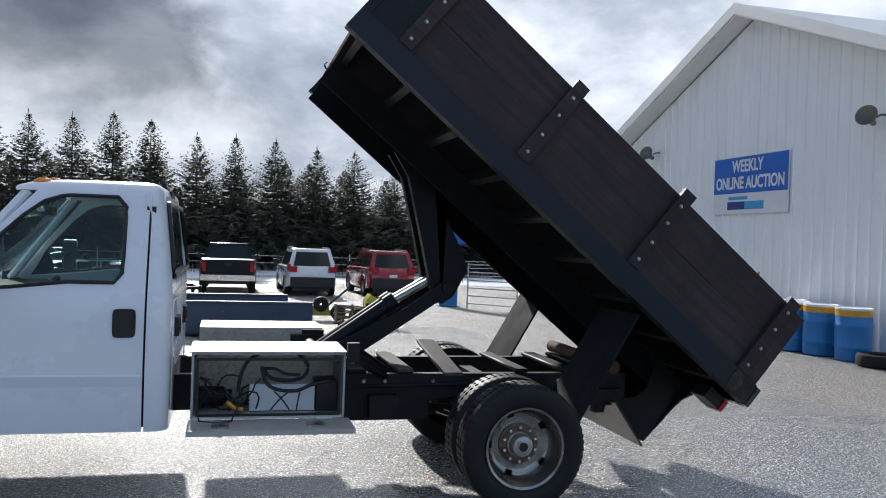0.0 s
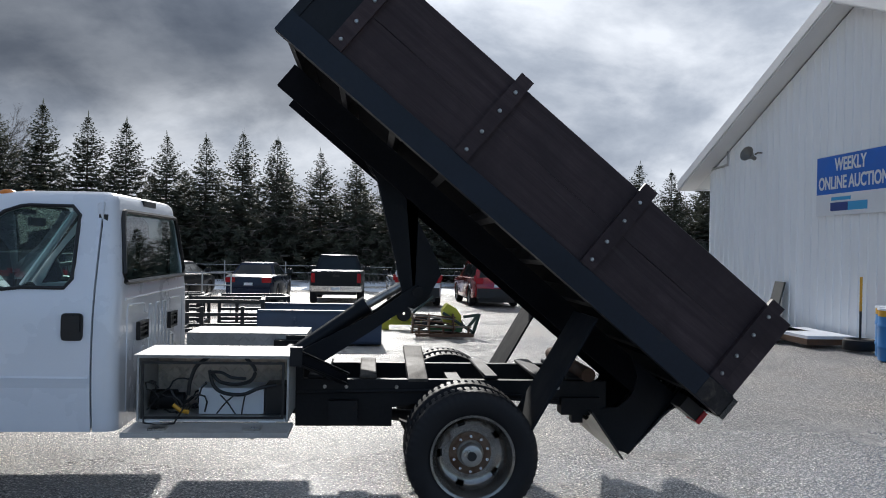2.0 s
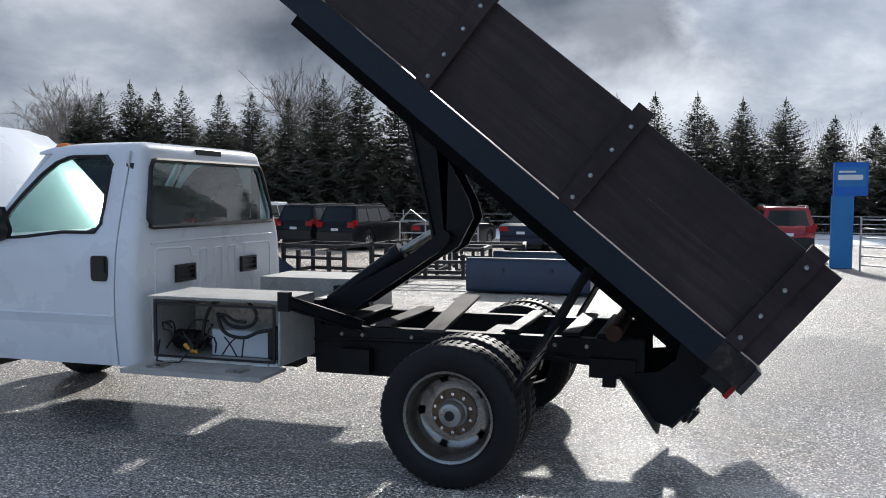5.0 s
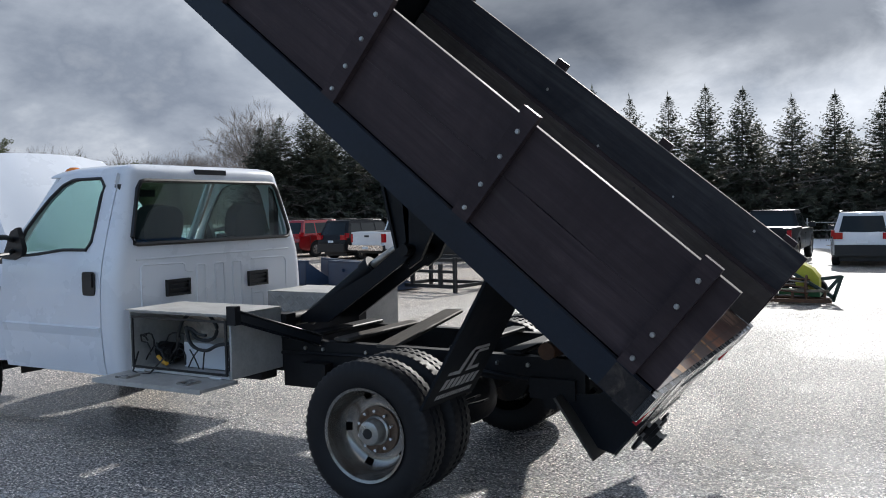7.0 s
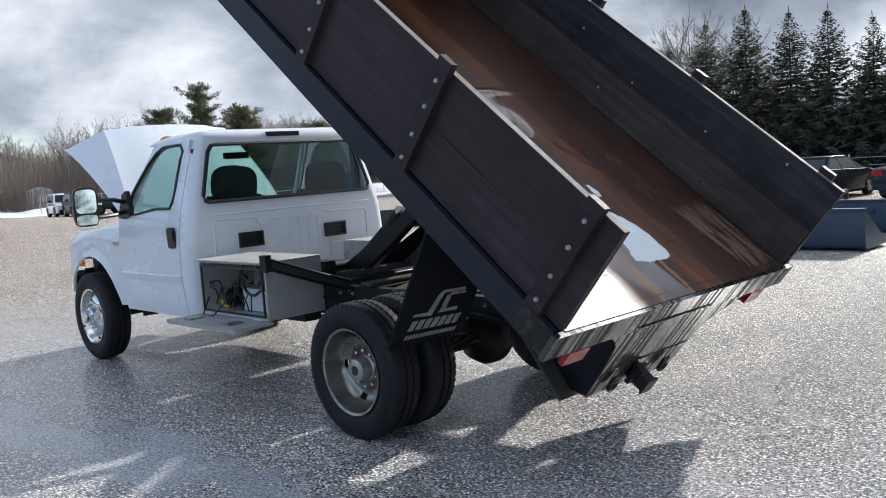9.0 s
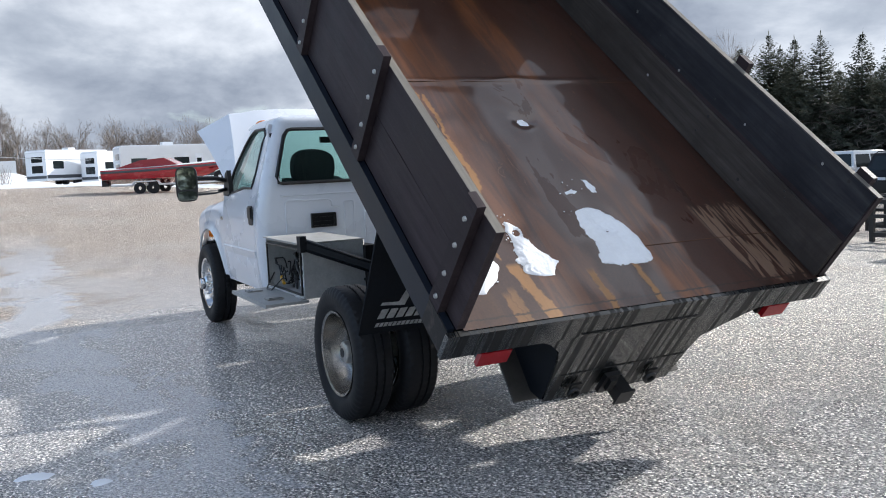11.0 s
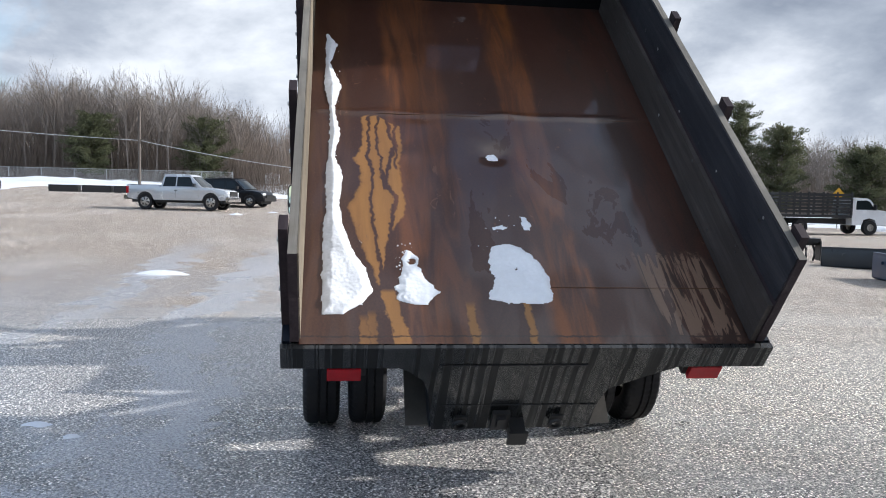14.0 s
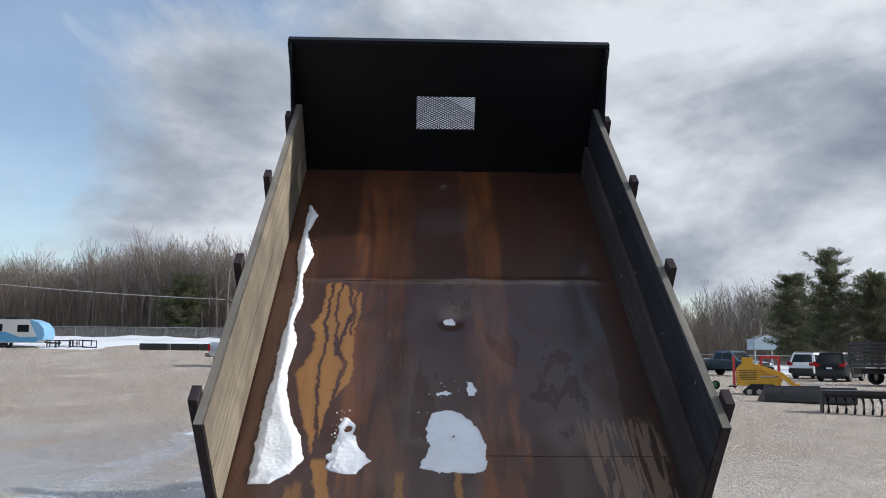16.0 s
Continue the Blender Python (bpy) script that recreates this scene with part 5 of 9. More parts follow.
                    out.append(tuple(0.5 * (2 * b1 + (c1 - a1) * f + (2 * a1 - 5 * b1 + 4 * c1 - d1) * f * f + (3 * b1 - a1 - 3 * c1 + d1) * f ** 3) for a1, b1, c1, d1 in zip(p0, p1, p2, p3)))
            out.append(pts[-1])
            part("hose", tube(bm_new(), [(px, y0 + dy + 0.02 * math.sin(9 * px), pz) for px, pz in out], r, 8), BLACK_CABLE, tb)
        hose(0.012, 0.15, (0.09, 0.74), (0.10, 0.83), (0.14, 0.93), (0.22, 0.99))
        hose(0.012, 0.13, (0.46, 0.99), (0.52, 0.92), (0.50, 0.85), (0.42, 0.82), (0.30, 0.83), (0.24, 0.89))
        hose(0.012, 0.10, (0.23, 0.91), (0.26, 0.81), (0.33, 0.765), (0.45, 0.76), (0.55, 0.80), (0.66, 0.82))
        hose(0.010, 0.08, (0.24, 0.90), (0.31, 0.90), (0.38, 0.87), (0.47, 0.865))
        for xa, xb in ((0.29, 0.40), (0.41, 0.31), (0.45, 0.47)):
            hose(0.005, 0.06, (xa, 0.64), ((xa + xb) / 2, 0.71), (xb, 0.76))
        for k in range(12):
            p = Vector((rnd.uniform(-0.16, 0.16), y0 + rnd.uniform(0.06, 0.2), z0 + rnd.uniform(0.06, 0.16)))
            pts = [p]
            d = Vector((rnd.uniform(-1, 1), rnd.uniform(-0.3, 0.3), rnd.uniform(-0.5, 1)))
            for q in range(7):
                d = (d + Vector((rnd.uniform(-0.9, 0.9), rnd.uniform(-0.4, 0.4), rnd.uniform(-0.9, 0.9)))).normalized()
                n2 = pts[-1] + d * 0.045
                n2.x, n2.y, n2.z = max(-0.16, min(0.22, n2.x)), max(y0 + 0.05, min(y1 - 0.06, n2.y)), max(z0 + 0.04, min(z0 + 0.24, n2.z))
                pts.append(n2)
            part("wire", tube(bm_new(), pts, 0.006, 5), BLACK_CABLE, tb)
        bm = tube(bm_new(), [(0.02, y0 + 0.05, z0 + 0.10), (0.07, y0 + 0.05, z0 + 0.06), (0.12, y0 + 0.04, z0 + 0.055)], 0.014, 6)
        part("plug", bm, YELLOW, tb, "yellow plug")
        bm = tube(bm_new(), [(-0.17, y0 + 0.05, z0 + 0.12), (-0.14, y0 - 0.03, z0 + 0.0), (-0.05, y0 - 0.06, z0 - 0.01), (0.05, y0 - 0.05, z0 + 0.0), (0.10, y0 + 0.04, z0 + 0.1)], 0.006, 5)
        part("wire", bm, BLACK_CABLE, tb)
    else:
        bm = bm_new()
        box(bm, x0 + 0.02, x1 - 0.02, y1, y1 + 0.02, z0 + 0.02, z1 - 0.03)
        part("toolbox_door", soften(bm, 0.004, 1), TREAD, tb)
        part("corner_pad", soften(box(bm_new(), x1 - 0.16, x1 + 0.01, y0 - 0.035, y0 - 0.001, z1 - 0.16, z1 - 0.01), 0.015, 2), RUBBER, tb, "black rubber corner pad")
    # black step bracket between the box and the frame
    bm = box(bm_new(), x0 + 0.06, x1 - 0.06, min(YC + s * 0.47, YC + s * 0.62), max(YC + s * 0.47, YC + s * 0.62), 0.53, 0.598)
    part("box_bracket", soften(bm, 0.01, 1), CHASSIS, tb)


both(make_toolbox)
# black channel beam beside the near toolbox
bm = bm_new()
box(bm, -0.02, 0.02, -0.03, 0.03, 0.0, 0.62)
box(bm, -0.035, 0.035, 0.03, 0.042, 0.0, 0.62)
box(bm, -0.035, 0.035, -0.042, -0.03, 0.0, 0.62)
v = Vector((1.10, YC - 0.47, 0.80)) - Vector((0.79, YC - 0.98, 1.02))
bmesh.ops.transform(bm, matrix=Matrix.Translation((0.79, YC - 0.98, 1.02)) @ Matrix((v.cross(Vector((0, 0, 1))).normalized(), v.normalized().cross(v.cross(Vector((0, 0, 1))).normalized()), v.normalized())).transposed().to_4x4(), verts=bm.verts[:])
part("stop_arm", soften(bm, 0.012, 1), BLACK_STEEL, truck)
bm = box(bm_new(), 0.755, 0.83, YC - 1.01, YC - 0.96, 0.96, 1.08)
part("stop_pad", soften(bm, 0.015, 2), RUBBER, truck)

# ---- hoist ----
for yy in (-0.05, 0.09):
    ya = YC + yy
    r = part("hoist_ram", cyl(bm_new(), (0.66, ya, 0.885), (1.20, ya, 1.265), 0.056, 0.056, 18), BLACK_STEEL, truck, "black hydraulic lift cylinder")
    part("ram_collar", cyl(bm_new(), (1.17, ya, 1.245), (1.235, ya, 1.29), 0.068, 0.068, 18), BLACK_STEEL, r)
    part("ram_rod", cyl(bm_new(), (1.22, ya, 1.28), (1.56, ya, 1.48), 0.028, 0.028, 14), STEEL, r, "grey steel ram rod")
for yy in (-0.17, 0.20):
    bm = prism(bm_new(), [(0.55, 0.86), (0.93, 0.885), (1.57, 1.31), (1.65, 1.39), (1.58, 1.45), (1.30, 1.245), (0.70, 0.93)], YC + yy - 0.014, YC + yy + 0.014)
    part("hoist_arm", soften(bm, 0.005, 1), BLACK_STEEL, truck)
for yy in (-0.11, 0.14):
    bm = prism(bm_new(), [(1.18, 2.40), (1.31, 2.19), (1.39, 1.84), (1.49, 1.39), (1.51, 1.29), (1.58, 1.27), (1.67, 1.33), (1.775, 1.53), (1.74, 1.65), (1.56, 1.99), (1.50, 2.16), (1.60, 2.08)], YC + yy - 0.016, YC + yy + 0.016)
    part("lift_plate", soften(bm, 0.004, 1), BLACK_STEEL, truck, "black triangular hoist plate")
    bm = prism(bm_new(), [(1.29, 2.22), (1.325, 2.20), (1.405, 1.84), (1.505, 1.39), (1.49, 1.38), (1.385, 1.83)], YC + yy - 0.04, YC + yy + 0.04)
    part("lift_flange", soften(bm, 0.004, 1), BLACK_STEEL, truck)
part("pivot_pin", cyl(bm_new(), (1.60, YC - 0.23, 1.40), (1.60, YC + 0.26, 1.40), 0.04, 0.04, 14), CHASSIS, truck)
part("pivot_pin", cyl(bm_new(), (0.64, YC - 0.46, 0.90), (0.64, YC + 0.46, 0.90), 0.05, 0.05, 14), CHASSIS, truck)
for s in (-1, 1):
    bm = box(bm_new(), 0.50, 0.80, YC + s * 0.43 - 0.05, YC + s * 0.43 + 0.05, 0.80, 0.97)
    part("pivot_block", soften(bm, 0.015, 1), CHASSIS, truck)

# ---- raised bed ----
BED_A = radians(39.6)
CB, SB = math.cos(BED_A), math.sin(BED_A)
BED = Matrix(((-CB, 0, SB, 3.458), (0, 1, 0, YC), (SB, 0, CB, 0.703), (0, 0, 0, 1)))
LEN, HW, FLOOR = 3.65, 1.215, 0.15


def bpart(name, bm, material, parent, label="", smooth=40):
    """A part drawn in the bed's own axes (along the bed from its tail, across, up from its sill)."""
    bmesh.ops.transform(bm, matrix=BED, verts=bm.verts[:])
    return part(name, bm, material, parent, label, smooth)


bm = box(bm_new(), 0.004, LEN - 0.03, -HW + 0.02, HW - 0.02, FLOOR - 0.05, FLOOR - 0.034)
bed = bpart("dump_bed", bm, UNDERCOAT, truck, "raised steel bed with black plank sides")
def floor_z(x, y):
    """Dish round the drain, a buckled lap across the middle and slight waves elsewhere."""
    dish = -0.016 * math.exp(-((x + 0.25) ** 2 + (y - 0.0) ** 2) / 0.006) - 0.010 * math.exp(-((x + 0.22) ** 2 + y * y) / 0.05)
    lap = (0.005 + 0.008 * max(0.0, noise.noise(Vector((2.0, y * 3.1, 0.0))) + 0.3)) * math.exp(-((x - 0.185 - 0.02 * noise.noise(Vector((7.0, y * 4.0, 0.0)))) / 0.028) ** 2)
    wave = 0.0045 * noise.noise(Vector((x * 1.5, y * 2.1, 4.0))) + 0.0012 * noise.noise(Vector((x * 6.0, y * 7.0, 9.0)))
    return (dish + lap + wave) * min(1.0, (1.825 - abs(x)) / 0.08) * min(1.0, (1.17 - abs(y)) / 0.05)


bm = sheet(bm_new(), [[(-1.825 + 3.65 * i / 190, -1.17 + 2.34 * j / 110, floor_z(-1.825 + 3.65 * i / 190, -1.17 + 2.34 * j / 110)) for j in range(111)] for i in range(191)])
floor_ob = part("bed_floor", bm, RUST, bed, "wet rusty steel floor with orange streaks", 60)
floor_ob.data.transform(Matrix.Translation((AXLE_X, YC, 0)))
floor_ob.matrix_basis = Matrix.Translation((-AXLE_X, -YC, 0)) @ BED @ Matrix.Translation((1.82, 0, FLOOR)) @ Matrix.Identity(4)
for s in (-1, 1):
    bm = box(bm_new(), 0.012, LEN, min(s * HW, s * (HW + 0.035)), max(s * HW, s * (HW + 0.035)), 0.0, 0.155)
    box(bm, 0.0, LEN, min(s * (HW - 0.06), s * (HW - 0.001)), max(s * (HW - 0.06), s * (HW - 0.001)), 0.0, 0.02)
    bpart("side_rail", soften(bm, 0.006, 1), FASCIA, bed, "dark blue-black steel side rail")
    bm = box(bm_new(), 0.004, 0.21, min(s * (HW + 0.0355), s * (HW + 0.039)), max(s * (HW + 0.0355), s * (HW + 0.039)), 0.004, 0.150)
    bpart("rail_end_plate", soften(bm, 0.002, 1), RAIL_END, bed, "brown scuffed end of the side rail")
    # planks: two per side, in lengths
    for k, (w0, w1) in enumerate(((0.1615, 0.452), (0.460, 0.745))):
        for u0, u1 in ((0.0, 3.58),):
            n = 40
            ph = 1.7 * k + 2.3 * s
            low_e = [(u0 + (u1 - u0) * i / n, w0 + (0.004 * max(0.0, math.sin(9.0 * i / n + ph) + 0.4 * math.sin(31.0 * i / n)) - 0.0072 if k else 0.0)) for i in range(n + 1)]
            bm = prism(bm_new(), low_e + [(u1, w1), (u0, w1)], min(s * (HW - 0.045), s * (HW - 0.003)), max(s * (HW - 0.045), s * (HW - 0.003)))
            bpart("plank", soften(bm, 0.003, 1, 60), BOARD, bed, "weathered dark side plank")
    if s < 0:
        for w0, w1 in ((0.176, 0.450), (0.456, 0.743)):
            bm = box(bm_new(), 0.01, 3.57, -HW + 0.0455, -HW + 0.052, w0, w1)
            bpart("plank_lining", bm, BOARD_TAN, bed, "tan inner face of the plank")
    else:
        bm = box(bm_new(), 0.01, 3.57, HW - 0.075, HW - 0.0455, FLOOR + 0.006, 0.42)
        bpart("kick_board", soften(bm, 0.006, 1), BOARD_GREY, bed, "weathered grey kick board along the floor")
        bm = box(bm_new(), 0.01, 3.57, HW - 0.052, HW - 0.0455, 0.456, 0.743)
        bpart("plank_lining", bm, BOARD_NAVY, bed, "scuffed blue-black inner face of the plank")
        rnd = random.Random(27)
        for k in range(26):
            u, w = rnd.uniform(0.15, 3.4), rnd.uniform(0.20, 0.72)
            face = HW - (0.0765 if w < 0.42 else 0.0535)
            if 0.41 < w < 0.46:
                continue
            bpart("nail_hole", cyl(bm_new(), (u, face - 0.0005, w), (u, face + 0.004, w), rnd.uniform(0.006, 0.013), 0.006, 7), GALV if k % 4 == 0 else BLACK_CABLE, bed)
    bm = box(bm_new(), 0.0, 3.58, min(s * (HW - 0.044), s * (HW - 0.004)), max(s * (HW - 0.044), s * (HW - 0.004)), 0.7455, 0.7475)
    bpart("plank_edge", bm, BOARD_CUT, bed, "bare grey top edge of the plank")
    for u, top in ((0.165, 0.785), (1.265, 0.80), (2.30, 0.80), (3.31, 0.785)):
        y0 = s * (HW + 0.0)
        bm = box(bm_new(), u - 0.05, u + 0.05, min(y0, y0 + s * 0.042), max(y0, y0 + s * 0.042), 0.157, top)
        st = bpart("stake", soften(bm, 0.004, 1), BOARD, bed, "dark wooden stake bolted to the planks")
        for w in (0.215, 0.36, 0.53, 0.68):
            bm = cyl(bm_new(), (u, y0 + s * 0.042, w), (u, y0 + s * 0.052, w), 0.014, 0.010, 8)
            bpart("bolt", bm, GALV, st, "shiny carriage bolt")
    # long sill under the bed
    bm = bm_new()
    ys = s * 0.42
    box(bm, 0.12, 3.58, ys - 0.03, ys + 0.03, -0.19, 0.0)
    bpart("long_sill", soften(bm, 0.006, 1), UNDERCOAT, bed)
for k in range(9):
    u = 0.25 + k * 0.41
    bm = box(bm_new(), u - 0.025, u + 0.025, -HW + 0.02, HW - 0.02, 0.0, FLOOR - 0.052)
    bpart("cross_bearer", bm, CHASSIS, bed)
# headboard with a mesh window
W0, W1, Y0, Y1 = 0.53, 0.82, -0.25, 0.22
bm = sheet(bm_new(), [[(3.63, y, w) for y in (-1.22, Y0, Y1, 1.22)] for w in (FLOOR, W0, W1, 1.25)], lambda i, j: i == 1 and j == 1)
head = bpart("headboard", thicken(bm, 0.02, (0, 0, 0.6)), HEAD_BLACK, bed, "black steel headboard")
bm = box(bm_new(), 3.59, 3.65, -1.24, 1.24, 1.251, 1.28)
bpart("headboard_cap", soften(bm, 0.006, 1), BLACK_STEEL, head)
for s in (-1, 1):
    bm = box(bm_new(), 3.59, 3.65, min(s * 1.221, s * 1.245), max(s * 1.221, s * 1.245), 0.0, 1.25)
    bpart("headboard_post", soften(bm, 0.004, 1), BLACK_STEEL, head)
bm = bm_new()
n = 13
for i in range(-n, n + 8):
    for sgn in (1, -1):
        # diagonal strands clipped to the window
        y0, w0 = Y0 + i * 0.036, W0
        pts = []
        for t in (0.0, (W1 - W0)):
            pts.append((y0 + sgn * t * 1.8, W0 + t))
        (ya, wa), (yb, wb) = pts
        def clip(ya, wa, yb, wb):
            out = []
            for lim in (Y0, Y1):
                if (ya - lim) * (yb - lim) < 0:
                    f = (lim - ya) / (yb - ya)
                    out.append((lim, wa + f * (wb - wa)))
            keep = [(p, q) for p, q in ((ya, wa), (yb, wb)) if Y0 - 1e-6 <= p <= Y1 + 1e-6] + out
            return keep[:2] if len(keep) >= 2 else None
        c = clip(ya, wa, yb, wb)
        if c:
            cyl(bm, (3.62, c[0][0], c[0][1]), (3.62, c[1][0], c[1][1]), 0.0035, 0.0035, 4, False)
bpart("mesh_guard", bm, BLACK_STEEL, head, "expanded metal mesh guard")
for s in (-1, 1):
    bm = box(bm_new(), 3.28, 3.62, min(s * (HW + 0.003), s * (HW + 0.018)), max(s * (HW + 0.003), s * (HW + 0.018)), 0.156, 0.76)
    bpart("corner_plate", bm, BLACK_STEEL, head)
    bm = prism(bm_new(), [(3.60, 0.76), (3.60, 1.25), (3.52, 1.25), (3.30, 0.76)], s * (HW - 0.002) - 0.005, s * (HW - 0.002) + 0.005)
    bpart("headboard_gusset", bm, BLACK_STEEL, head)
    for w in (0.25, 0.62):
        pts = [(3.65, s * 1.2, w), (3.675, s * 1.2, w), (3.70, s * 1.2, w + 0.012), (3.708, s * 1.2, w + 0.03), (3.70, s * 1.2, w + 0.046)]
        bpart("tie_hook", tube(bm_new(), pts, 0.007, 6), BLACK_STEEL, head)
# tail sill, apron, hitch
bm = box(bm_new(), -0.03, 0.002, -HW - 0.045, HW + 0.045, -0.005, FLOOR - 0.004)
bpart("tail_sill", soften(bm, 0.006, 1), APRON, bed, "black tail sill streaked with run-off")
bm = prism(bm_new(), [(-0.72, 0.0), (0.84, 0.0), (0.60, -0.12), (0.46, -0.20), (0.432, -0.30), (0.40, -0.545), (-0.465, -0.55), (-0.515, -0.205), (-0.545, -0.12), (-0.62, -0.05)], -0.018, -0.004, "x")
apron = bpart("apron", bm, APRON, bed, "black rear apron streaked with run-off")
for s, ys in ((-1, -0.47), (1, 0.42)):
    bm = prism(bm_new(), [(-0.004, 0.0), (-0.004, -0.545), (0.09, -0.585), (0.405, -0.495), (0.36, -0.43), (0.27, -0.34), (0.24, -0.22), (0.30, -0.08), (0.42, 0.0)], ys - 0.008, ys + 0.008)
    bpart("apron_gusset", bm, BLACK_STEEL, apron)
bm = prism(bm_new(), [(0.045, -0.607), (0.43, -0.500), (0.426, -0.486), (0.041, -0.593)], -0.60, 0.57)
bpart("hitch_plate", soften(bm, 0.003, 1), RUSTY_PLATE, apron, "flat grey-brown step plate")
bm = box(bm_new(), -0.036, -0.0305, -0.47, 0.30, 0.014, 0.019)
bpart("weld_seam", bm, TRIM, apron)
bm = box(bm_new(), -0.023, -0.0185, -0.44, 0.42, -0.335, -0.331)
bpart("weld_seam", bm, TRIM, apron)
bm = soften(box(bm_new(), -0.062, -0.035, -0.15, -0.055, -0.50, -0.36), 0.008, 1)
box(bm, -0.085, -0.062, -0.125, -0.08, -0.46, -0.38)
bpart("plug_socket", bm, TRIM, apron, "black trailer plug socket")
bm = soften(box(bm_new(), -0.115, -0.01, -0.05, 0.035, -0.535, -0.45), 0.012, 2)
bpart("pintle_hitch", bm, TRIM, apron, "black square hitch receiver")
bpart("receiver_collar", soften(box(bm_new(), -0.131, -0.116, -0.06, 0.045, -0.545, -0.44), 0.01, 2), TRIM, apron)
for yy in (-0.32, 0.21):
    bm = lathe(bm_new(), [(0.032 + 0.011 * math.cos(t), 0.014 * math.sin(t)) for t in [i * math.pi / 4 for i in range(9)]], (0, 0, 0), 16)
    bmesh.ops.transform(bm, matrix=pose(-0.052, yy, -0.465, 0, 0, 90), verts=bm.verts[:])
    box(bm, -0.05, -0.035, yy - 0.035, yy + 0.035, -0.44, -0.40)
    bpart("chain_ring", bm, TRIM, apron)
for s in (-1, 1):
    bm = box(bm_new(), 0.0, 0.14, s * 0.93 - 0.09, s * 0.93 + 0.09, -0.10, -0.008)
    bpart("tail_lamp_box", soften(bm, 0.01, 1), TRIM, bed, "black lamp housing")
    bm = box(bm_new(), -0.03, -0.001, s * 0.95 - 0.085, s * 0.95 + 0.085, -0.105, -0.014)
    bpart("tail_lamp", soften(bm, 0.022, 3), LENS_RED, bed, "red tail lamp under the bed")
# mud flaps: stiff black plates with pale printed marks
for s in (-1, 1):
    y_out, y_in = YC + s * 1.17, YC + s * 0.57
    y0, y1 = min(y_out, y_in), max(y_out, y_in)
    p_top, p_bot = Vector((2.685, 0, 1.30)), Vector((2.28, 0, 0.595))
    d = (p_bot - p_top).normalized()
    nrm = Vector((-d.z, 0, d.x)) * -1
    bm = bm_new()
    quad = [p_top + nrm * 0.008, p_bot + nrm * 0.008, p_bot - nrm * 0.008, p_top - nrm * 0.008]
    prism(bm, [(p.x, p.z) for p in quad], y0, y1)
    fl = part("mud_flap", bm, FLAP, truck, "stiff black mud flap with pale printed marks")

    def flap_mark(corners):
        """A printed patch on the flap: corners of (y, way down from the top edge)."""
        f = nrm if nrm.x > 0 else -nrm
        bm = bm_new()
        fc = bm.faces.new([bm.verts.new(p_top + d * (t + 0.03) + f * 0.0115 + Vector((0, y, 0))) for y, t in corners])
        bmesh.ops.solidify(bm, geom=[fc], thickness=0.002)
        part("printed_mark", bm, FLAP_PRINT, fl)
    if s < 0:
        # a mark of two bent strokes above two lines of slanted print
        for q in (((5.293, 0.573), (5.302, 0.553), (5.446, 0.561), (5.447, 0.589)), ((5.447, 0.589), (5.405, 0.562), (5.456, 0.437), (5.501, 0.431)), ((5.456, 0.437), (5.485, 0.417), (5.662, 0.424), (5.680, 0.446)),
                  ((5.502, 0.581), (5.525, 0.465), (5.565, 0.462), (5.552, 0.575)), ((5.525, 0.465), (5.560, 0.444), (5.676, 0.452), (5.690, 0.470)), ((5.499, 0.580), (5.506, 0.557), (5.654, 0.560), (5.654, 0.586))):
            flap_mark(q)
        for n, y_start, step, t0, tall, lean in ((7, 5.285, 0.060, 0.604, 0.068, 0.022), (15, 5.278, 0.0285, 0.702, 0.030, 0.010)):
            for k in range(n):
                ya, tk = y_start + k * step, t0 + 0.018 * k / n
                flap_mark(((ya, tk + tall), (ya + lean, tk), (ya + lean + 0.78 * step, tk), (ya + 0.78 * step, tk + tall)))

# ---- snow left on the bed floor ----
def snow_strip(rows, h, seed, rag=0.012, holes=()):
    """Old snow on the sloping floor: rows of (u, one edge, other edge) in the bed's axes; a domed heap with a ragged, eaten edge."""
    step = 0.0065
    us = np.array([r[0] for r in rows])
    u0, u1 = us[0] - 0.01, us[-1] + 0.01
    y0, y1 = min(r[1] for r in rows) - 0.012, max(r[2] for r in rows) + 0.012
    nu, ny = int((u1 - u0) / step) + 1, int((y1 - y0) / step) + 1
    val, grid = [], []
    for i in range(nu + 1):
        u = u0 + i * step
        lo, hi = np.interp(u, us, [r[1] for r in rows]), np.interp(u, us, [r[2] for r in rows])
        vr, gr = [], []
        for j in range(ny + 1):
            y = y0 + j * step
            d = min(y - lo, hi - y, (u - us[0]) * 0.8 + 0.006, (us[-1] - u) * 0.8 + 0.006)
            for hu, hy, r in holes:
                d = min(d, math.hypot(u - hu, y - hy) - r)
            d += rag * noise.noise(Vector((u * 22, y * 22, seed))) + 0.25 * rag * noise.noise(Vector((u * 60, y * 60, seed + 5)))
            lift = h * min(1.0, max(0.0, d) / 0.05) ** 0.8 * (0.85 + 0.35 * noise.noise(Vector((u * 9, y * 9, seed)))) + 0.0025 * noise.noise(Vector((u * 60, y * 60, seed))) * (d > 0.01)
            vr.append(d)
            gr.append((u, y, FLOOR + floor_z(u - 1.82, y) + (0.001 + lift if d > 0 else -0.003)))
        val.append(vr)
        grid.append(gr)
    bm = sheet(bm_new(), grid, lambda i, j: max(val[i][j], val[i + 1][j], val[i][j + 1], val[i + 1][j + 1]) <= 0)
    bmesh.ops.delete(bm, geom=[v for v in bm.verts if not v.link_faces], context="VERTS")
    bmesh.ops.transform(bm, matrix=BED, verts=bm.verts[:])
    return bm


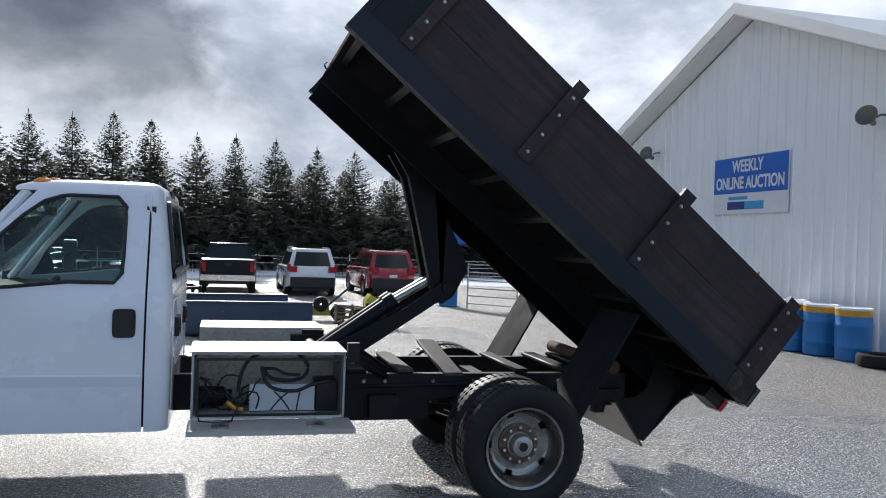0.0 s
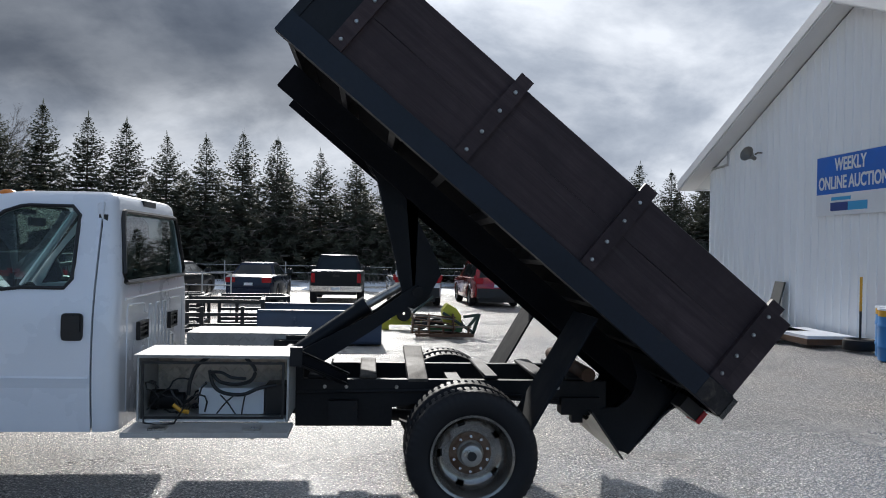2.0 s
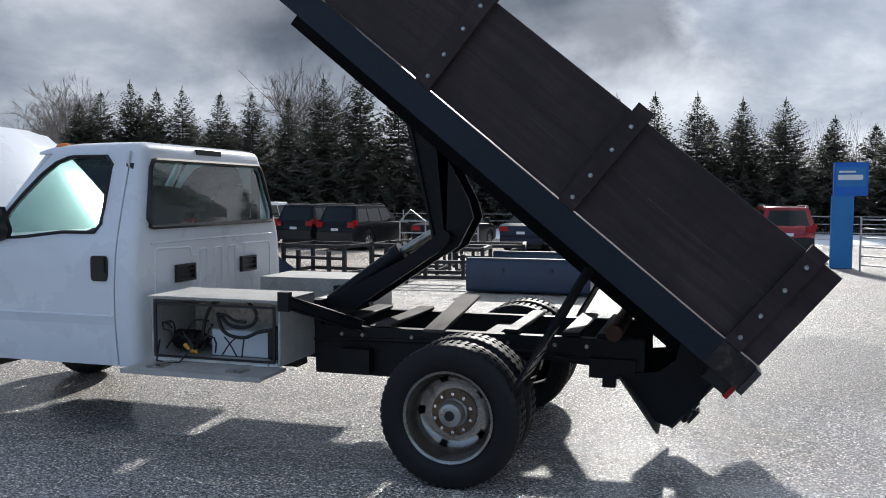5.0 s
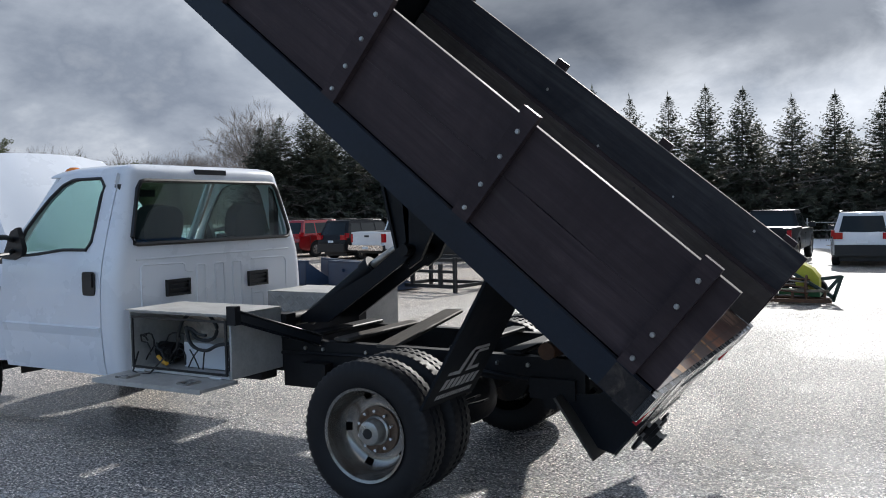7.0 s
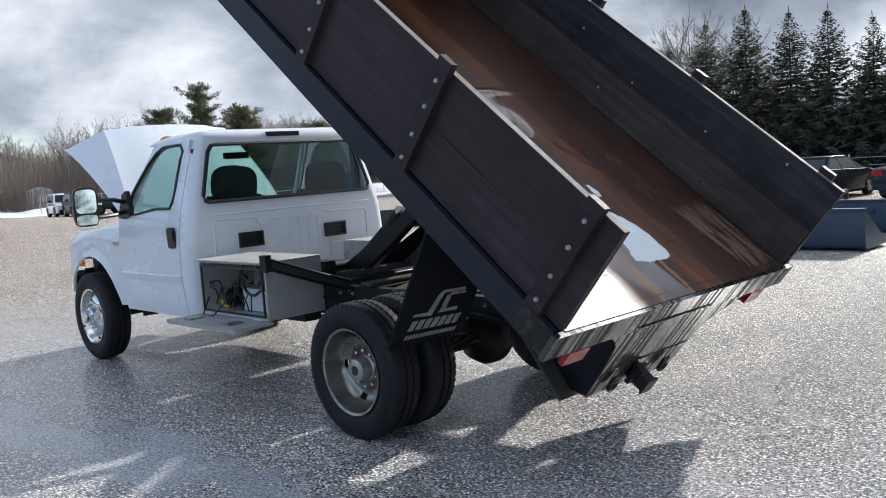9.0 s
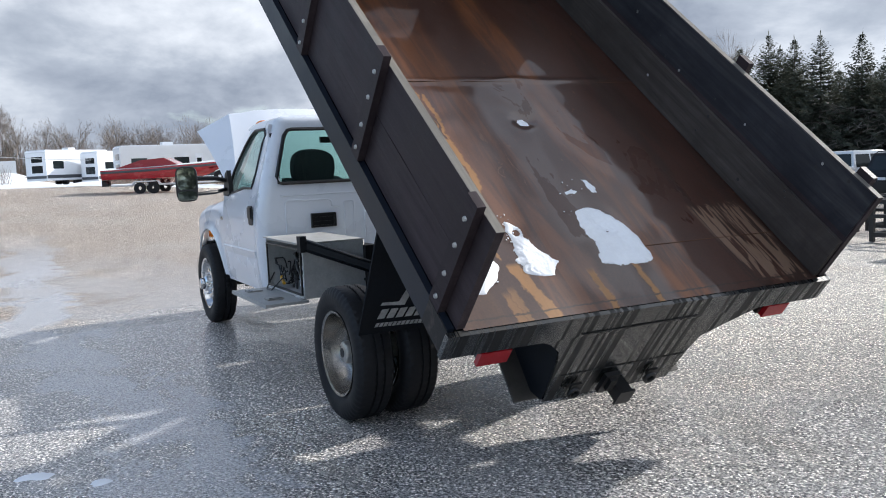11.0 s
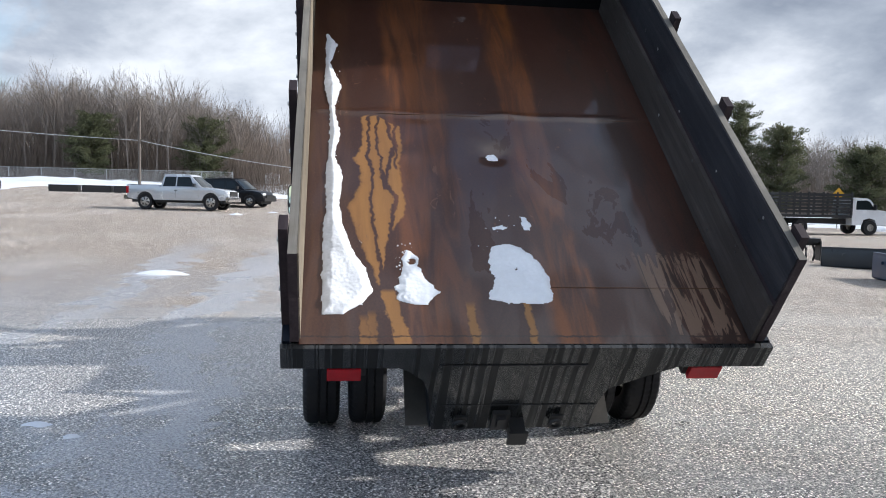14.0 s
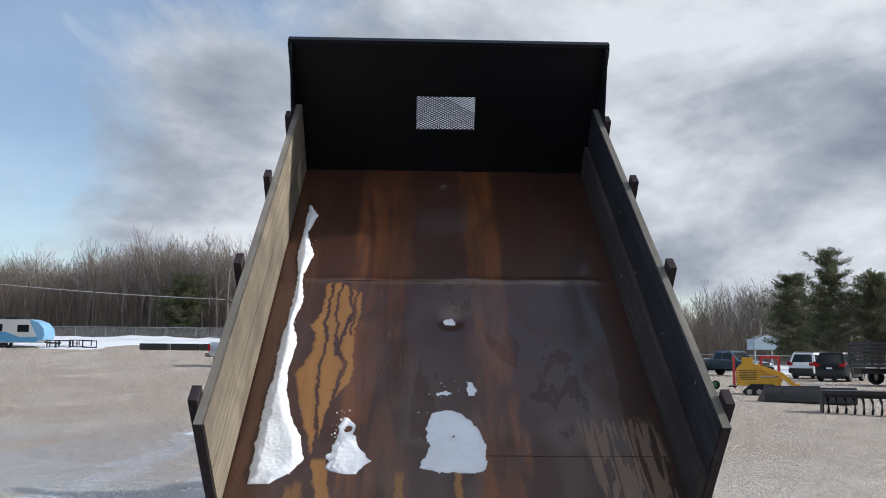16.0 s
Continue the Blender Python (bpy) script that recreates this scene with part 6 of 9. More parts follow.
for rows2, h, sd, rag, holes, lab in (([(0.20, -1.06, -0.95), (0.28, -1.068, -0.85), (0.36, -1.068, -0.805), (0.52, -1.067, -0.84), (0.68, -1.067, -0.91), (0.88, -1.063, -0.96), (1.04, -1.05, -0.98), (1.12, -1.055, -0.966), (1.36, -1.06, -0.96), (1.5, -1.045, -1.008), (1.76, -1.04, -0.975), (2.02, -1.04, -1.01), (2.3, -1.08, -0.966), (2.59, -1.072, -1.04), (2.85, -1.075, -0.992), (2.99, -1.07, -1.06)], 0.026, 3, 0.010, (), "long wedge of melting snow along the bed side"),
                         ([(0.265, -0.62, -0.53), (0.30, -0.68, -0.50), (0.35, -0.686, -0.455), (0.46, -0.665, -0.52), (0.54, -0.635, -0.555), (0.60, -0.645, -0.548), (0.656, -0.61, -0.58)], 0.013, 5, 0.022, ((0.585, -0.592, 0.024),), "small lump of melting snow on the bed floor"),
                         ([(0.275, -0.10, 0.12), (0.30, -0.19, 0.15), (0.37, -0.18, 0.163), (0.46, -0.14, 0.16), (0.58, -0.165, 0.12), (0.64, -0.15, 0.09), (0.70, -0.135, 0.03), (0.725, -0.08, -0.02)], 0.016, 6, 0.018, ((0.53, -0.015, 0.012),), "broad patch of melting snow on the bed floor"),
                         ([(0.857, 0.08, 0.11), (0.90, 0.072, 0.13), (0.957, 0.077, 0.11)], 0.012, 7, 0.008, (), "tiny lump of snow on the bed floor"),
                         ([(1.535, -0.045, 0.02), (1.56, -0.06, 0.025), (1.59, -0.04, 0.01)], 0.014, 13, 0.006, (), "tiny lump of snow on the bed floor"),
                         ([(0.855, -0.11, -0.04), (0.87, -0.105, -0.015), (0.885, -0.07, -0.04)], 0.007, 11, 0.010, (), "tiny lump of snow on the bed floor")):
    single("snow_patch", snow_strip(rows2, h, sd, rag, holes), SNOW, lab, "snow", "snow on the bed floor", "", 60)
rnd = random.Random(15)
bm = bm_new()
for u0, u1, y0, y1, n in ((0.25, 0.8, -0.90, -0.85, 8), (0.8, 2.9, -1.02, -0.97, 14), (0.40, 0.72, -0.68, -0.54, 44), (0.5, 0.72, -0.24, 0.10, 12), (0.82, 0.97, -0.18, 0.10, 8)):
    for k in range(n):
        q = rnd.uniform(0.0015, 0.0045)
        bmesh.ops.create_icosphere(bm, subdivisions=1, radius=q, matrix=BED @ Matrix.Translation((rnd.uniform(u0, u1), rnd.uniform(y0, y1), FLOOR + 0.004)) @ Matrix.Diagonal((rnd.uniform(0.8, 1.8), rnd.uniform(0.8, 1.6), 0.6, 1)))
tagged(single("snow_crumbs", bm, SNOW, "crumbs of melting snow scattered on the bed floor", "snow"), "crumbs of melting snow scattered on the bed floor", "snow", "", "stuff")
for u0, y0, y1 in ((1.985, -1.15, 1.15), (0.39, 0.15, 1.15)):
    bm = box(bm_new(), u0 - 0.0012, u0 + 0.0012, y0, y1, FLOOR + 0.0005, FLOOR + 0.0040)
    bpart("floor_seam", bm, RUSTY_IRON, bed, "lapped sheet seam")

# ---- sign, lamps and things along the building ----
sign = thing("auction_sign", "blue and white auction sign screwed to the siding", "sign", (WALL_X - 0.04, 15.82, 3.16))
SX = WALL_X - 0.028
part("sign_board", box(bm_new(), SX - 0.02, SX, 14.50, 17.14, 2.55, 3.78), SIGN_WHITE, sign)
part("blue_panel", box(bm_new(), SX - 0.024, SX - 0.0205, 14.515, 17.125, 2.99, 3.765), SIGN_BLUE, sign)


def lettering(text, size, y, z, material, parent, name="lettering", thick=0.0):
    cu = bpy.data.curves.new(name, "FONT")
    cu.body, cu.size, cu.align_x, cu.align_y, cu.extrude, cu.offset = text, size, "CENTER", "CENTER", 0.003, thick
    tmp = bpy.data.objects.new("tmp", cu)
    scene.collection.objects.link(tmp)
    me = bpy.data.meshes.new_from_object(tmp.evaluated_get(bpy.context.evaluated_depsgraph_get()))
    bpy.data.objects.remove(tmp)
    me.transform(Matrix.Diagonal((0.80, 1, 1, 1)))
    me.transform(Matrix(((0, 0, -1, SX - 0.03), (-1, 0, 0, y), (0, 1, 0, z), (0, 0, 0, 1))))
    me.transform(Matrix.Translation(-parent.location))
    me.materials.clear()
    me.materials.append(material)
    ob = new(name, me)
    ob.parent = parent
    return ob


lettering("WEEKLY", 0.36, 15.88, 3.56, SIGN_WHITE, sign, "lettering", 0.009)
lettering("ONLINE AUCTION", 0.36, 15.82, 3.20, SIGN_WHITE, sign, "lettering", 0.009)
for y0, y1, z0, z1, m2 in ((15.85, 16.55, 2.85, 2.92, SIGN_CYAN), (15.95, 16.58, 2.64, 2.81, SIGN_NAVY), (15.28, 15.94, 2.64, 2.81, SIGN_CYAN)):
    part("logo_bar", box(bm_new(), SX - 0.026, SX - 0.0205, y0, y1, z0, z1), m2, sign)
HORN = mat("grey_horn_metal", (0.20, 0.19, 0.17), 0.5, 0.4, 0.3, 8, 60)
for y, z in ((19.9, 4.13), (12.15, 4.06)):
    hn = thing("horn_speaker", "grey horn loudspeaker bracketed to the siding", "loudspeaker", (WALL_X, y, z), "horn speakers")
    bm = lathe(bm_new(), [(0.05, 0.20), (0.055, 0.10), (0.09, 0.02), (0.17, -0.12), (0.185, -0.13), (0.16, -0.115), (0.06, 0.0), (0.0, 0.02)], (0, 0, 0), 20)
    bmesh.ops.transform(bm, matrix=Matrix.Translation((WALL_X - 0.26, y, z)) @ Euler((radians(-18), 0, radians(-62))).to_matrix().to_4x4(), verts=bm.verts[:])
    part("horn", bm, HORN, hn)
    bm = tube(bm_new(), [(WALL_X, y - 0.1, z + 0.06), (WALL_X - 0.1, y - 0.1, z + 0.06), (WALL_X - 0.16, y - 0.05, z + 0.02)], 0.02, 6)
    part("bracket", bm, HORN, hn)
cb = tube(bm_new(), [(WALL_X - 0.02, 22.9, 4.05), (WALL_X - 0.02, 22.0, 4.07), (WALL_X - 0.02, 21.75, 4.1)], 0.03, 6)
tube(cb, [(WALL_X - 0.02, 21.75, 4.05), (WALL_X - 0.02, 21.75, 4.75)], 0.025, 6)
single("wall_conduit", cb, GALV, "grey conduit stub on the siding under the eave", "conduit")


def make_drum(x, y):
    d = thing("plastic_drum", "blue plastic drum with a yellow top band", "drum", (x, y, 0), "blue drums by the wall")
    def turn(prof):
        bm = lathe(bm_new(), prof, (0, 0, 0), 28)
        bmesh.ops.transform(bm, matrix=pose(x, y, 0, 90, 0, 0), verts=bm.verts[:])
        return bm
    body = [(0.0, 0.0), (0.26, 0.0), (0.28, 0.02), (0.285, 0.2), (0.295, 0.22), (0.295, 0.25), (0.287, 0.27), (0.287, 0.55), (0.297, 0.57), (0.297, 0.60), (0.287, 0.62), (0.285, 0.74)]
    part("drum_body", turn(body), DRUM_BLUE, d)
    part("yellow_band", turn([(0.286, 0.74), (0.287, 0.84)]), YELLOW, d, "yellow band round the top")
    part("drum_lid", turn([(0.287, 0.84), (0.297, 0.845), (0.297, 0.875), (0.27, 0.88), (0.262, 0.87), (0.0, 0.868)]), SNOW, d, "snow-dusted lid")
    return d


for x, y in ((9.95, 13.30), (10.02, 12.68), (10.08, 11.95), (10.25, 13.85)):
    make_drum(x, y)


def flat_tyre(x, y, r=0.33, snow=True):
    bm = bm_new()
    prof = [(r * 0.6, 0.03), (r * 0.8, 0.0), (r * 0.97, 0.02), (r, 0.06), (r, 0.15), (r * 0.97, 0.19), (r * 0.8, 0.21), (r * 0.6, 0.18)]
    lathe(bm, prof, (0, 0, 0), 40)
    bmesh.ops.transform(bm, matrix=pose(x, y, 0, 90, 0, 0), verts=bm.verts[:])
    return bm


single("old_tyre", flat_tyre(10.0, 11.25, 0.35), RUBBER, "old black tyre lying on the asphalt", "tyre", "old tyres")
pm = thing("marker_post", "yellow and black marker post in a tyre base", "post", (10.25, 14.85, 0))
part("tyre_base", flat_tyre(10.25, 14.85, 0.3), RUBBER, pm)
part("post", cyl(bm_new(), (10.25, 14.85, 0.02), (10.25, 14.85, 0.72), 0.022, 0.022, 8), TRIM, pm)
part("post_top", cyl(bm_new(), (10.25, 14.85, 0.72), (10.25, 14.85, 1.35), 0.024, 0.024, 8), YELLOW, pm, "yellow upper half")
for x, y, l, w in ((10.0, 16.3, 0.95, 0.5), (9.7, 17.6, 1.2, 0.45)):
    bm = box(bm_new(), x - w, x + w, y - l, y + l, 0.03, 0.14)
    soften(bm, 0.03, 2)
    single("pallet", bm, RUSTY_IRON, "low dark pallet against the wall", "pallet", "pallets")
    bm = box(bm_new(), x - w + 0.02, x + w - 0.02, y - l + 0.02, y + l - 0.02, 0.142, 0.20)
    soften(bm, 0.05, 3)
    single("snow_drift", bm, SNOW, "wet snow lying on a pallet", "snow", "snow caps")
bm = box(bm_new(), -0.02, 0.02, -0.22, 0.22, 0, 1.15)
bmesh.ops.transform(bm, matrix=pose(10.25, 18.5, 0.0, 0, 14, 0), verts=bm.verts[:])
single("leaning_board", bm, mat("dark_panel", (0.05, 0.055, 0.055), 0.6, 0.0, 0.3, 4, 40), "dark panel leaning against the siding", "board")
rnd = random.Random(12)


def ground_snow(x, y, lx, ly, h, seed):
    r2 = random.Random(seed)
    bm = bm_new()
    n, rings = 26, 5
    ph = [r2.uniform(0, 6.28) for _ in range(6)]
    c = bm.verts.new((x, y, ground_z(x, y) + h))
    rows = []
    for r in range(1, rings + 1):
        f = r / rings
        row = []
        for i in range(n):
            a = 2 * math.pi * i / n
            k = 1 + sum(0.2 / (q + 1) * math.sin((q + 2) * a + ph[q]) for q in range(6))
            px, py = x + math.cos(a) * k * f * lx, y + math.sin(a) * k * f * ly
            row.append(bm.verts.new((px, py, ground_z(px, py) + (h * (1 - f ** 1.6) * r2.uniform(0.7, 1.2) if r < rings else -0.005))))
        rows.append(row)
    for i in range(n):
        bm.faces.new((c, rows[0][i], rows[0][(i + 1) % n]))
        for r in range(rings - 1):
            bm.faces.new((rows[r][i], rows[r + 1][i], rows[r + 1][(i + 1) % n], rows[r][(i + 1) % n]))
    return bm


for x, y, lx, ly, h, sd in ((-8.9, 2.2, 0.30, 0.58, 0.07, 1), (1.9, 3.45, 0.07, 0.10, 0.018, 2), (2.2, 3.75, 0.045, 0.07, 0.015, 3), (-36.5, 0.6, 0.25, 0.4, 0.08, 4), (-40.0, 2.2, 0.2, 0.25, 0.07, 6)):
    single("snow_lump", ground_snow(x, y, lx, ly, h, sd), SNOW, "melting lump of snow on the asphalt", "snow", "snow lumps on the lot", "", 60)

# ---- parked vehicles ----
CAR_GLASS = mat("dark_car_glass", (0.014, 0.019, 0.021), 0.08, 0.0, 0.2, 2, 30, 0, 0, 0.0, None, None, 0.32)
PAINTS = {}


def paint(name, col, metal=0.2, rough=0.25, coat=0.7, spec=0.5):
    if name not in PAINTS:
        PAINTS[name] = mat(name + "_car_paint", col, rough, metal, 0.12, 1.5, 90, 0, 0, coat, None, None, spec)
    return PAINTS[name]


def face_panel(bm, quad, m, off):
    """A pane on a leaning face: quad corners (low-left, low-right, up-right, up-left), margins m, lifted by off."""
    a, b, c, d = [Vector(p) for p in quad]
    def at(u, v):
        return a.lerp(b, u).lerp(d.lerp(c, u), v)
    n = (b - a).cross(d - a).normalized() * off
    ps = [at(m[0], m[2]), at(1 - m[1], m[2]), at(1 - m[1], 1 - m[3]), at(m[0], 1 - m[3])]
    f = bm.faces.new([bm.verts.new(p + n) for p in ps])
    f2 = bm.faces.new([bm.verts.new(p - n * 0.5) for p in ps][::-1])
    va, vb = list(f.verts), list(f2.verts)[::-1]
    for i in range(4):
        bm.faces.new((va[i], vb[i], vb[(i + 1) % 4], va[(i + 1) % 4]))
    return bm


# body outlines seen from the side, tail at -y: the upper line from tail to nose (y, z), glasshouse (belt tail, belt nose, roof tail, roof nose, belt z, roof z, roof half width), half width, sill z, axles, wheel radius
SHAPES = {
    "suv": ([(-2.30, 0.50), (-2.32, 0.72), (-2.26, 0.98), (-2.18, 1.08), (-0.5, 1.06), (0.95, 1.02), (1.65, 0.98), (2.08, 0.88), (2.25, 0.72), (2.27, 0.48)],
            (-2.17, 1.05, -1.88, 0.22, 1.05, 1.70, 0.68), 0.93, 0.30, (-1.33, 1.36), 0.36, (-1.25, -0.35)),
    "sedan": ([(-2.42, 0.48), (-2.44, 0.68), (-2.38, 0.95), (-2.2, 1.01), (-1.5, 1.03), (-0.2, 0.99), (1.15, 0.95), (1.85, 0.88), (2.25, 0.77), (2.40, 0.62), (2.41, 0.42)],
              (-1.62, 1.22, -0.90, 0.30, 1.0, 1.46, 0.60), 0.91, 0.26, (-1.38, 1.42), 0.33, (-0.45,)),
    "pickup": ([(-2.90, 0.66), (-2.92, 1.24), (-1.02, 1.24), (-0.96, 1.17), (0.6, 1.16), (1.42, 1.15), (2.30, 1.10), (2.76, 1.02), (2.90, 0.86), (2.92, 0.58)],
               (-0.94, 1.50, -0.78, 0.70, 1.15, 1.80, 0.71), 0.99, 0.50, (-1.80, 1.95), 0.425, (-0.05,)),
}


def make_car(name, label, cat, body_mat, kind, group="parked vehicles"):
    """A car at the origin, nose towards +y: slab-sided body with cut wheel arches, tapered glasshouse, lamps, bumpers and wheels."""
    c = thing(name, label, cat, (0, 0, 0), group)
    top, (g0, g1, r0, r1, zb, zr, wr), W, sill, axl, R, posts = SHAPES[kind]
    y0, y1 = top[0][0], top[-1][0]

    def bulge(bm):
        """Barrel flanks, plan taper at both ends."""
        for v in bm.verts:
            k = 1 - 0.10 * abs((v.co.z - 0.85 * zb) / zb) ** 2 * (1.0 if v.co.z > 0.85 * zb else 0.5)
            e = max(0.0, abs(v.co.y - 0.02) - 0.74 * y1) / (0.28 * y1)
            v.co.x *= k * (1 - 0.13 * min(1.2, e) ** 2)
        return bm

    def arch(cy):
        return [(cy + (R + 0.06) * math.cos(t), R + (R + 0.06) * math.sin(t)) for t in [math.pi * i / 10 for i in range(11)] if R + (R + 0.06) * math.sin(t) > sill + 0.01]
    low = [(y1 - 0.08, sill + 0.05)] + [(axl[1] + R + 0.07, sill)] + arch(axl[1]) + [(axl[1] - R - 0.07, sill), (axl[0] + R + 0.07, sill)] + arch(axl[0]) + [(axl[0] - R - 0.07, sill), (y0 + 0.1, sill + 0.08)]
    bm = bm_new()
    ring = [(p[0], p[1]) for p in top] + low
    vs = {}
    for x in (-W, -W * 0.5, W * 0.5, W):
        vs[x] = [bm.verts.new((x, p[0], p[1] + (0.02 if abs(x) < W and p in top else 0.0))) for p in ring]
    keys = list(vs)
    for a, b in zip(keys, keys[1:]):
        for i in range(len(ring)):
            bm.faces.new((vs[a][i], vs[b][i], vs[b][(i + 1) % len(ring)], vs[a][(i + 1) % len(ring)]))
    bm.faces.new(vs[keys[0]])
    bm.faces.new(vs[keys[-1]][::-1])
    bmesh.ops.recalc_face_normals(bm, faces=bm.faces[:])
    rim = [e for e in bm.edges if len(e.link_faces) == 2 and e.calc_face_angle(0) > radians(60)]
    bmesh.ops.bevel(bm, geom=rim, offset=0.035, segments=2, profile=0.6, affect="EDGES", clamp_overlap=True)
    body = part("body", bulge(bm), body_mat, c, "", 38)
    # glasshouse
    wb = W * 0.93
    bm = bm_new()
    rings = []
    for z, f in ((zb - 0.06, 0.0), (zr - 0.05, 1.0), (zr - 0.012, 1.04), (zr, 1.12)):
        ya, yb, w = g0 + (r0 - g0) * f, g1 + (r1 - g1) * f, wb + (wr - wb) * f
        ym = (ya + yb) / 2
        rings.append([(-w, ya, z), (-w, ym, z + (0.012 if f > 1 else 0)), (-w, yb, z), (0, yb + 0.05, z), (w, yb, z), (w, ym, z + (0.012 if f > 1 else 0)), (w, ya, z), (0, ya - 0.04, z)])
    rv = [[bm.verts.new(p) for p in r] for r in rings]
    for i in range(3):
        for j in range(8):
            bm.faces.new((rv[i][j], rv[i][(j + 1) % 8], rv[i + 1][(j + 1) % 8], rv[i + 1][j]))
    bm.faces.new(rv[-1])
    part("cab_roof" if kind == "pickup" else "roof", bm, body_mat, c, "", 50)

    def at(side, f, h):
        """A point on a flank of the glasshouse: f from tail to nose, h from belt to roof."""
        y = (g0 + (r0 - g0) * h) * (1 - f) + (g1 + (r1 - g1) * h) * f
        return Vector((side * (wb + (wr - wb) * h), y, zb - 0.06 + (zr - 0.05 - zb + 0.06) * h))
    for s in (-1, 1):
        cuts = [g0 + (0.16 if kind != "pickup" else 0.10)] + list(posts) + [r1 + 0.40 * (g1 - r1)]
        for i, (ya, yb) in enumerate(zip(cuts, cuts[1:])):
            def span(y, h):
                lo, hi = g0 + (r0 - g0) * h, g1 + (r1 - g1) * h
                return (min(max(y, lo + 0.09), hi - 0.10) - lo) / (hi - lo)
            q = [at(s, span(ya + 0.035, 0.16), 0.16), at(s, span(yb - 0.035, 0.16), 0.16), at(s, span(yb - 0.035, 0.88), 0.88), at(s, span(ya + 0.035, 0.88), 0.88)]
            if s < 0:
                q = [q[1], q[0], q[3], q[2]]
            part("side_window", face_panel(bm_new(), q, (0, 0, 0, 0), 0.009), CAR_GLASS, c, "", None)
        # door seams, handles, mirrors
        for yy in ([g0 + 0.45] if kind == "suv" else []) + list(posts) + [g1 - 0.25]:
            part("door_seam", box(bm_new(), s * (W * 0.992) - 0.006, s * (W * 0.992) + 0.006, yy - 0.006, yy + 0.006, sill + 0.16, zb - 0.08), TRIM, body)
        for yy in [p + 0.16 for p in posts]:
            part("door_handle", soften(box(bm_new(), s * W - 0.012, s * W + 0.012, yy - 0.22, yy - 0.04, zb - 0.17, zb - 0.13), 0.008, 1), TRIM, c)
        part("door_mirror", soften(box(bm_new(), s * (W + 0.10) - 0.10, s * (W + 0.10) + 0.10, g1 - 0.50, g1 - 0.38, zb + 0.03, zb + 0.20), 0.04, 2), TRIM, c)
        part("sill_trim", soften(box(bm_new(), s * W * 0.955 - 0.02, s * W * 0.955 + 0.02, axl[0] + R + 0.1, axl[1] - R - 0.1, sill - 0.02, sill + 0.10), 0.015, 1), TRIM, c)
        hh, wl, zt = {"pickup": (0.17, 0.075, 1.0), "suv": (0.10, 0.14, 0.98), "sedan": (0.085, 0.17, 0.86)}[kind]
        xo = s * (W * 0.90 - wl)
        part("tail_lamp", soften(box(bm_new(), xo - wl, xo + wl, y0 - 0.03, y0 + 0.12, zt - hh, zt + hh), 0.03, 2), LENS_RED, c)
        if kind == "suv":
            part("tail_lamp", soften(box(bm_new(), s * 0.84 - 0.05, s * 0.84 + 0.05, y0 + 0.02, y0 + 0.20, zt - 0.02, zt + 0.18), 0.02, 2), LENS_RED, c)
            part("roof_rail", tube(bm_new(), [(s * wr * 0.96, r0 + 0.1, zr - 0.01), (s * wr * 0.96, r0 + 0.2, zr + 0.045), (s * wr * 0.96, r1 - 0.25, zr + 0.045), (s * wr * 0.96, r1 - 0.1, zr - 0.01)], 0.018, 6), TRIM, c)
        part("headlamp", soften(box(bm_new(), s * W * 0.68 - 0.17, s * W * 0.68 + 0.17, y1 - 0.24, y1 - 0.02, zb - 0.34, zb - 0.20), 0.03, 2), SIGN_WHITE, c)
        for yy in axl:
            xw = s * (W - 0.13)
            bm = lathe(bm_new(), [(R * 0.62, -0.1), (R * 0.90, -0.118), (R * 0.98, -0.09), (R, -0.05), (R, 0.05), (R * 0.98, 0.09), (R * 0.90, 0.118), (R * 0.62, 0.1)], (0, 0, 0), 30)
            bmesh.ops.transform(bm, matrix=pose(xw, yy, R, 0, 0, 90), verts=bm.verts[:])
            w = part("wheel", bm, RUBBER, c)
            bm = lathe(bm_new(), [(R * 0.66, 0.105), (R * 0.62, 0.06), (R * 0.52, 0.085), (R * 0.20, 0.10), (0.0, 0.11)], (0, 0, 0), 30, lambda k, i: k == 2 and i % 5 in (0, 1))
            bmesh.ops.transform(bm, matrix=pose(xw, yy, R, 0, 0, -90 * s), verts=bm.verts[:])
            part("wheel_rim", bm, STEEL, w)
            part("brake_disc", cyl(bm_new(), (xw + s * 0.02, yy, R), (xw + s * 0.04, yy, R), R * 0.5, R * 0.5, 16), TRIM, w)
    # screens
    def screen(ya, yb, name):
        q = []
        for h, sx in ((0.14, -1), (0.14, 1), (0.90, 1), (0.90, -1)):
            w = (wb + (wr - wb) * h) * (0.80 if kind == "suv" and ya < 0 else 0.87)
            q.append((sx * w, ya + (yb - ya) * h, zb - 0.06 + (zr - zb + 0.01) * h))
        grid = [[Vector(q[0]).lerp(Vector(q[1]), f) + Vector((0, (1 if ya > 0 else -1) * 0.05 * (1 - (2 * f - 1) ** 2), 0)) for f in (0, 0.25, 0.5, 0.75, 1)], [Vector(q[3]).lerp(Vector(q[2]), f) + Vector((0, (1 if ya > 0 else -1) * 0.05 * (1 - (2 * f - 1) ** 2), 0)) for f in (0, 0.25, 0.5, 0.75, 1)]]
        off = Vector((0, 0.022 if ya > 0 else -0.022, 0.010))
        part(name, thicken(sheet(bm_new(), [[p + off for p in r] for r in grid]), 0.012, (0, (ya + yb) / 2 - (1 if ya > 0 else -1), 0.5)), CAR_GLASS, c, "", 60)
    screen(g0, r0, "rear_window")
    screen(g1, r1, "windscreen")
    zl = sill + 0.06
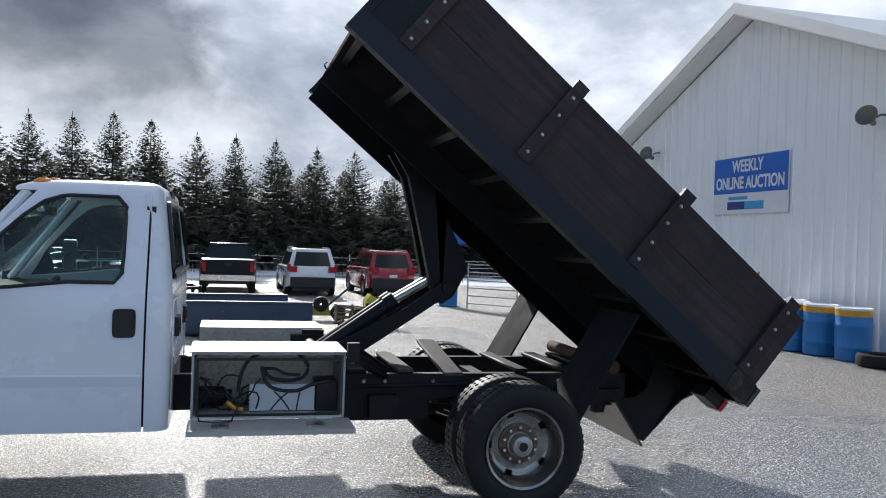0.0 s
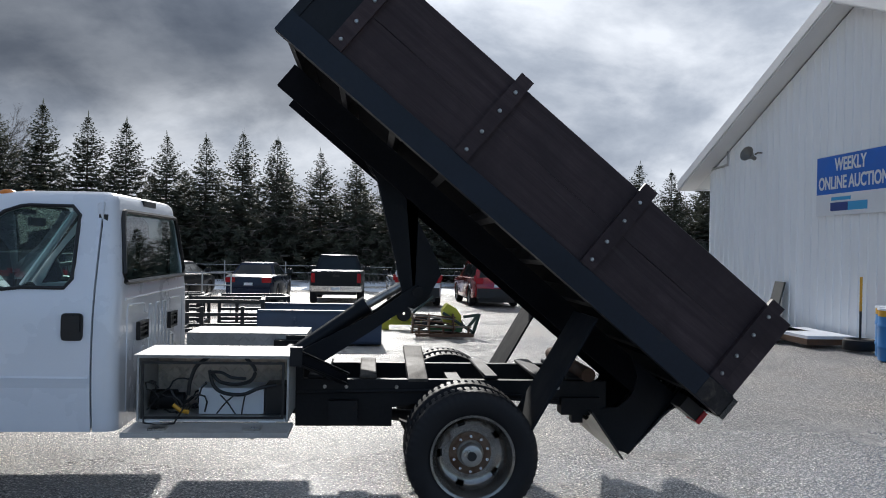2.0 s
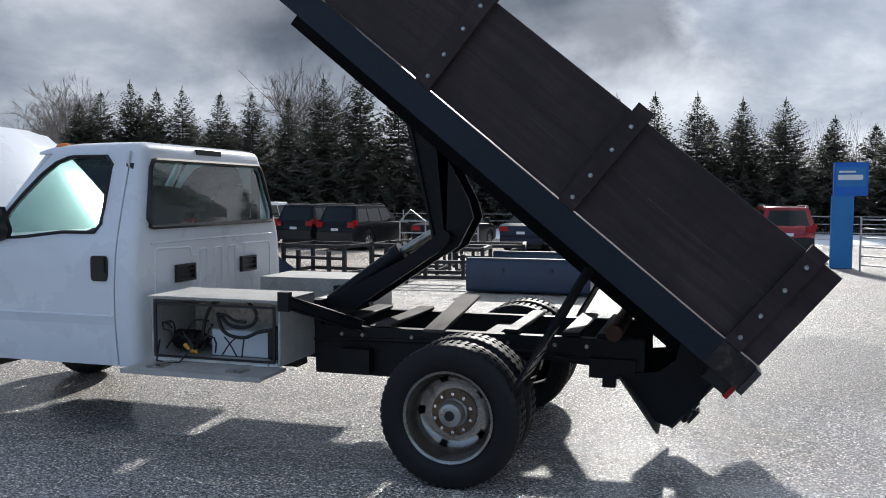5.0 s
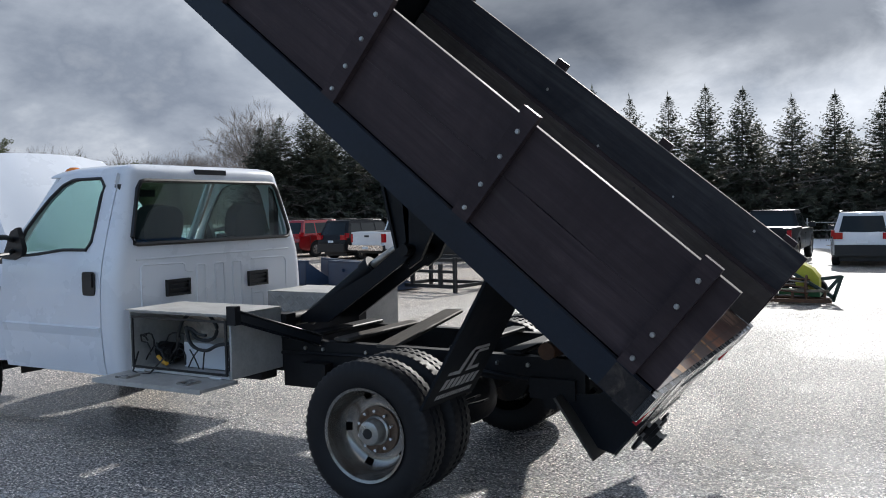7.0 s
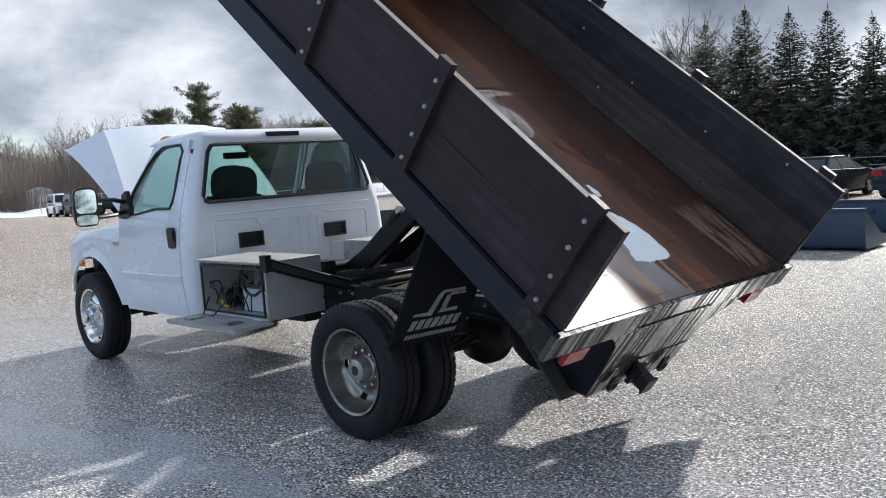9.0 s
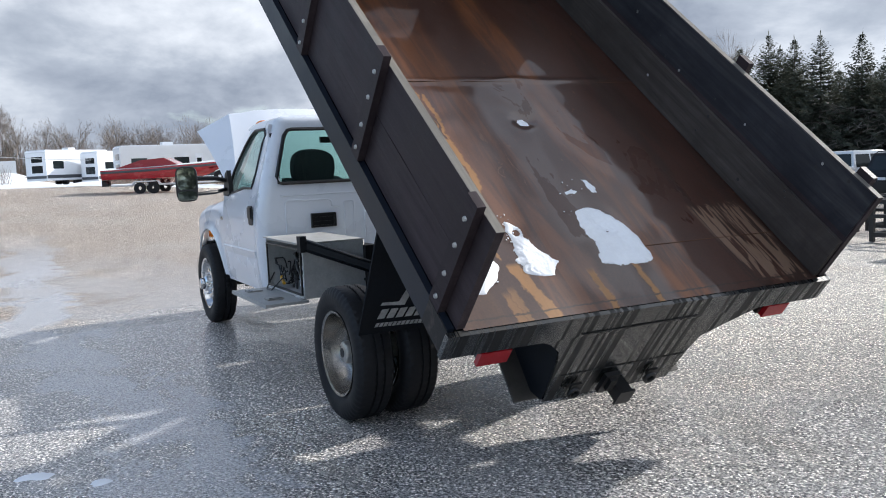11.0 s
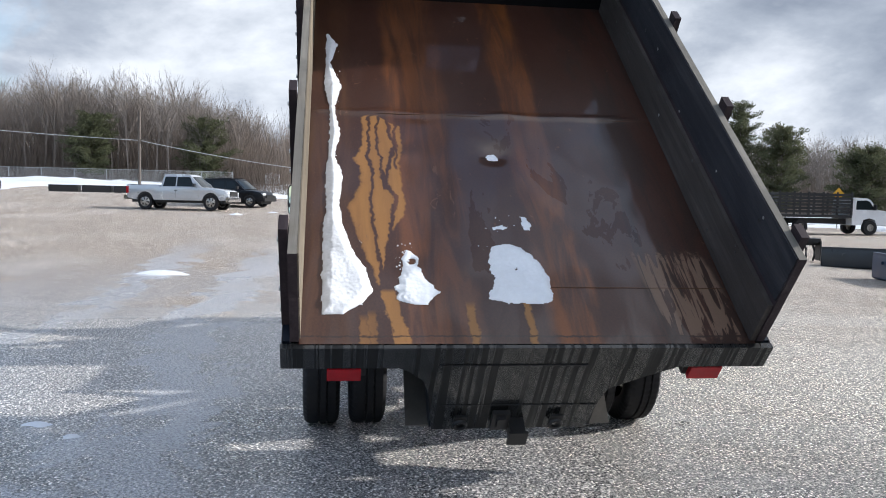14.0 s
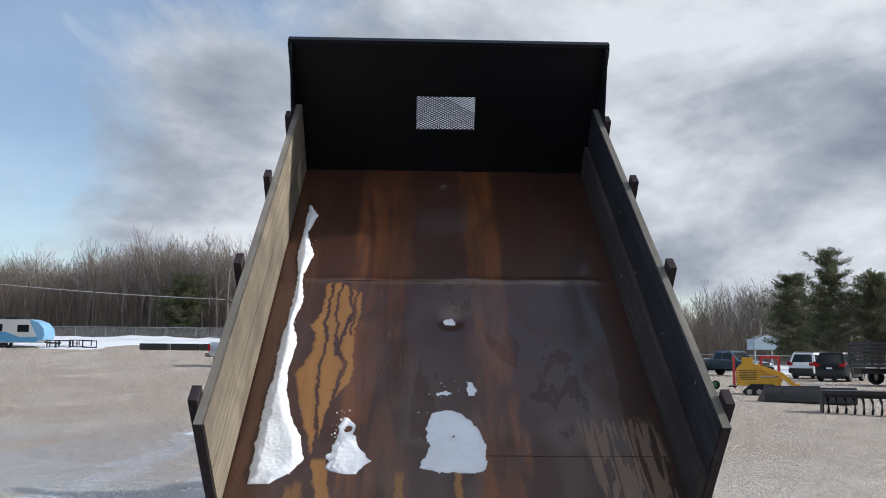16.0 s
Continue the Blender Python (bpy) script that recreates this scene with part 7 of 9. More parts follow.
    if kind == "pickup":
        part("rear_bumper", soften(box(bm_new(), -0.92, 0.92, y0 - 0.16, y0 + 0.02, 0.52, 0.72), 0.04, 2), CHROME, c)
        part("load_bed", box(bm_new(), -W * 0.82, W * 0.82, y0 + 0.08, -1.06, 1.252, 1.262), TRIM, c, "dark open load bed")
        part("tailgate", soften(box(bm_new(), -W * 0.76, W * 0.76, y0 - 0.045, y0 + 0.02, 0.74, 1.20), 0.02, 2), body_mat, c)
        part("gate_handle", soften(box(bm_new(), -0.12, 0.12, y0 - 0.056, y0 - 0.046, 1.04, 1.12), 0.004, 1), TRIM, c)
        part("front_bumper", soften(box(bm_new(), -0.94, 0.94, y1 - 0.10, y1 + 0.08, 0.46, 0.70), 0.05, 2), CHROME, c)
        part("grille", soften(box(bm_new(), -0.55, 0.55, y1 - 0.06, y1 + 0.03, 0.74, 0.98), 0.03, 2), TRIM, c)
    else:
        part("rear_bumper", soften(box(bm_new(), -W * 0.85, W * 0.85, y0 - 0.07, y0 + 0.12, zl, zl + (0.34 if kind == "suv" else 0.24)), 0.06, 2), TRIM if kind == "suv" else body_mat, c)
        part("front_bumper", soften(box(bm_new(), -W * 0.82, W * 0.82, y1 - 0.12, y1 + 0.06, zl, zl + 0.20), 0.05, 2), TRIM if kind == "suv" else body_mat, c)
        part("grille", soften(box(bm_new(), -0.42, 0.42, y1 - 0.05, y1 + 0.02, 0.58, 0.72), 0.02, 1), TRIM, c)
    zp = {"suv": 0.80, "sedan": 0.72, "pickup": 0.62}[kind]
    yp = y0 - (0.165 if kind == "pickup" else 0.03)
    part("number_plate", box(bm_new(), -0.155, 0.155, yp - 0.008, yp, zp - 0.05, zp + 0.05), SIGN_WHITE, c)
    part("underbody", box(bm_new(), -W + 0.26, W - 0.26, y0 + 0.25, y1 - 0.25, sill - 0.12, sill + 0.35), TRIM, c)
    for yy in axl:
        part("wheel_well", box(bm_new(), -W + 0.05, W - 0.05, yy - R - 0.04, yy + R + 0.04, sill + 0.12, R * 2 + 0.03), BLACK_CABLE, c)
    return c


def park(c, x, y, rz=0):
    c.matrix_basis = pose(x, y, ground_z(x, y), 0, 0, rz)
    return c


WHITE_CAR = paint("white", (0.72, 0.73, 0.75), 0.0)
BLACK_CAR = paint("black", (0.010, 0.011, 0.014), 0.0, 0.35, 0.05, 0.18)
NAVY_CAR = paint("navy", (0.014, 0.022, 0.045), 0.1, 0.3, 0.1, 0.25)
RED_CAR = paint("red", (0.30, 0.012, 0.015), 0.2)
SILVER_CAR = paint("silver", (0.52, 0.54, 0.57), 0.35)
TEAL_CAR = paint("slate_blue", (0.10, 0.14, 0.17), 0.4)
park(make_car("pickup", "black pickup parked with its tail to the lot", "pickup", BLACK_CAR, "pickup"), 0.02, 33.5)
wsuv = park(make_car("suv", "white compact suv with dark lower bumper", "suv", WHITE_CAR, "suv"), 2.88, 32.9, 2)
rsuv = park(make_car("suv", "red compact suv parked by the snow", "suv", RED_CAR, "suv"), 5.75, 33.0, 4)
park(make_car("sedan", "navy blue sedan with its tail to the lot", "sedan", NAVY_CAR, "sedan"), -3.0, 33.4, -3)
park(make_car("sedan", "black sedan with silver trim", "sedan", BLACK_CAR, "sedan"), -6.15, 33.0, -6)
bsuv = park(make_car("suv", "black suv at the end of the sedans", "suv", BLACK_CAR, "suv"), -9.54, 32.02, -10)
copy_thing(bsuv, pose(-12.02, 33.08, ground_z(-12.02, 33.08), 0, 0, -4))
park(make_car("pickup", "white pickup parked between dark suvs", "pickup", WHITE_CAR, "pickup"), -14.26, 32.14, -8)
copy_thing(bsuv, pose(-17.21, 32.96, ground_z(-17.21, 32.96), 0, 0, -8))
copy_thing(rsuv, pose(-20.51, 34.02, ground_z(-20.51, 34.02), 0, 0, -8))
spick = park(make_car("pickup", "silver extended-cab pickup standing alone on the lot", "pickup", SILVER_CAR, "pickup"), -41.9, -2.9, -13)
spick.matrix_basis = spick.matrix_basis @ Matrix.Diagonal((1.04, 1.0, 1.11, 1))
copy_thing(bsuv, pose(-46.6, -0.45, ground_z(-46.6, -0.45), 0, 0, -24))
copy_thing(wsuv, pose(-57.0, 25.5, ground_z(-57, 25.5), 0, 0, -100))
copy_thing(bsuv, pose(-52.5, 25.0, ground_z(-52.5, 25), 0, 0, -100))
copy_thing(bsuv, pose(-44.0, 32.0, ground_z(-44.0, 32.0), 0, 0, 48))
copy_thing(wsuv, pose(-49.0, 32.8, ground_z(-49.0, 32.8), 0, 0, 42))
tpick = park(make_car("pickup", "slate blue crew-cab pickup beside the fence", "pickup", TEAL_CAR, "pickup"), -53.5, 29.5, 0)
tpick.matrix_basis = pose(-53.5, 28.7, ground_z(-53.5, 28.7), 0, 0, -62)


# ---- implements standing about ----
def make_bucket(w, d, h, label, group, skin=None):
    """A loader bucket: curved back, side cheeks, cutting lip. Opening towards -y."""
    b = thing("loader_bucket", label, "bucket", (0, 0, 0), group)
    skin = skin or BIN_BLUE
    n = 8
    prof = [(-d * 0.5, 0.02)] + [(d * 0.38, 0.0)] + [(d * 0.38 + d * 0.12 * math.sin(t), 0.12 * h - 0.12 * h * math.cos(t)) for t in [math.pi / 2 * i / n for i in range(1, n + 1)]] + [(d * 0.5, h * 0.85), (d * 0.47, h)]
    outer = [(y, z) for y, z in prof]
    bm = bm_new()
    grid = [[(x, y, z) for x in (-w / 2, w / 2)] for y, z in outer]
    sheet(bm, grid)
    part("bucket_shell", thicken(bm, 0.02), skin, b)
    for s in (-1, 1):
        bm = prism(bm_new(), outer, s * w / 2 - 0.012, s * w / 2 + 0.012, "x")
        part("cheek_plate", bm, skin, b)
    part("top_bar", box(bm_new(), -w / 2, w / 2, d * 0.36, d * 0.5, h - 0.03, h + 0.015), skin, b)
    part("cutting_lip", box(bm_new(), -w / 2, w / 2, -d * 0.62, -d * 0.48, 0.01, 0.035), STEEL, b)
    for xx in (-w * 0.2, w * 0.2):
        part("mount_plate", box(bm_new(), xx - 0.02, xx + 0.02, d * 0.48, d * 0.56, h * 0.62, h * 0.74), skin, b)
    return b


bkt = make_bucket(2.15, 0.9, 0.585, "large navy loader bucket standing on the asphalt", "loader buckets")
bkt.matrix_basis = pose(0.38, 15.38, ground_z(0.38, 15.38), 0, 0, 180)
for x, y, rz in ((0.15, 18.3, 180), (-6.1, 17.0, 160), (-7.4, 18.2, 150), (-8.8, 17.6, 165)):
    copy_thing(bkt, pose(x, y, ground_z(x, y), 0, 0, rz))
sb = make_bucket(1.8, 0.75, 0.55, "small black loader bucket lying beside others", "small buckets", mat("black_bucket_paint", (0.020, 0.024, 0.030), 0.32, 0.0, 0.3, 2, 50, 0.1, 0.001))
sb.matrix_basis = pose(-20.6, 18.5, ground_z(-20.6, 18.5), 0, 0, 268)
for x, y, rz in ((-20.9, 19.9, 262), (-13.6, 19.5, 240), (-12.6, 20.8, 255)):
    copy_thing(sb, pose(x, y, ground_z(x, y), 0, 0, rz))


def at_x(bm, x, y, z):
    """Turns a lathed shape so that its axis lies along x, and sets it in its place."""
    bmesh.ops.transform(bm, matrix=pose(x, y, z, 0, 0, 90), verts=bm.verts[:])
    return bm


DARK_GREEN = mat("dark_green_steel", (0.022, 0.045, 0.035), 0.45, 0.0, 0.3, 4, 50)


def make_frame_rack(w, d, h):
    f = thing("steel_frame", "black welded steel frame standing on the asphalt", "frame", (0, 0, 0), "steel frames")
    t = 0.035
    for x in (-w / 2, w / 2):
        for y in (-d / 2, d / 2):
            part("upright", box(bm_new(), x - t, x + t, y - t, y + t, 0, h), TRIM, f)
    for z in (0.12, h - 0.05):
        for y in (-d / 2, d / 2):
            part("long_bar", box(bm_new(), -w / 2, w / 2, y - t, y + t, z - t, z + t), TRIM, f)
        for x in (-w / 2, w / 2):
            part("cross_bar", box(bm_new(), x - t, x + t, -d / 2, d / 2, z - t, z + t), TRIM, f)
    part("mid_bar", box(bm_new(), -w / 2, w / 2, -d / 2 - t, -d / 2 + t, h * 0.55, h * 0.55 + 0.06), TRIM, f)
    for k in (-0.25, 0.25):
        part("post_bar", box(bm_new(), k * w - t, k * w + t, -d / 2 - t, -d / 2 + t, 0.15, h * 0.8), TRIM, f)
    return f


fr = make_frame_rack(1.5, 1.1, 0.72)
fr.matrix_basis = pose(-1.6, 16.9, ground_z(-1.6, 16.9), 0, 0, 6)
for x, y, rz in ((-3.1, 18.9, 2), (-1.4, 19.6, 10), (-4.4, 17.2, -8), (-3.6, 21.0, 4)):
    copy_thing(fr, pose(x, y, ground_z(x, y), 0, 0, rz))
lt = thing("light_trailer", "pale tube utility rack with folded gate", "rack", (-3.3, 21.6, 0))
for x in (-4.3, -3.6, -2.9, -2.2):
    part("tube_post", cyl(bm_new(), (x, 21.4, 0), (x, 21.4, 1.0), 0.02, 0.02, 6), GALV, lt)
for z in (0.4, 0.7, 1.0):
    part("tube_rail", cyl(bm_new(), (-4.3, 21.4, z), (-2.2, 21.4, z), 0.018, 0.018, 6), GALV, lt)
part("tube_bow", tube(bm_new(), [(-4.3, 21.4, 1.0), (-4.0, 21.4, 1.3), (-3.6, 21.4, 1.0)], 0.02, 6), GALV, lt)

# yellow-hooded hay mower on a green frame, rusty reel beside it
MG = ground_z(2.8, 16.9)
mw = thing("hay_mower", "yellow and dark green hay mower lying on the asphalt", "implement", (2.9, 17.0, MG))
part("hood", soften(prism(bm_new(), [(2.72, MG + 0.26), (3.08, MG + 0.20), (3.08, MG + 0.42), (2.98, MG + 0.56), (2.80, MG + 0.66), (2.70, MG + 0.52)], 16.85, 17.25), 0.05, 3), LIME, mw, "yellow rounded hood")
part("deck", soften(box(bm_new(), 2.45, 3.1, 16.8, 17.3, MG + 0.10, MG + 0.20), 0.02, 1), GREEN, mw)
for p, q in (((2.70, 16.8, 0.48), (3.34, 16.8, 0.08)), ((3.30, 16.8, 0.03), (3.44, 16.8, 0.47)), ((3.42, 16.8, 0.45), (3.12, 16.85, 0.40)), ((3.40, 16.8, 0.43), (3.20, 16.8, 0.18))):
    v = Vector(q) - Vector(p)
    bm = box(bm_new(), -0.035, 0.035, -0.03, 0.03, 0, v.length)
    bmesh.ops.transform(bm, matrix=Matrix.Translation(Vector(p) + Vector((0, 0, MG))) @ v.to_track_quat("Z", "Y").to_matrix().to_4x4(), verts=bm.verts[:])
    part("boom", soften(bm, 0.006, 1), DARK_GREEN, mw)
for x, y, r in ((2.6, 17.2, 0.18), (3.0, 17.35, 0.18)):
    part("gauge_wheel", lathe(bm_new(), [(0.04, -0.06), (r * 0.9, -0.07), (r, -0.03), (r, 0.03), (r * 0.9, 0.07), (0.04, 0.06)], (x, y, MG + r), 20), RUBBER, mw)
dk = thing("mower_deck", "low yellow-green mower deck with black gauge wheels", "implement", (1.95, 18.9, ground_z(1.95, 18.9)))
DZ = ground_z(1.95, 18.9)
part("deck_bar", soften(box(bm_new(), 1.55, 2.45, 18.7, 19.0, DZ + 0.12, DZ + 0.24), 0.03, 2), LIME, dk)
part("deck_end", soften(box(bm_new(), 1.52, 1.68, 18.62, 19.05, DZ + 0.02, DZ + 0.34), 0.03, 2), LIME, dk)
part("deck_cover", soften(box(bm_new(), 1.72, 2.2, 18.72, 19.0, DZ + 0.24, DZ + 0.33), 0.03, 2), LIME, dk)
for x, z in ((2.0, 0.38), (2.38, 0.20)):
    part("gauge_wheel", lathe(bm_new(), [(0.03, -0.05), (0.15, -0.06), (0.17, -0.02), (0.17, 0.02), (0.15, 0.06), (0.03, 0.05)], (x, 18.6, DZ + z), 20), RUBBER, dk)
part("deck_arm", cyl(bm_new(), (2.05, 18.7, DZ + 0.25), (2.65, 18.8, DZ + 0.75), 0.025, 0.025, 8), DARK_GREEN, dk)
rk = thing("reel_rake", "rusty reel rake with bent tines on a skid", "implement", (2.6, 16.7, MG))
for x in (2.10, 2.42, 2.90):
    part("reel_disc", at_x(lathe(bm_new(), [(0.03, -0.012), (0.20, -0.012), (0.21, 0), (0.20, 0.012), (0.03, 0.012)], (0, 0, 0), 22), x, 16.72, MG + 0.27), RUSTY_IRON, rk)
for k in range(10):
    a = 2 * math.pi * k / 10
    part("tine_bar", cyl(bm_new(), (2.06, 16.72 + 0.19 * math.cos(a), MG + 0.27 + 0.19 * math.sin(a)), (2.95, 16.72 + 0.17 * math.cos(a + 0.5), MG + 0.25 + 0.15 * math.sin(a + 0.5)), 0.014, 0.014, 6), RUSTY_IRON if k % 3 else BOARD_CUT, rk)
part("skid_frame", soften(box(bm_new(), 2.16, 3.30, 16.55, 16.62, MG + 0.02, MG + 0.08), 0.01, 1), RUSTY_IRON, rk)
part("skid_frame", soften(box(bm_new(), 2.16, 3.30, 16.85, 16.92, MG + 0.02, MG + 0.08), 0.01, 1), RUSTY_IRON, rk)
for x in (2.22, 2.7, 3.2):
    part("skid_post", box(bm_new(), x - 0.02, x + 0.02, 16.56, 16.60, MG + 0.08, MG + 0.22), RUSTY_IRON, rk)
part("skid_rail", box(bm_new(), 2.1, 3.25, 16.56, 16.61, MG + 0.20, MG + 0.24), BOARD_TAN, rk, "pale weathered rail")
# tall blue panel post on the lot
GP = ground_z(6.9, 26.4)
bp = thing("pylon_sign", "tall blue pylon sign with a white face panel", "sign", (6.9, 26.4, GP))
part("pylon_leg", soften(box(bm_new(), 6.62, 7.18, 26.3, 26.5, GP + 0.02, 1.66), 0.02, 2), DRUM_BLUE, bp)
pylon_head = part("sign_head", soften(box(bm_new(), 6.66, 7.52, 26.28, 26.52, 1.664, 2.58), 0.02, 2), SIGN_BLUE, bp)
part("sign_panel", box(bm_new(), 6.72, 7.46, 26.27, 26.279, 1.92, 2.45), DRUM_BLUE, pylon_head)
part("sign_mark", box(bm_new(), 6.76, 7.38, 26.262, 26.269, 2.10, 2.24), SIGN_WHITE, pylon_head)
part("sign_mark", box(bm_new(), 6.78, 7.20, 26.262, 26.269, 2.30, 2.35), SIGN_WHITE, pylon_head)
part("post_foot", soften(box(bm_new(), 6.55, 7.25, 26.22, 26.58, GP, GP + 0.05), 0.01, 1), TRIM, bp)


def make_gate(x, y, rz, w=3.4, h=1.45):
    g = thing("livestock_gate", "galvanised tube gate panel", "gate", (0, 0, 0), "tube gates")
    for k in range(6):
        part("gate_rail", cyl(bm_new(), (0, 0, 0.2 + k * (h - 0.25) / 5), (w, 0, 0.2 + k * (h - 0.25) / 5), 0.02, 0.02, 8), GALV, g)
    for xx in (0, w / 2, w):
        part("gate_post", cyl(bm_new(), (xx, 0, 0), (xx, 0, h), 0.025, 0.025, 8), GALV, g)
    g.matrix_basis = pose(x, y, ground_z(x, y), 0, 0, rz)
    return g


gt = make_gate(7.2, 25.2, -45)
for x, y, rz in ((9.9, 22.6, 95), (9.6, 26.2, 60), (10.6, 29.5, 20)):
    copy_thing(gt, pose(x, y, ground_z(x, y), 0, 0, rz))

# ---- skid loader, mower, stake truck, tiller ----
sk = thing("mini_loader", "yellow tracked mini loader with red rack behind it", "loader", (-24.6, 19.0, ground_z(-24.6, 19.0)))
g0 = ground_z(-24.6, 19.0)


def at_rot(bm, x, y, z, rz):
    bmesh.ops.transform(bm, matrix=pose(x, y, z, 0, 0, rz), verts=bm.verts[:])
    return bm


K = (-24.6, 19.3, g0, 68)
for s in (-0.42, 0.42):
    bm = prism(bm_new(), [(-0.75, 0.12), (-0.62, 0.0), (0.55, 0.0), (0.72, 0.14), (0.35, 0.42), (-0.45, 0.42)], s - 0.11, s + 0.11)
    tr = part("track", at_rot(soften(bm, 0.04, 2), *K), RUBBER, sk, "black rubber track")
    for xx in (-0.5, -0.15, 0.2, 0.52):
        part("track_wheel", at_rot(lathe(bm_new(), [(0.0, -0.13), (0.1, -0.13), (0.1, 0.13), (0.0, 0.13)], (xx, s, 0.13), 14), *K), STEEL, tr)
part("loader_body", at_rot(soften(prism(bm_new(), [(-0.95, 0.35), (0.55, 0.35), (0.7, 0.6), (0.1, 0.95), (-0.1, 1.15), (-0.75, 1.2), (-0.95, 1.0)], -0.42, 0.42), 0.05, 2), *K), YELLOW, sk)
part("control_tower", at_rot(soften(box(bm_new(), -0.75, -0.35, -0.3, 0.3, 1.15, 1.42), 0.04, 2), *K), YELLOW, sk)
for s in (-0.5, 0.5):
    part("lift_arm", at_rot(soften(prism(bm_new(), [(-0.3, 1.05), (-0.2, 1.15), (0.7, 0.85), (1.35, 0.25), (1.25, 0.18), (0.6, 0.7)], s - 0.04, s + 0.04), 0.01, 1), *K), YELLOW, sk)
part("front_plate", at_rot(box(bm_new(), 1.2, 1.28, -0.5, 0.5, 0.08, 0.45), *K), YELLOW, sk)
for k in range(6):
    part("grille_slat", at_rot(box(bm_new(), -0.86, -0.22, -0.432, -0.421, 0.58 + 0.065 * k, 0.605 + 0.065 * k), *K), TRIM, sk)
part("rear_grille", at_rot(box(bm_new(), -0.965, -0.951, -0.30, 0.30, 0.45, 0.95), *K), TRIM, sk)
for s in (-0.3, 0.3):
    part("control_lever", at_rot(tube(bm_new(), [(-0.5, s, 1.40), (-0.62, s, 1.52), (-0.78, s, 1.50)], 0.018, 6), *K), TRIM, sk)
    part("lift_ram", at_rot(cyl(bm_new(), (-0.1, s * 1.5, 0.7), (0.75, s * 1.5, 0.72), 0.035, 0.03, 8), *K), STEEL, sk)
part("stand_board", at_rot(soften(box(bm_new(), -1.25, -0.96, -0.32, 0.32, 0.28, 0.34), 0.01, 1), *K), TRIM, sk)
RED_PAINT = mat("red_machine_paint", (0.42, 0.02, 0.02), 0.4, 0.0, 0.2, 4, 50)
rf = thing("red_frame", "red steel lifting frame", "frame", (-29.5, 21.0, ground_z(-29.5, 21.0)))
gz = ground_z(-29.5, 21.0)
for y in (20.0, 21.2, 22.0):
    part("frame_post", box(bm_new(), -29.54, -29.46, y - 0.05, y + 0.05, gz, gz + 1.45), RED_PAINT, rf)
part("frame_beam", box(bm_new(), -29.55, -29.45, 21.2, 22.0, gz + 1.33, gz + 1.45), RED_PAINT, rf)
rm = thing("riding_mower", "green riding mower with black seat", "mower", (-27.0, 17.4, ground_z(-27, 17.4)))
gz = ground_z(-27, 17.4)
M2 = (-27.0, 17.4, gz, 70)
part("mower_body", at_rot(soften(box(bm_new(), -0.7, 0.3, -0.35, 0.35, 0.3, 0.7), 0.08, 2), *M2), GREEN, rm)
part("mower_seat", at_rot(soften(box(bm_new(), -0.25, 0.2, -0.25, 0.25, 0.75, 1.25), 0.08, 2), *M2), TRIM, rm)
part("mower_deck", at_rot(soften(box(bm_new(), -0.2, 0.9, -0.6, 0.6, 0.12, 0.28), 0.05, 2), *M2), GREEN, rm)
for xx, yy, r in ((-0.5, -0.42, 0.28), (-0.5, 0.42, 0.28), (0.85, -0.35, 0.17), (0.85, 0.35, 0.17)):
    part("mower_wheel", at_rot(lathe(bm_new(), [(0.03, -0.08), (r, -0.08), (r, 0.08), (0.03, 0.08)], (xx, yy, r), 18), *M2), RUBBER, rm)
part("roll_bar", at_rot(tube(bm_new(), [(-0.55, -0.35, 0.6), (-0.6, -0.35, 1.5), (-0.6, 0.35, 1.5), (-0.55, 0.35, 0.6)], 0.025, 6), *M2), TRIM, rm)

st = thing("stake_truck", "silver-white truck with a black slatted stake bed", "truck", (-37.2, 31.8, ground_z(-37.2, 31.8)))
S2 = (-37.2, 31.8, ground_z(-37.2, 31.8), 91)
part("truck_bed", at_rot(soften(box(bm_new(), -2.2, 2.2, -1.15, 1.15, 0.95, 1.1), 0.02, 1), *S2), TRIM, st)
for yy in (-1.13, 1.13):
    for k in range(6):
        part("stake_slat", at_rot(box(bm_new(), -2.2, 2.2, yy - 0.015, yy + 0.015, 1.2 + k * 0.19, 1.33 + k * 0.19), *S2), TRIM, st)
    for k in range(6):
        part("stake_post", at_rot(box(bm_new(), -2.18 + k * 0.86, -2.08 + k * 0.86, yy - 0.035, yy + 0.035, 1.1, 2.36), *S2), TRIM, st)
for xx in (-2.19, 2.19):
    for k in range(6):
        part("stake_slat", at_rot(box(bm_new(), xx - 0.015, xx + 0.015, -1.13, 1.13, 1.2 + k * 0.19, 1.33 + k * 0.19), *S2), TRIM, st)
for s in (-1, 1):
    for xx in (-0.8, 3.4):
        bm = lathe(bm_new(), [(0.2, -0.13), (0.40, -0.14), (0.42, -0.06), (0.42, 0.06), (0.40, 0.14), (0.2, 0.13)], (xx, s * 0.95, 0.42), 28)
        w = part("wheel", at_rot(bm, *S2), RUBBER, st)
        part("wheel_rim", at_rot(lathe(bm_new(), [(0.25, s * 0.12), (0.22, s * 0.06), (0.0, s * 0.08)], (xx, s * 0.95, 0.42), 20), *S2), STEEL, w)
part("chassis", at_rot(box(bm_new(), -2.3, 4.2, -0.4, 0.4, 0.6, 0.9), *S2), TRIM, st)
bm = prism(bm_new(), [(2.35, 0.55), (2.32, 1.3), (2.42, 2.02), (2.6, 2.08), (3.25, 2.06), (3.45, 1.96), (3.92, 1.42), (4.85, 1.30), (4.98, 1.1), (4.98, 0.55), (3.85, 0.55), (3.75, 0.85), (3.4, 0.95), (3.05, 0.85), (2.95, 0.55)], -0.95, 0.95)
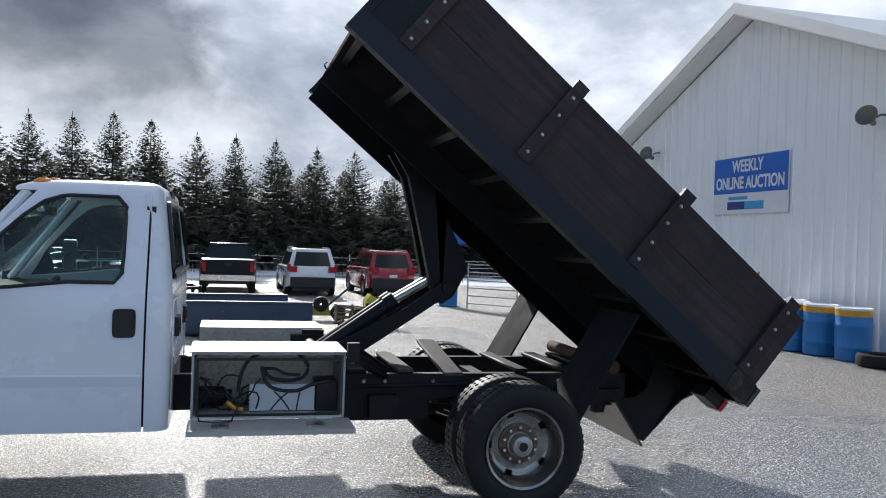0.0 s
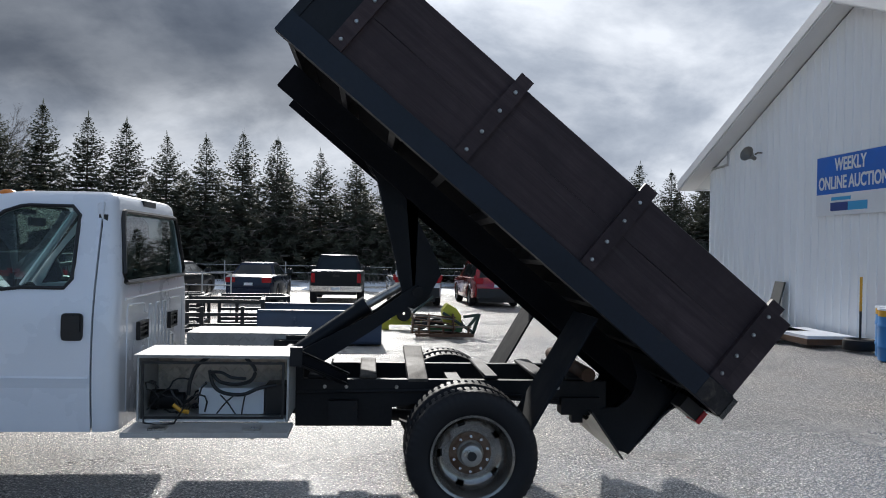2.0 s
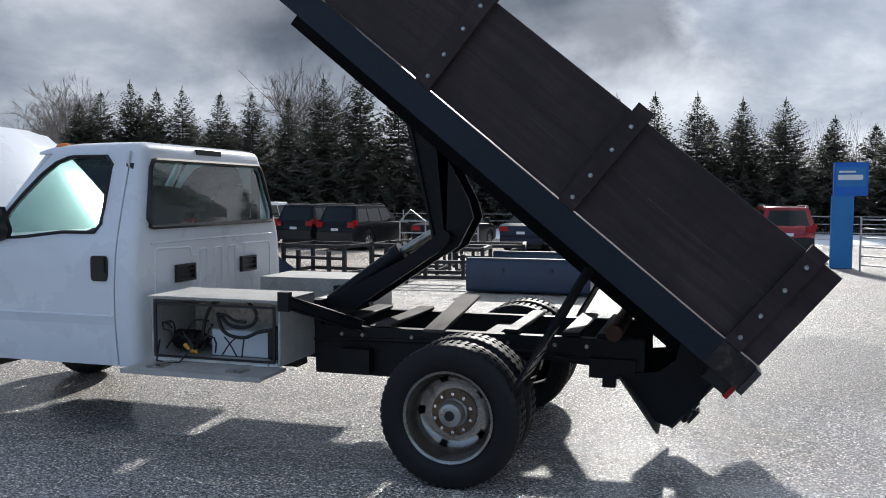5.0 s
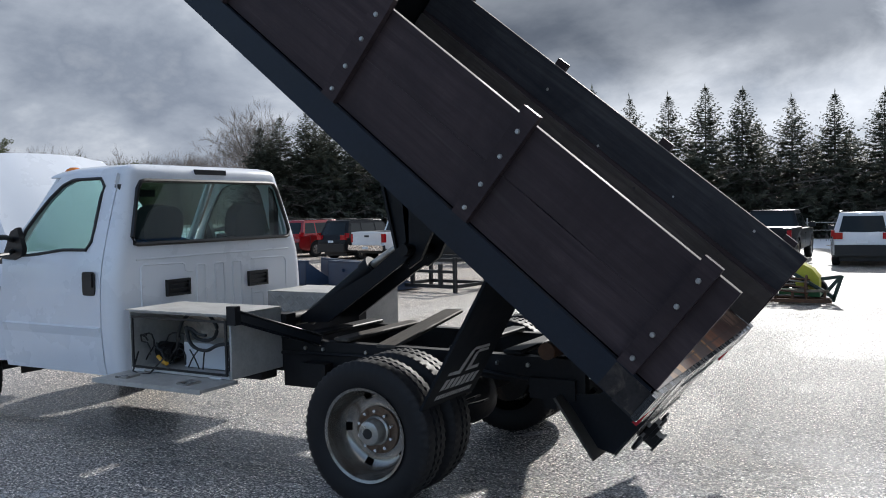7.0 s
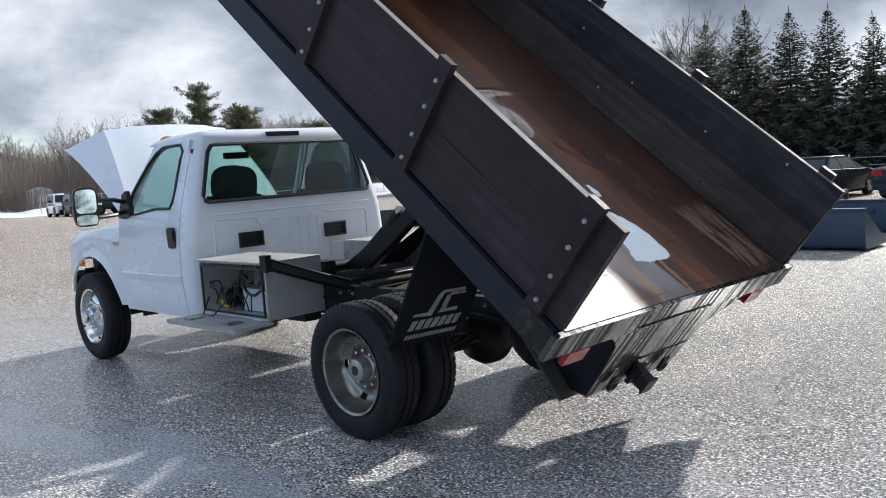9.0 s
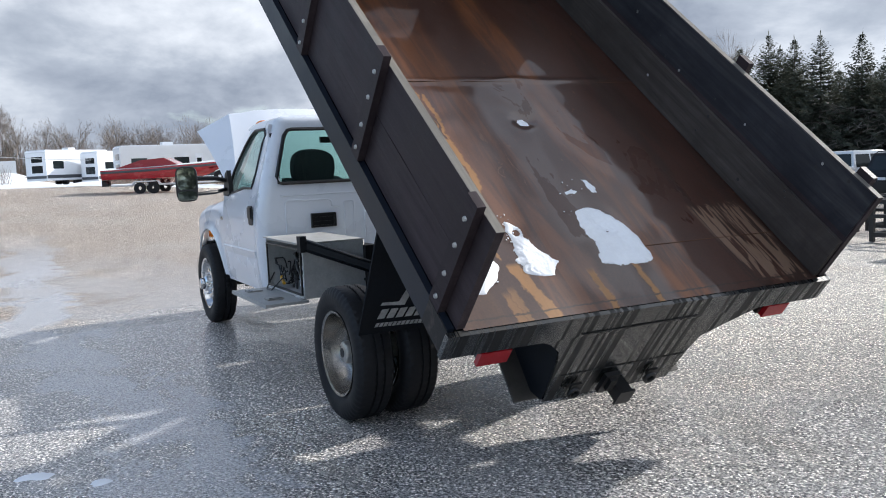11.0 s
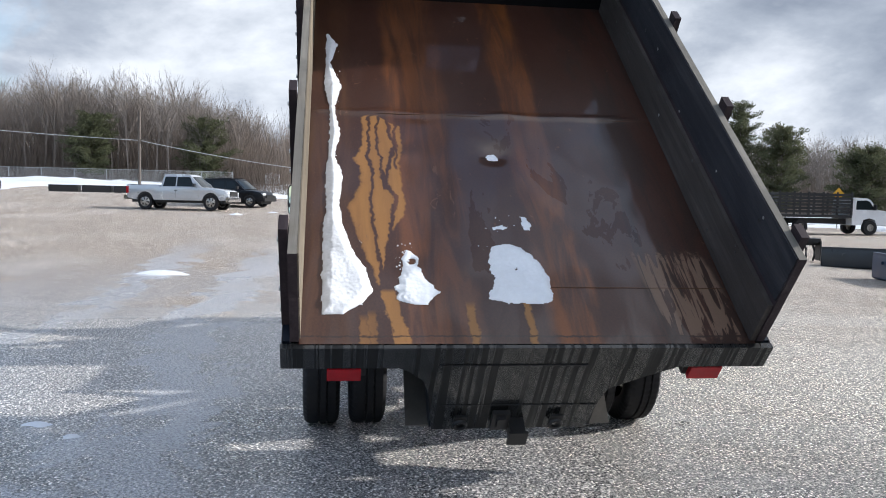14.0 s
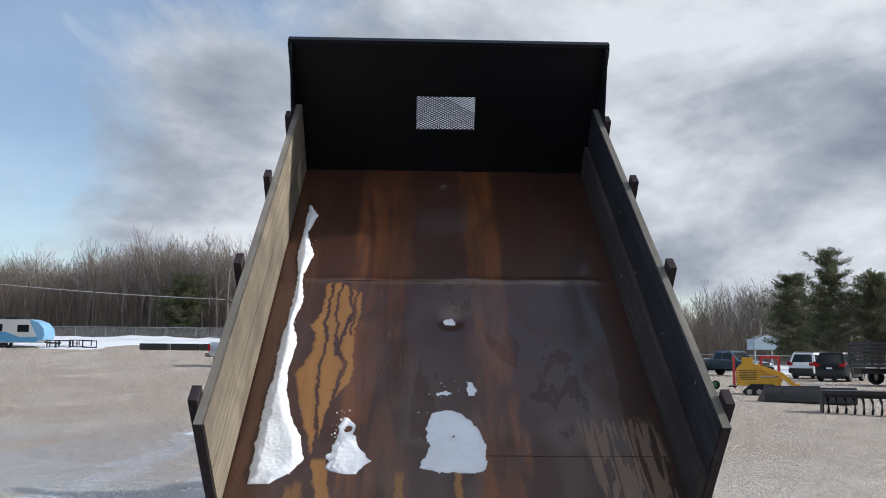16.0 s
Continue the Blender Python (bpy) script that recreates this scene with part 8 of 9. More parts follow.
part("cab", at_rot(soften(bm, 0.06, 2), *S2), WHITE_CAR, st)
for s in (-1, 1):
    part("cab_window", at_rot(prism(bm_new(), [(2.55, 1.42), (2.6, 1.92), (3.2, 1.94), (3.4, 1.86), (3.72, 1.42)], min(s * 0.945, s * 0.957), max(s * 0.945, s * 0.957)), *S2), CAR_GLASS, st)
    part("tow_mirror", at_rot(soften(box(bm_new(), 3.55, 3.65, min(s * 1.05, s * 1.25), max(s * 1.05, s * 1.25), 1.4, 1.72), 0.02, 2), *S2), TRIM, st)
    part("mirror_arm", at_rot(box(bm_new(), 3.57, 3.63, min(s * 0.93, s * 1.06), max(s * 0.93, s * 1.06), 1.46, 1.51), *S2), TRIM, st)
part("front_bumper", at_rot(soften(box(bm_new(), 4.96, 5.1, -0.98, 0.98, 0.5, 0.75), 0.04, 2), *S2), CHROME, st)

tl = thing("rock_tiller", "black tiller attachment with curved tines", "implement", (-16.0, 18.6, ground_z(-16, 18.6)))
T2 = (-16.0, 18.6, ground_z(-16, 18.6), 70)
part("tiller_beam", at_rot(soften(box(bm_new(), -1.0, 1.0, -0.15, 0.25, 0.45, 0.62), 0.02, 1), *T2), TRIM, tl)
part("tiller_hood", at_rot(soften(box(bm_new(), -1.05, 1.05, -0.35, 0.35, 0.55, 0.66), 0.02, 1), *T2), TRIM, tl)
for k in range(9):
    x = -0.9 + k * 0.225
    part("tiller_tine", at_rot(tube(bm_new(), [(x, 0.0, 0.45), (x, -0.25, 0.35), (x, -0.3, 0.15), (x, -0.15, 0.02)], 0.035, 6), *T2), TRIM, tl)
for x in (-1.05, 1.05):
    part("side_plate", at_rot(box(bm_new(), x - 0.02, x + 0.02, -0.4, 0.35, 0.02, 0.6), *T2), TRIM, tl)

# ---- campers, boat, shed, fence, pole ----
def make_camper(L, W, H, label, stripe):
    """A travel trailer at the origin, long side along x, the shown side towards +y... all faces dressed."""
    c = thing("travel_trailer", label, "camper", (0, 0, 0), "campers")
    bm = prism(bm_new(), [(-L / 2, 0.55), (L / 2, 0.55), (L / 2, H * 0.6), (L / 2 - 0.5, H), (-L / 2 + 0.1, H), (-L / 2, H - 0.1)], -W / 2, W / 2)
    part("trailer_body", soften(bm, 0.06, 2), SIGN_WHITE, c)
    part("roof_cap", soften(box(bm_new(), -L / 2 + 0.1, L / 2 - 0.5, -W / 2 + 0.1, W / 2 - 0.1, H, H + 0.06), 0.02, 1), SNOW, c)
    part("roof_unit", soften(box(bm_new(), -0.5, 0.3, -0.4, 0.4, H + 0.06, H + 0.3), 0.05, 2), SIGN_WHITE, c)
    for s in (-1, 1):
        y = s * W / 2
        for a, b, z0, z1 in ((-L * 0.4, -L * 0.25, 1.6, 2.3), (0.1, L * 0.16, 1.6, 2.3)):
            part("trailer_window", soften(box(bm_new(), a, b, y - 0.012, y + 0.012, z0, z1), 0.01, 1), CAR_GLASS, c)
        part("door", soften(box(bm_new(), L * 0.22, L * 0.22 + 0.65, y - 0.015, y + 0.015, 0.7, 2.55), 0.01, 1), SNOW, c)
        part("door_window", box(bm_new(), L * 0.22 + 0.14, L * 0.22 + 0.51, y - 0.02, y + 0.02, 1.6, 2.2), CAR_GLASS, c)
        part("stripe", box(bm_new(), -L / 2 + 0.05, L / 2 - 0.05, y - 0.008, y + 0.008, 0.75, 1.05), stripe, c)
    for z0, z1 in ((1.25, 1.9), (2.2, 2.7)):
        part("end_window", soften(box(bm_new(), -L / 2 - 0.012, -L / 2 + 0.012, -0.8, 0.5, z0, z1), 0.005, 1), CAR_GLASS, c)
    part("end_stripe", box(bm_new(), -L / 2 - 0.008, -L / 2 + 0.008, -W / 2 + 0.05, W / 2 - 0.05, 0.75, 1.0), stripe, c)
    for s in (-1, 1):
        for xx in (-0.5, 0.35):
            part("trailer_wheel", lathe(bm_new(), [(0.1, -0.1), (0.34, -0.1), (0.36, 0), (0.34, 0.1), (0.1, 0.1)], (xx, s * (W / 2 - 0.12), 0.36), 18), RUBBER, c)
    part("tow_bar", cyl(bm_new(), (L / 2, 0, 0.55), (L / 2 + 1.2, 0, 0.5), 0.06, 0.06, 8), TRIM, c)
    return c


GREY_STRIPE = mat("charcoal_stripe", (0.06, 0.065, 0.075), 0.4, 0, 0.1, 3, 40)
BLUE_STRIPE = mat("sky_blue_stripe", (0.10, 0.32, 0.55), 0.4, 0, 0.1, 3, 40)
cm = make_camper(8.0, 2.45, 3.25, "white travel trailer with charcoal stripes", GREY_STRIPE)
cm.matrix_basis = pose(-80.5, 10.2, ground_z(-80, 10), 0, 0, 130)
copy_thing(cm, pose(-79.5, 15.0, ground_z(-79, 15), 0, 0, 120))
copy_thing(cm, pose(-64.0, 16.2, ground_z(-64, 16), 0, 0, 95))
PALE_BLUE = mat("pale_blue_panel", (0.20, 0.42, 0.66), 0.35, 0, 0.1, 3, 40, 0, 0, 0.4)
CAMPER_WHITE = mat("cream_white_panel", (0.62, 0.63, 0.62), 0.35, 0, 0.1, 3, 40, 0, 0, 0.4)
# small round-nosed camper, broadside to the lot, nose towards +y
CX, CYY = -66.0, -28.0
CZ = ground_z(CX, CYY)
tc = thing("travel_trailer", "small round-nosed camper in white and pale blue", "camper", (CX, CYY, CZ), "campers")


def camper_side(k0, k1):
    return [(CYY - 2.6, CZ + k0), (CYY + 2.1, CZ + k0), (CYY + 2.45, CZ + max(k0, 0.7)), (CYY + 2.6, CZ + max(k0, 1.1)), (CYY + 2.5, CZ + min(k1, 1.6)), (CYY + 2.1, CZ + min(k1, 2.1)), (CYY + 1.4, CZ + k1), (CYY - 2.3, CZ + k1), (CYY - 2.6, CZ + k1 - 0.25)]


part("trailer_body", soften(prism(bm_new(), camper_side(0.45, 2.4), CX - 1.05, CX + 1.05, "x"), 0.08, 3), CAMPER_WHITE, tc)
part("blue_nose", soften(prism(bm_new(), [(CYY + 2.0, CZ + 0.6), (CYY + 2.47, CZ + 0.68), (CYY + 2.63, CZ + 1.1), (CYY + 2.53, CZ + 1.62), (CYY + 2.1, CZ + 2.14), (CYY + 1.35, CZ + 2.42), (CYY + 1.5, CZ + 1.9), (CYY + 1.9, CZ + 1.2)], CX - 1.06, CX + 1.06, "x"), 0.02, 1), PALE_BLUE, tc, "pale blue nose panel")
part("blue_flank", prism(bm_new(), [(CYY - 2.55, CZ + 0.5), (CYY + 2.0, CZ + 0.5), (CYY + 2.0, CZ + 0.95), (CYY + 0.6, CZ + 0.9), (CYY - 0.6, CZ + 1.35), (CYY - 2.55, CZ + 1.4)], CX + 1.05, CX + 1.064, "x"), BLUE_STRIPE, tc, "blue swoosh along the flank")
for y0, y1, z0, z1 in ((-2.1, -0.9, 1.4, 2.0), (0.35, 1.3, 1.35, 1.95)):
    part("trailer_window", soften(box(bm_new(), CX + 1.05, CX + 1.075, CYY + y0, CYY + y1, CZ + z0, CZ + z1), 0.03, 2), CAR_GLASS, tc)
part("roof_unit", soften(box(bm_new(), CX - 0.4, CX + 0.4, CYY - 1.0, CYY + 0.1, CZ + 2.4, CZ + 2.6), 0.06, 2), TRIM, tc)
for yy in (-1.1, -0.35):
    part("trailer_wheel", at_x(lathe(bm_new(), [(0.1, -0.1), (0.34, -0.1), (0.36, 0), (0.34, 0.1), (0.1, 0.1)], (0, 0, 0), 18), CX + 0.95, CYY + yy, CZ + 0.36), RUBBER, tc)
part("tow_bar", cyl(bm_new(), (CX, CYY + 2.2, CZ + 0.5), (CX, CYY + 3.6, CZ + 0.45), 0.06, 0.06, 8), TRIM, tc)
for x, y, rz in ((-65.5, -23.9, 10), (-66.5, -22.9, -6), (-65.8, -21.9, 20), (-66.0, -24.6, 60)):
    copy_thing(fr, pose(x, y, ground_z(x, y), 0, 0, rz))
# dark water tank shed and a rusty container beside the drifts
for x, y, l, z1, m2, lab in ((-97, 2.1, 0.9, 1.5, RUSTY_IRON, "small rust-orange box container by the snow"), (-97, 4.6, 1.4, 1.5, ROOFING, "low grey-white trailer by the snow")):
    gz = ground_z(x, y)
    single("storage_box", soften(box(bm_new(), x - 1, x + 1, y - l, y + l, gz, gz + z1), 0.06, 2), m2, lab, "container")

bt = thing("motor_boat", "red and white motor boat on a twin-axle trailer", "boat", (0, 0, 0))
secs = []
for k in range(11):
    t = k / 10
    w = 1.15 * (1 - max(0, (t - 0.55) / 0.45) ** 2.2) + 0.02
    sheer = 1.45 + 0.25 * t ** 2
    keel = 0.62 + 0.75 * max(0, (t - 0.6) / 0.4) ** 2
    secs.append([(-3.4 + 6.8 * t, yy * w * f, z) for yy, f, z in ((-1, 0.97, sheer), (-1, 1.0, sheer - 0.25), (-1, 0.85, keel + 0.28), (0, 0, keel), (1, 0.85, keel + 0.28), (1, 1.0, sheer - 0.25), (1, 0.97, sheer))])
hull = part("hull", thicken(sheet(bm_new(), secs), 0.04), paint("boat_red", (0.40, 0.02, 0.03), 0.0), bt, "red hull")
part("deck", sheet(bm_new(), [[(s[0][0], s[0][1] * f, s[0][2] + 0.02 + 0.1 * (1 - f * f)) for f in (-1, -0.5, 0, 0.5, 1)] for s in secs]), SIGN_WHITE, bt)
part("hull_stripe", sheet(bm_new(), [[(s[1][0], s[1][1] * 1.012, s[1][2] + 0.17), (s[1][0], s[1][1] * 1.012, s[1][2] + 0.05)] for s in secs]), GREY_STRIPE, bt)
part("boat_cover", soften(prism(bm_new(), [(-2.8, 1.5), (-1.2, 1.95), (0.2, 2.05), (1.0, 1.62)], -0.75, 0.75), 0.15, 3), paint("boat_cover", (0.28, 0.03, 0.04), 0.0), bt, "red canvas cover")
for s in (-1, 1):
    part("trailer_rail", tube(bm_new(), [(-3.0, s * 0.7, 0.52), (1.5, s * 0.7, 0.52), (4.3, 0, 0.55)], 0.05, 8), SIGN_WHITE, bt)
    for xx in (-1.2, -0.4):
        part("trailer_wheel", lathe(bm_new(), [(0.12, -0.1), (0.33, -0.1), (0.34, 0), (0.33, 0.1), (0.12, 0.1)], (xx, s * 1.05, 0.34), 18), RUBBER, bt)
    part("trailer_fender", soften(prism(bm_new(), [(-1.7, 0.5), (-1.5, 0.75), (-0.1, 0.75), (0.1, 0.5), (0.0, 0.5), (-0.15, 0.7), (-1.45, 0.7), (-1.6, 0.5)], s * 1.05 - 0.12, s * 1.05 + 0.12), 0.01, 1), SIGN_WHITE, bt)
part("spare_wheel", lathe(bm_new(), [(0.12, -0.1), (0.33, -0.1), (0.34, 0), (0.33, 0.1), (0.12, 0.1)], (3.3, -0.35, 0.85), 18), RUBBER, bt)
part("jack", cyl(bm_new(), (4.3, 0, 0.1), (4.3, 0, 1.0), 0.04, 0.04, 8), TRIM, bt)
part("outdrive", soften(box(bm_new(), -3.75, -3.35, -0.2, 0.2, 0.5, 1.1), 0.08, 2), TRIM, bt)
bt.matrix_basis = pose(-45.5, 12.6, ground_z(-45, 12.6), 0, 0, 62)

sh = thing("hunting_blind", "pale blue box blind on a post stand", "shed", (-92, 47, -0.4))
part("blind_box", soften(prism(bm_new(), [(45.3, 2.1), (48.2, 2.1), (48.2, 3.3), (46.8, 3.8), (45.3, 3.3)], -93.2, -90.8, "x"), 0.05, 1), paint("pale_blue_shed", (0.42, 0.50, 0.55), 0.0), sh)
for y in (45.8, 47.8):
    part("stand_post", cyl(bm_new(), (-92, y, -0.5), (-92, y, 2.0), 0.1, 0.1, 8), GALV, sh)
for x, y, z1, hw in ((-95.0, -1.5, 1.15, 0.8), (-105.0, 40.5, 2.4, 1.3)):
    ob = single("garden_shed", soften(prism(bm_new(), [(y - hw, 0), (y + hw, 0), (y + hw, z1), (y, z1 + 0.3 * hw), (y - hw, z1)], x - 1, x + 1, "x"), 0.03, 1), SOFFIT, "small white garden shed by the snow", "shed", "sheds")
    ob.location.z = ground_z(x, y) + (0.2 if hw < 1 else 0.0)
# low black troughs on the far lot
for y in (-15.5, -13.0, -10.6):
    gz = ground_z(-63, y)
    single("trough", soften(box(bm_new(), -63.5, -62.5, y - 1.1, y + 1.1, gz, gz + 0.55), 0.08, 2), TRIM, "low black plastic trough on the far lot", "trough", "troughs")
PZ = ground_z(-72, -11.75)
pl = thing("utility_pole", "weathered utility pole with one cross arm", "pole", (-72, -11.75, PZ))
part("pole_shaft", cyl(bm_new(), (-72, -11.75, PZ - 0.2), (-72, -11.75, 8.85), 0.14, 0.10, 10), BARK, pl)
part("cross_arm", box(bm_new(), -72.06, -71.94, -12.4, -11.1, 6.2, 6.34), BARK, pl)
for x1, y1, z1, sag in ((-67, -62, 11.0, 0.9), (-77.5, 13.0, 3.4, 0.5)):
    pts = []
    for k in range(15):
        t = k / 14
        pts.append((-72 + (x1 + 72) * t, -11.75 + (y1 + 11.75) * t, 6.2 + (z1 - 6.2) * t - sag * (4 * t * (1 - t))))
    part("power_line", tube(bm_new(), pts, 0.03, 5), GALV, pl)
FZ = ground_z(-76, -30)
fn = thing("chain_fence", "grey chain-link fence along the far lot", "fence", (-76, -30, FZ))
for k in range(21):
    y = -62 + k * 2.9
    part("fence_post", cyl(bm_new(), (-76, y, ground_z(-76, y)), (-76, y, FZ + 1.2), 0.03, 0.03, 6), GALV, fn)
bm = bm_new()
for z in (0.12, 1.18):
    cyl(bm, (-76, -62, FZ + z), (-76, -4, FZ + z), 0.02, 0.02, 5)
part("fence_rail", bm, GALV, fn)
bm = bm_new()
for k in range(430):
    y = -62 + k * 0.135
    for d in (1.0, -1.0):
        y2 = min(-4, max(-62, y + d))
        cyl(bm, (-76, y, FZ + 0.12), (-76, y2, FZ + 1.18), 0.006, 0.006, 3, False)
tagged(part("fence_mesh", bm, GALV, fn), "", "", "", "stuff")
f2 = thing("wire_fence", "low wire fence behind the parked cars", "fence", (0, 43, -0.4))
for k in range(24):
    x = -42 + k * 3.0
    part("fence_post", cyl(bm_new(), (x, 43, -0.6), (x, 43, 0.9), 0.03, 0.03, 6), GALV, f2)
for z in (0.3, 0.7, 1.05):
    part("fence_wire", cyl(bm_new(), (-42, 43, z - 0.35), (30, 43, z - 0.35), 0.012, 0.012, 4), GALV, f2)
f3 = thing("lot_fence", "grey chain-link fence beside the far pickups", "fence", (-66, 38.5, 0))
for k in range(12):
    y = 27 + k * 2.5
    part("fence_post", cyl(bm_new(), (-66, y, -0.2), (-66, y, 1.6), 0.03, 0.03, 6), GALV, f3)
part("fence_rail", cyl(bm_new(), (-66, 27, 1.55), (-66, 55, 1.3), 0.025, 0.025, 6), GALV, f3)
for x, y, lift in ((-62, 22.5, -0.26 - ground_z(-62, 22.5)), (-48, 40.7, 0.0)):
    wsn = thing("warning_sign", "yellow diamond road sign on a post", "sign", (x, y, ground_z(x, y)), "road signs")
    gz = ground_z(x, y) + lift
    part("sign_post", cyl(bm_new(), (x, y, ground_z(x, y)), (x, y, gz + 2.6), 0.04, 0.04, 6), GALV, wsn)
    bm = prism(bm_new(), [(y, gz + 2.0), (y + 0.45, gz + 2.45), (y, gz + 2.9), (y - 0.45, gz + 2.45)], x + 0.05, x + 0.07, "x")
    part("sign_face", bm, YELLOW, wsn)

# ---- snow fields ----
def snow_field(x0, x1, y0, y1, step, cut, seed, h=0.10):
    """A ragged sheet of old snow on the ground."""
    bm = bm_new()
    nx, ny = int((x1 - x0) / step), int((y1 - y0) / step)
    grid, keep = [], []
    for j in range(ny + 1):
        row, kr = [], []
        for i in range(nx + 1):
            x, y = x0 + i * step, y0 + j * step
            e = min(i / 4, (nx - i) / 4, j / 3, (ny - j) / 3, 1.0)
            v = noise.fractal(Vector((x * 0.16 + seed, y * 0.22, seed * 1.7)), 1.0, 2.0, 5) * 0.6 + 0.35 + (e - 1) * 0.5
            row.append((x, y, ground_z(x, y) - 0.02 + max(0.0, v - cut) * h * 3.0))
            kr.append(v)
        grid.append(row)
        keep.append(kr)
    sheet(bm, grid, lambda j, i: max(keep[j][i], keep[j + 1][i], keep[j][i + 1], keep[j + 1][i + 1]) < cut)
    return bm


structure("snow_field_north", snow_field(-60, 40, 40, 60, 0.8, 0.12, 3.0), SNOW, "old snow between the parked cars and the spruces", "snow", 60)
structure("snow_field_west", snow_field(-120, -62, -70, 34, 1.3, 0.0, 9.0, 0.18), SNOW, "snow field past the far end of the lot", "snow", 60)
structure("snow_field_corner", snow_field(-110, -58, 34, 75, 1.3, 0.05, 5.0, 0.15), SNOW, "snow field beside the far pines", "snow", 60)


# ---- spruces ----
def spruce_meshes(H, R, seed, coarse=1.0):
    """Trunk and crown: open whorls of boughs, steep at the tip, level in the middle and drooping below, each a flat spray with short hanging twigs."""
    rnd = random.Random(seed)
    trunk = cyl(bm_new(), (0, 0, -0.3), (0, 0, H * 0.97), 0.014 * H, 0.012, 8)
    verts, faces = [], []

    def blade(p, d, up, ln, wd):
        w = d.cross(up).normalized() * wd
        i = len(verts)
        verts.extend((p - w * 0.5, p + d * ln * 0.5 + w, p + d * ln, p + d * ln * 0.5 - w))
        faces.append((i, i + 1, i + 2, i + 3))

    for k in range(4):
        blade(Vector((0, 0, H * (0.94 + 0.015 * k))), Vector((rnd.uniform(-0.2, 0.2), rnd.uniform(-0.2, 0.2), 1)).normalized(), Vector((math.cos(k), math.sin(k), 0)), 0.055 * H, 0.035)
    # bare dead branches low on the trunk, with hanging twigs
    live, verts, faces = (verts, faces), [], []

    def twig(p, d, ln, wd):
        w = d.cross(Vector((rnd.uniform(-1, 1), rnd.uniform(-1, 1), rnd.uniform(-1, 1)))).normalized() * wd
        i = len(verts)
        verts.extend((p - w, p + w, p + d * ln))
        faces.append((i, i + 1, i + 2))

    for k in range(70):
        a, zb, L = rnd.uniform(0, 6.28), H * rnd.uniform(0.04, 0.5), R * rnd.uniform(0.5, 1.0)
        out = Vector((math.cos(a), math.sin(a), -rnd.uniform(0.0, 0.25)))
        twig(Vector((0, 0, zb)), out, L, 0.035)
        for q in range(9):
            p = Vector((0, 0, zb)) + out * L * rnd.uniform(0.2, 0.95)
            twig(p, Vector((out.x * 0.6 + rnd.uniform(-0.8, 0.8), out.y * 0.6 + rnd.uniform(-0.8, 0.8), rnd.uniform(-0.5, 0.05))).normalized(), rnd.uniform(0.4, 1.0), 0.03)
    dead = bpy.data.meshes.new("dead_growth")
    dead.from_pydata([tuple(v) for v in verts], [], faces)
    dead.materials.append(DEAD_TWIG)
    verts, faces = live
    z = 0.09 * H
    while z < H * 0.99:
        t = z / H
        rad = 1.14 * R * (1 - t) ** 0.92 * (0.75 + 0.25 * min(1.0, t / 0.2)) + 0.05
        nb = rnd.randint(7, 9) if t < 0.85 else 5
        a0 = rnd.uniform(0, 6.28)
        for b in range(nb):
            if rnd.random() < (0.10 if t > 0.5 else 0.38):
                continue
            a = a0 + 2 * math.pi * b / nb + rnd.uniform(-0.3, 0.3)
            L = rad * rnd.uniform(0.62, 1.12)
            sz = 0.22 + 0.78 * (1 - t)
            rise = -0.14 + 0.52 * t ** 1.8
            steps = max(3, int(L / (0.17 * coarse)))
            side = Vector((-math.sin(a), math.cos(a), 0))
            prev = Vector((0, 0, z))
            for k in range(1, steps + 1):
                f = k / steps
                p = Vector((math.cos(a) * L * f, math.sin(a) * L * f, z + L * (rise * f - 0.22 * (1 - t) * math.sin(math.pi * f) + 0.10 * f ** 3)))
                d = (p - prev).normalized()
                prev = p
                blade(p - d * 0.14 * sz, d, Vector((0, 0, 1)) + side * rnd.uniform(-0.5, 0.5), 0.40 * sz * coarse, 0.11 * sz * coarse)
                for sgn in (-1, 1):
                    ln = (0.42 * L * (1 - 0.80 * f) * min(1.0, 3 * f) + 0.16 * sz) * rnd.uniform(0.5, 1.15)
                    dr = (d * 0.8 + side * sgn + Vector((0, 0, rnd.uniform(-0.40, 0.0)))).normalized()
                    blade(p, dr, Vector((rnd.uniform(-0.5, 0.5), rnd.uniform(-0.5, 0.5), 1)), ln, rnd.uniform(0.13, 0.21) * coarse * (0.5 + 0.5 * sz))
                    for q in range(2):
                        if rnd.random() < 0.5:
                            o = p + dr * ln * rnd.uniform(0.1, 0.8)
                            blade(o, Vector((rnd.uniform(-0.6, 0.6), rnd.uniform(-0.6, 0.6), -1)).normalized(), dr.cross(Vector((0, 0, 1))) + dr * 0.2, rnd.uniform(0.16, 0.34) * sz * coarse, rnd.uniform(0.04, 0.07) * sz * coarse)
        z += (0.10 + 0.28 * (1 - t)) * rnd.uniform(0.75, 1.25) * (H / 10) * coarse ** 0.5
    me = bpy.data.meshes.new("crown")
    me.from_pydata([tuple(v) for v in verts], [], faces)
    me.materials.append(SPRUCE)
    return trunk, me, dead


def make_spruce(H, R, seed, label, coarse=1.0):
    s = thing("spruce_tree", label, "tree", (0, 0, 0), "row of spruces")
    trunk, crown, dead = spruce_meshes(H, R, seed, coarse)
    part("trunk", trunk, BARK, s)
    c = new("crown", crown)
    c.parent = s
    new("dead_growth", dead).parent = s
    return s


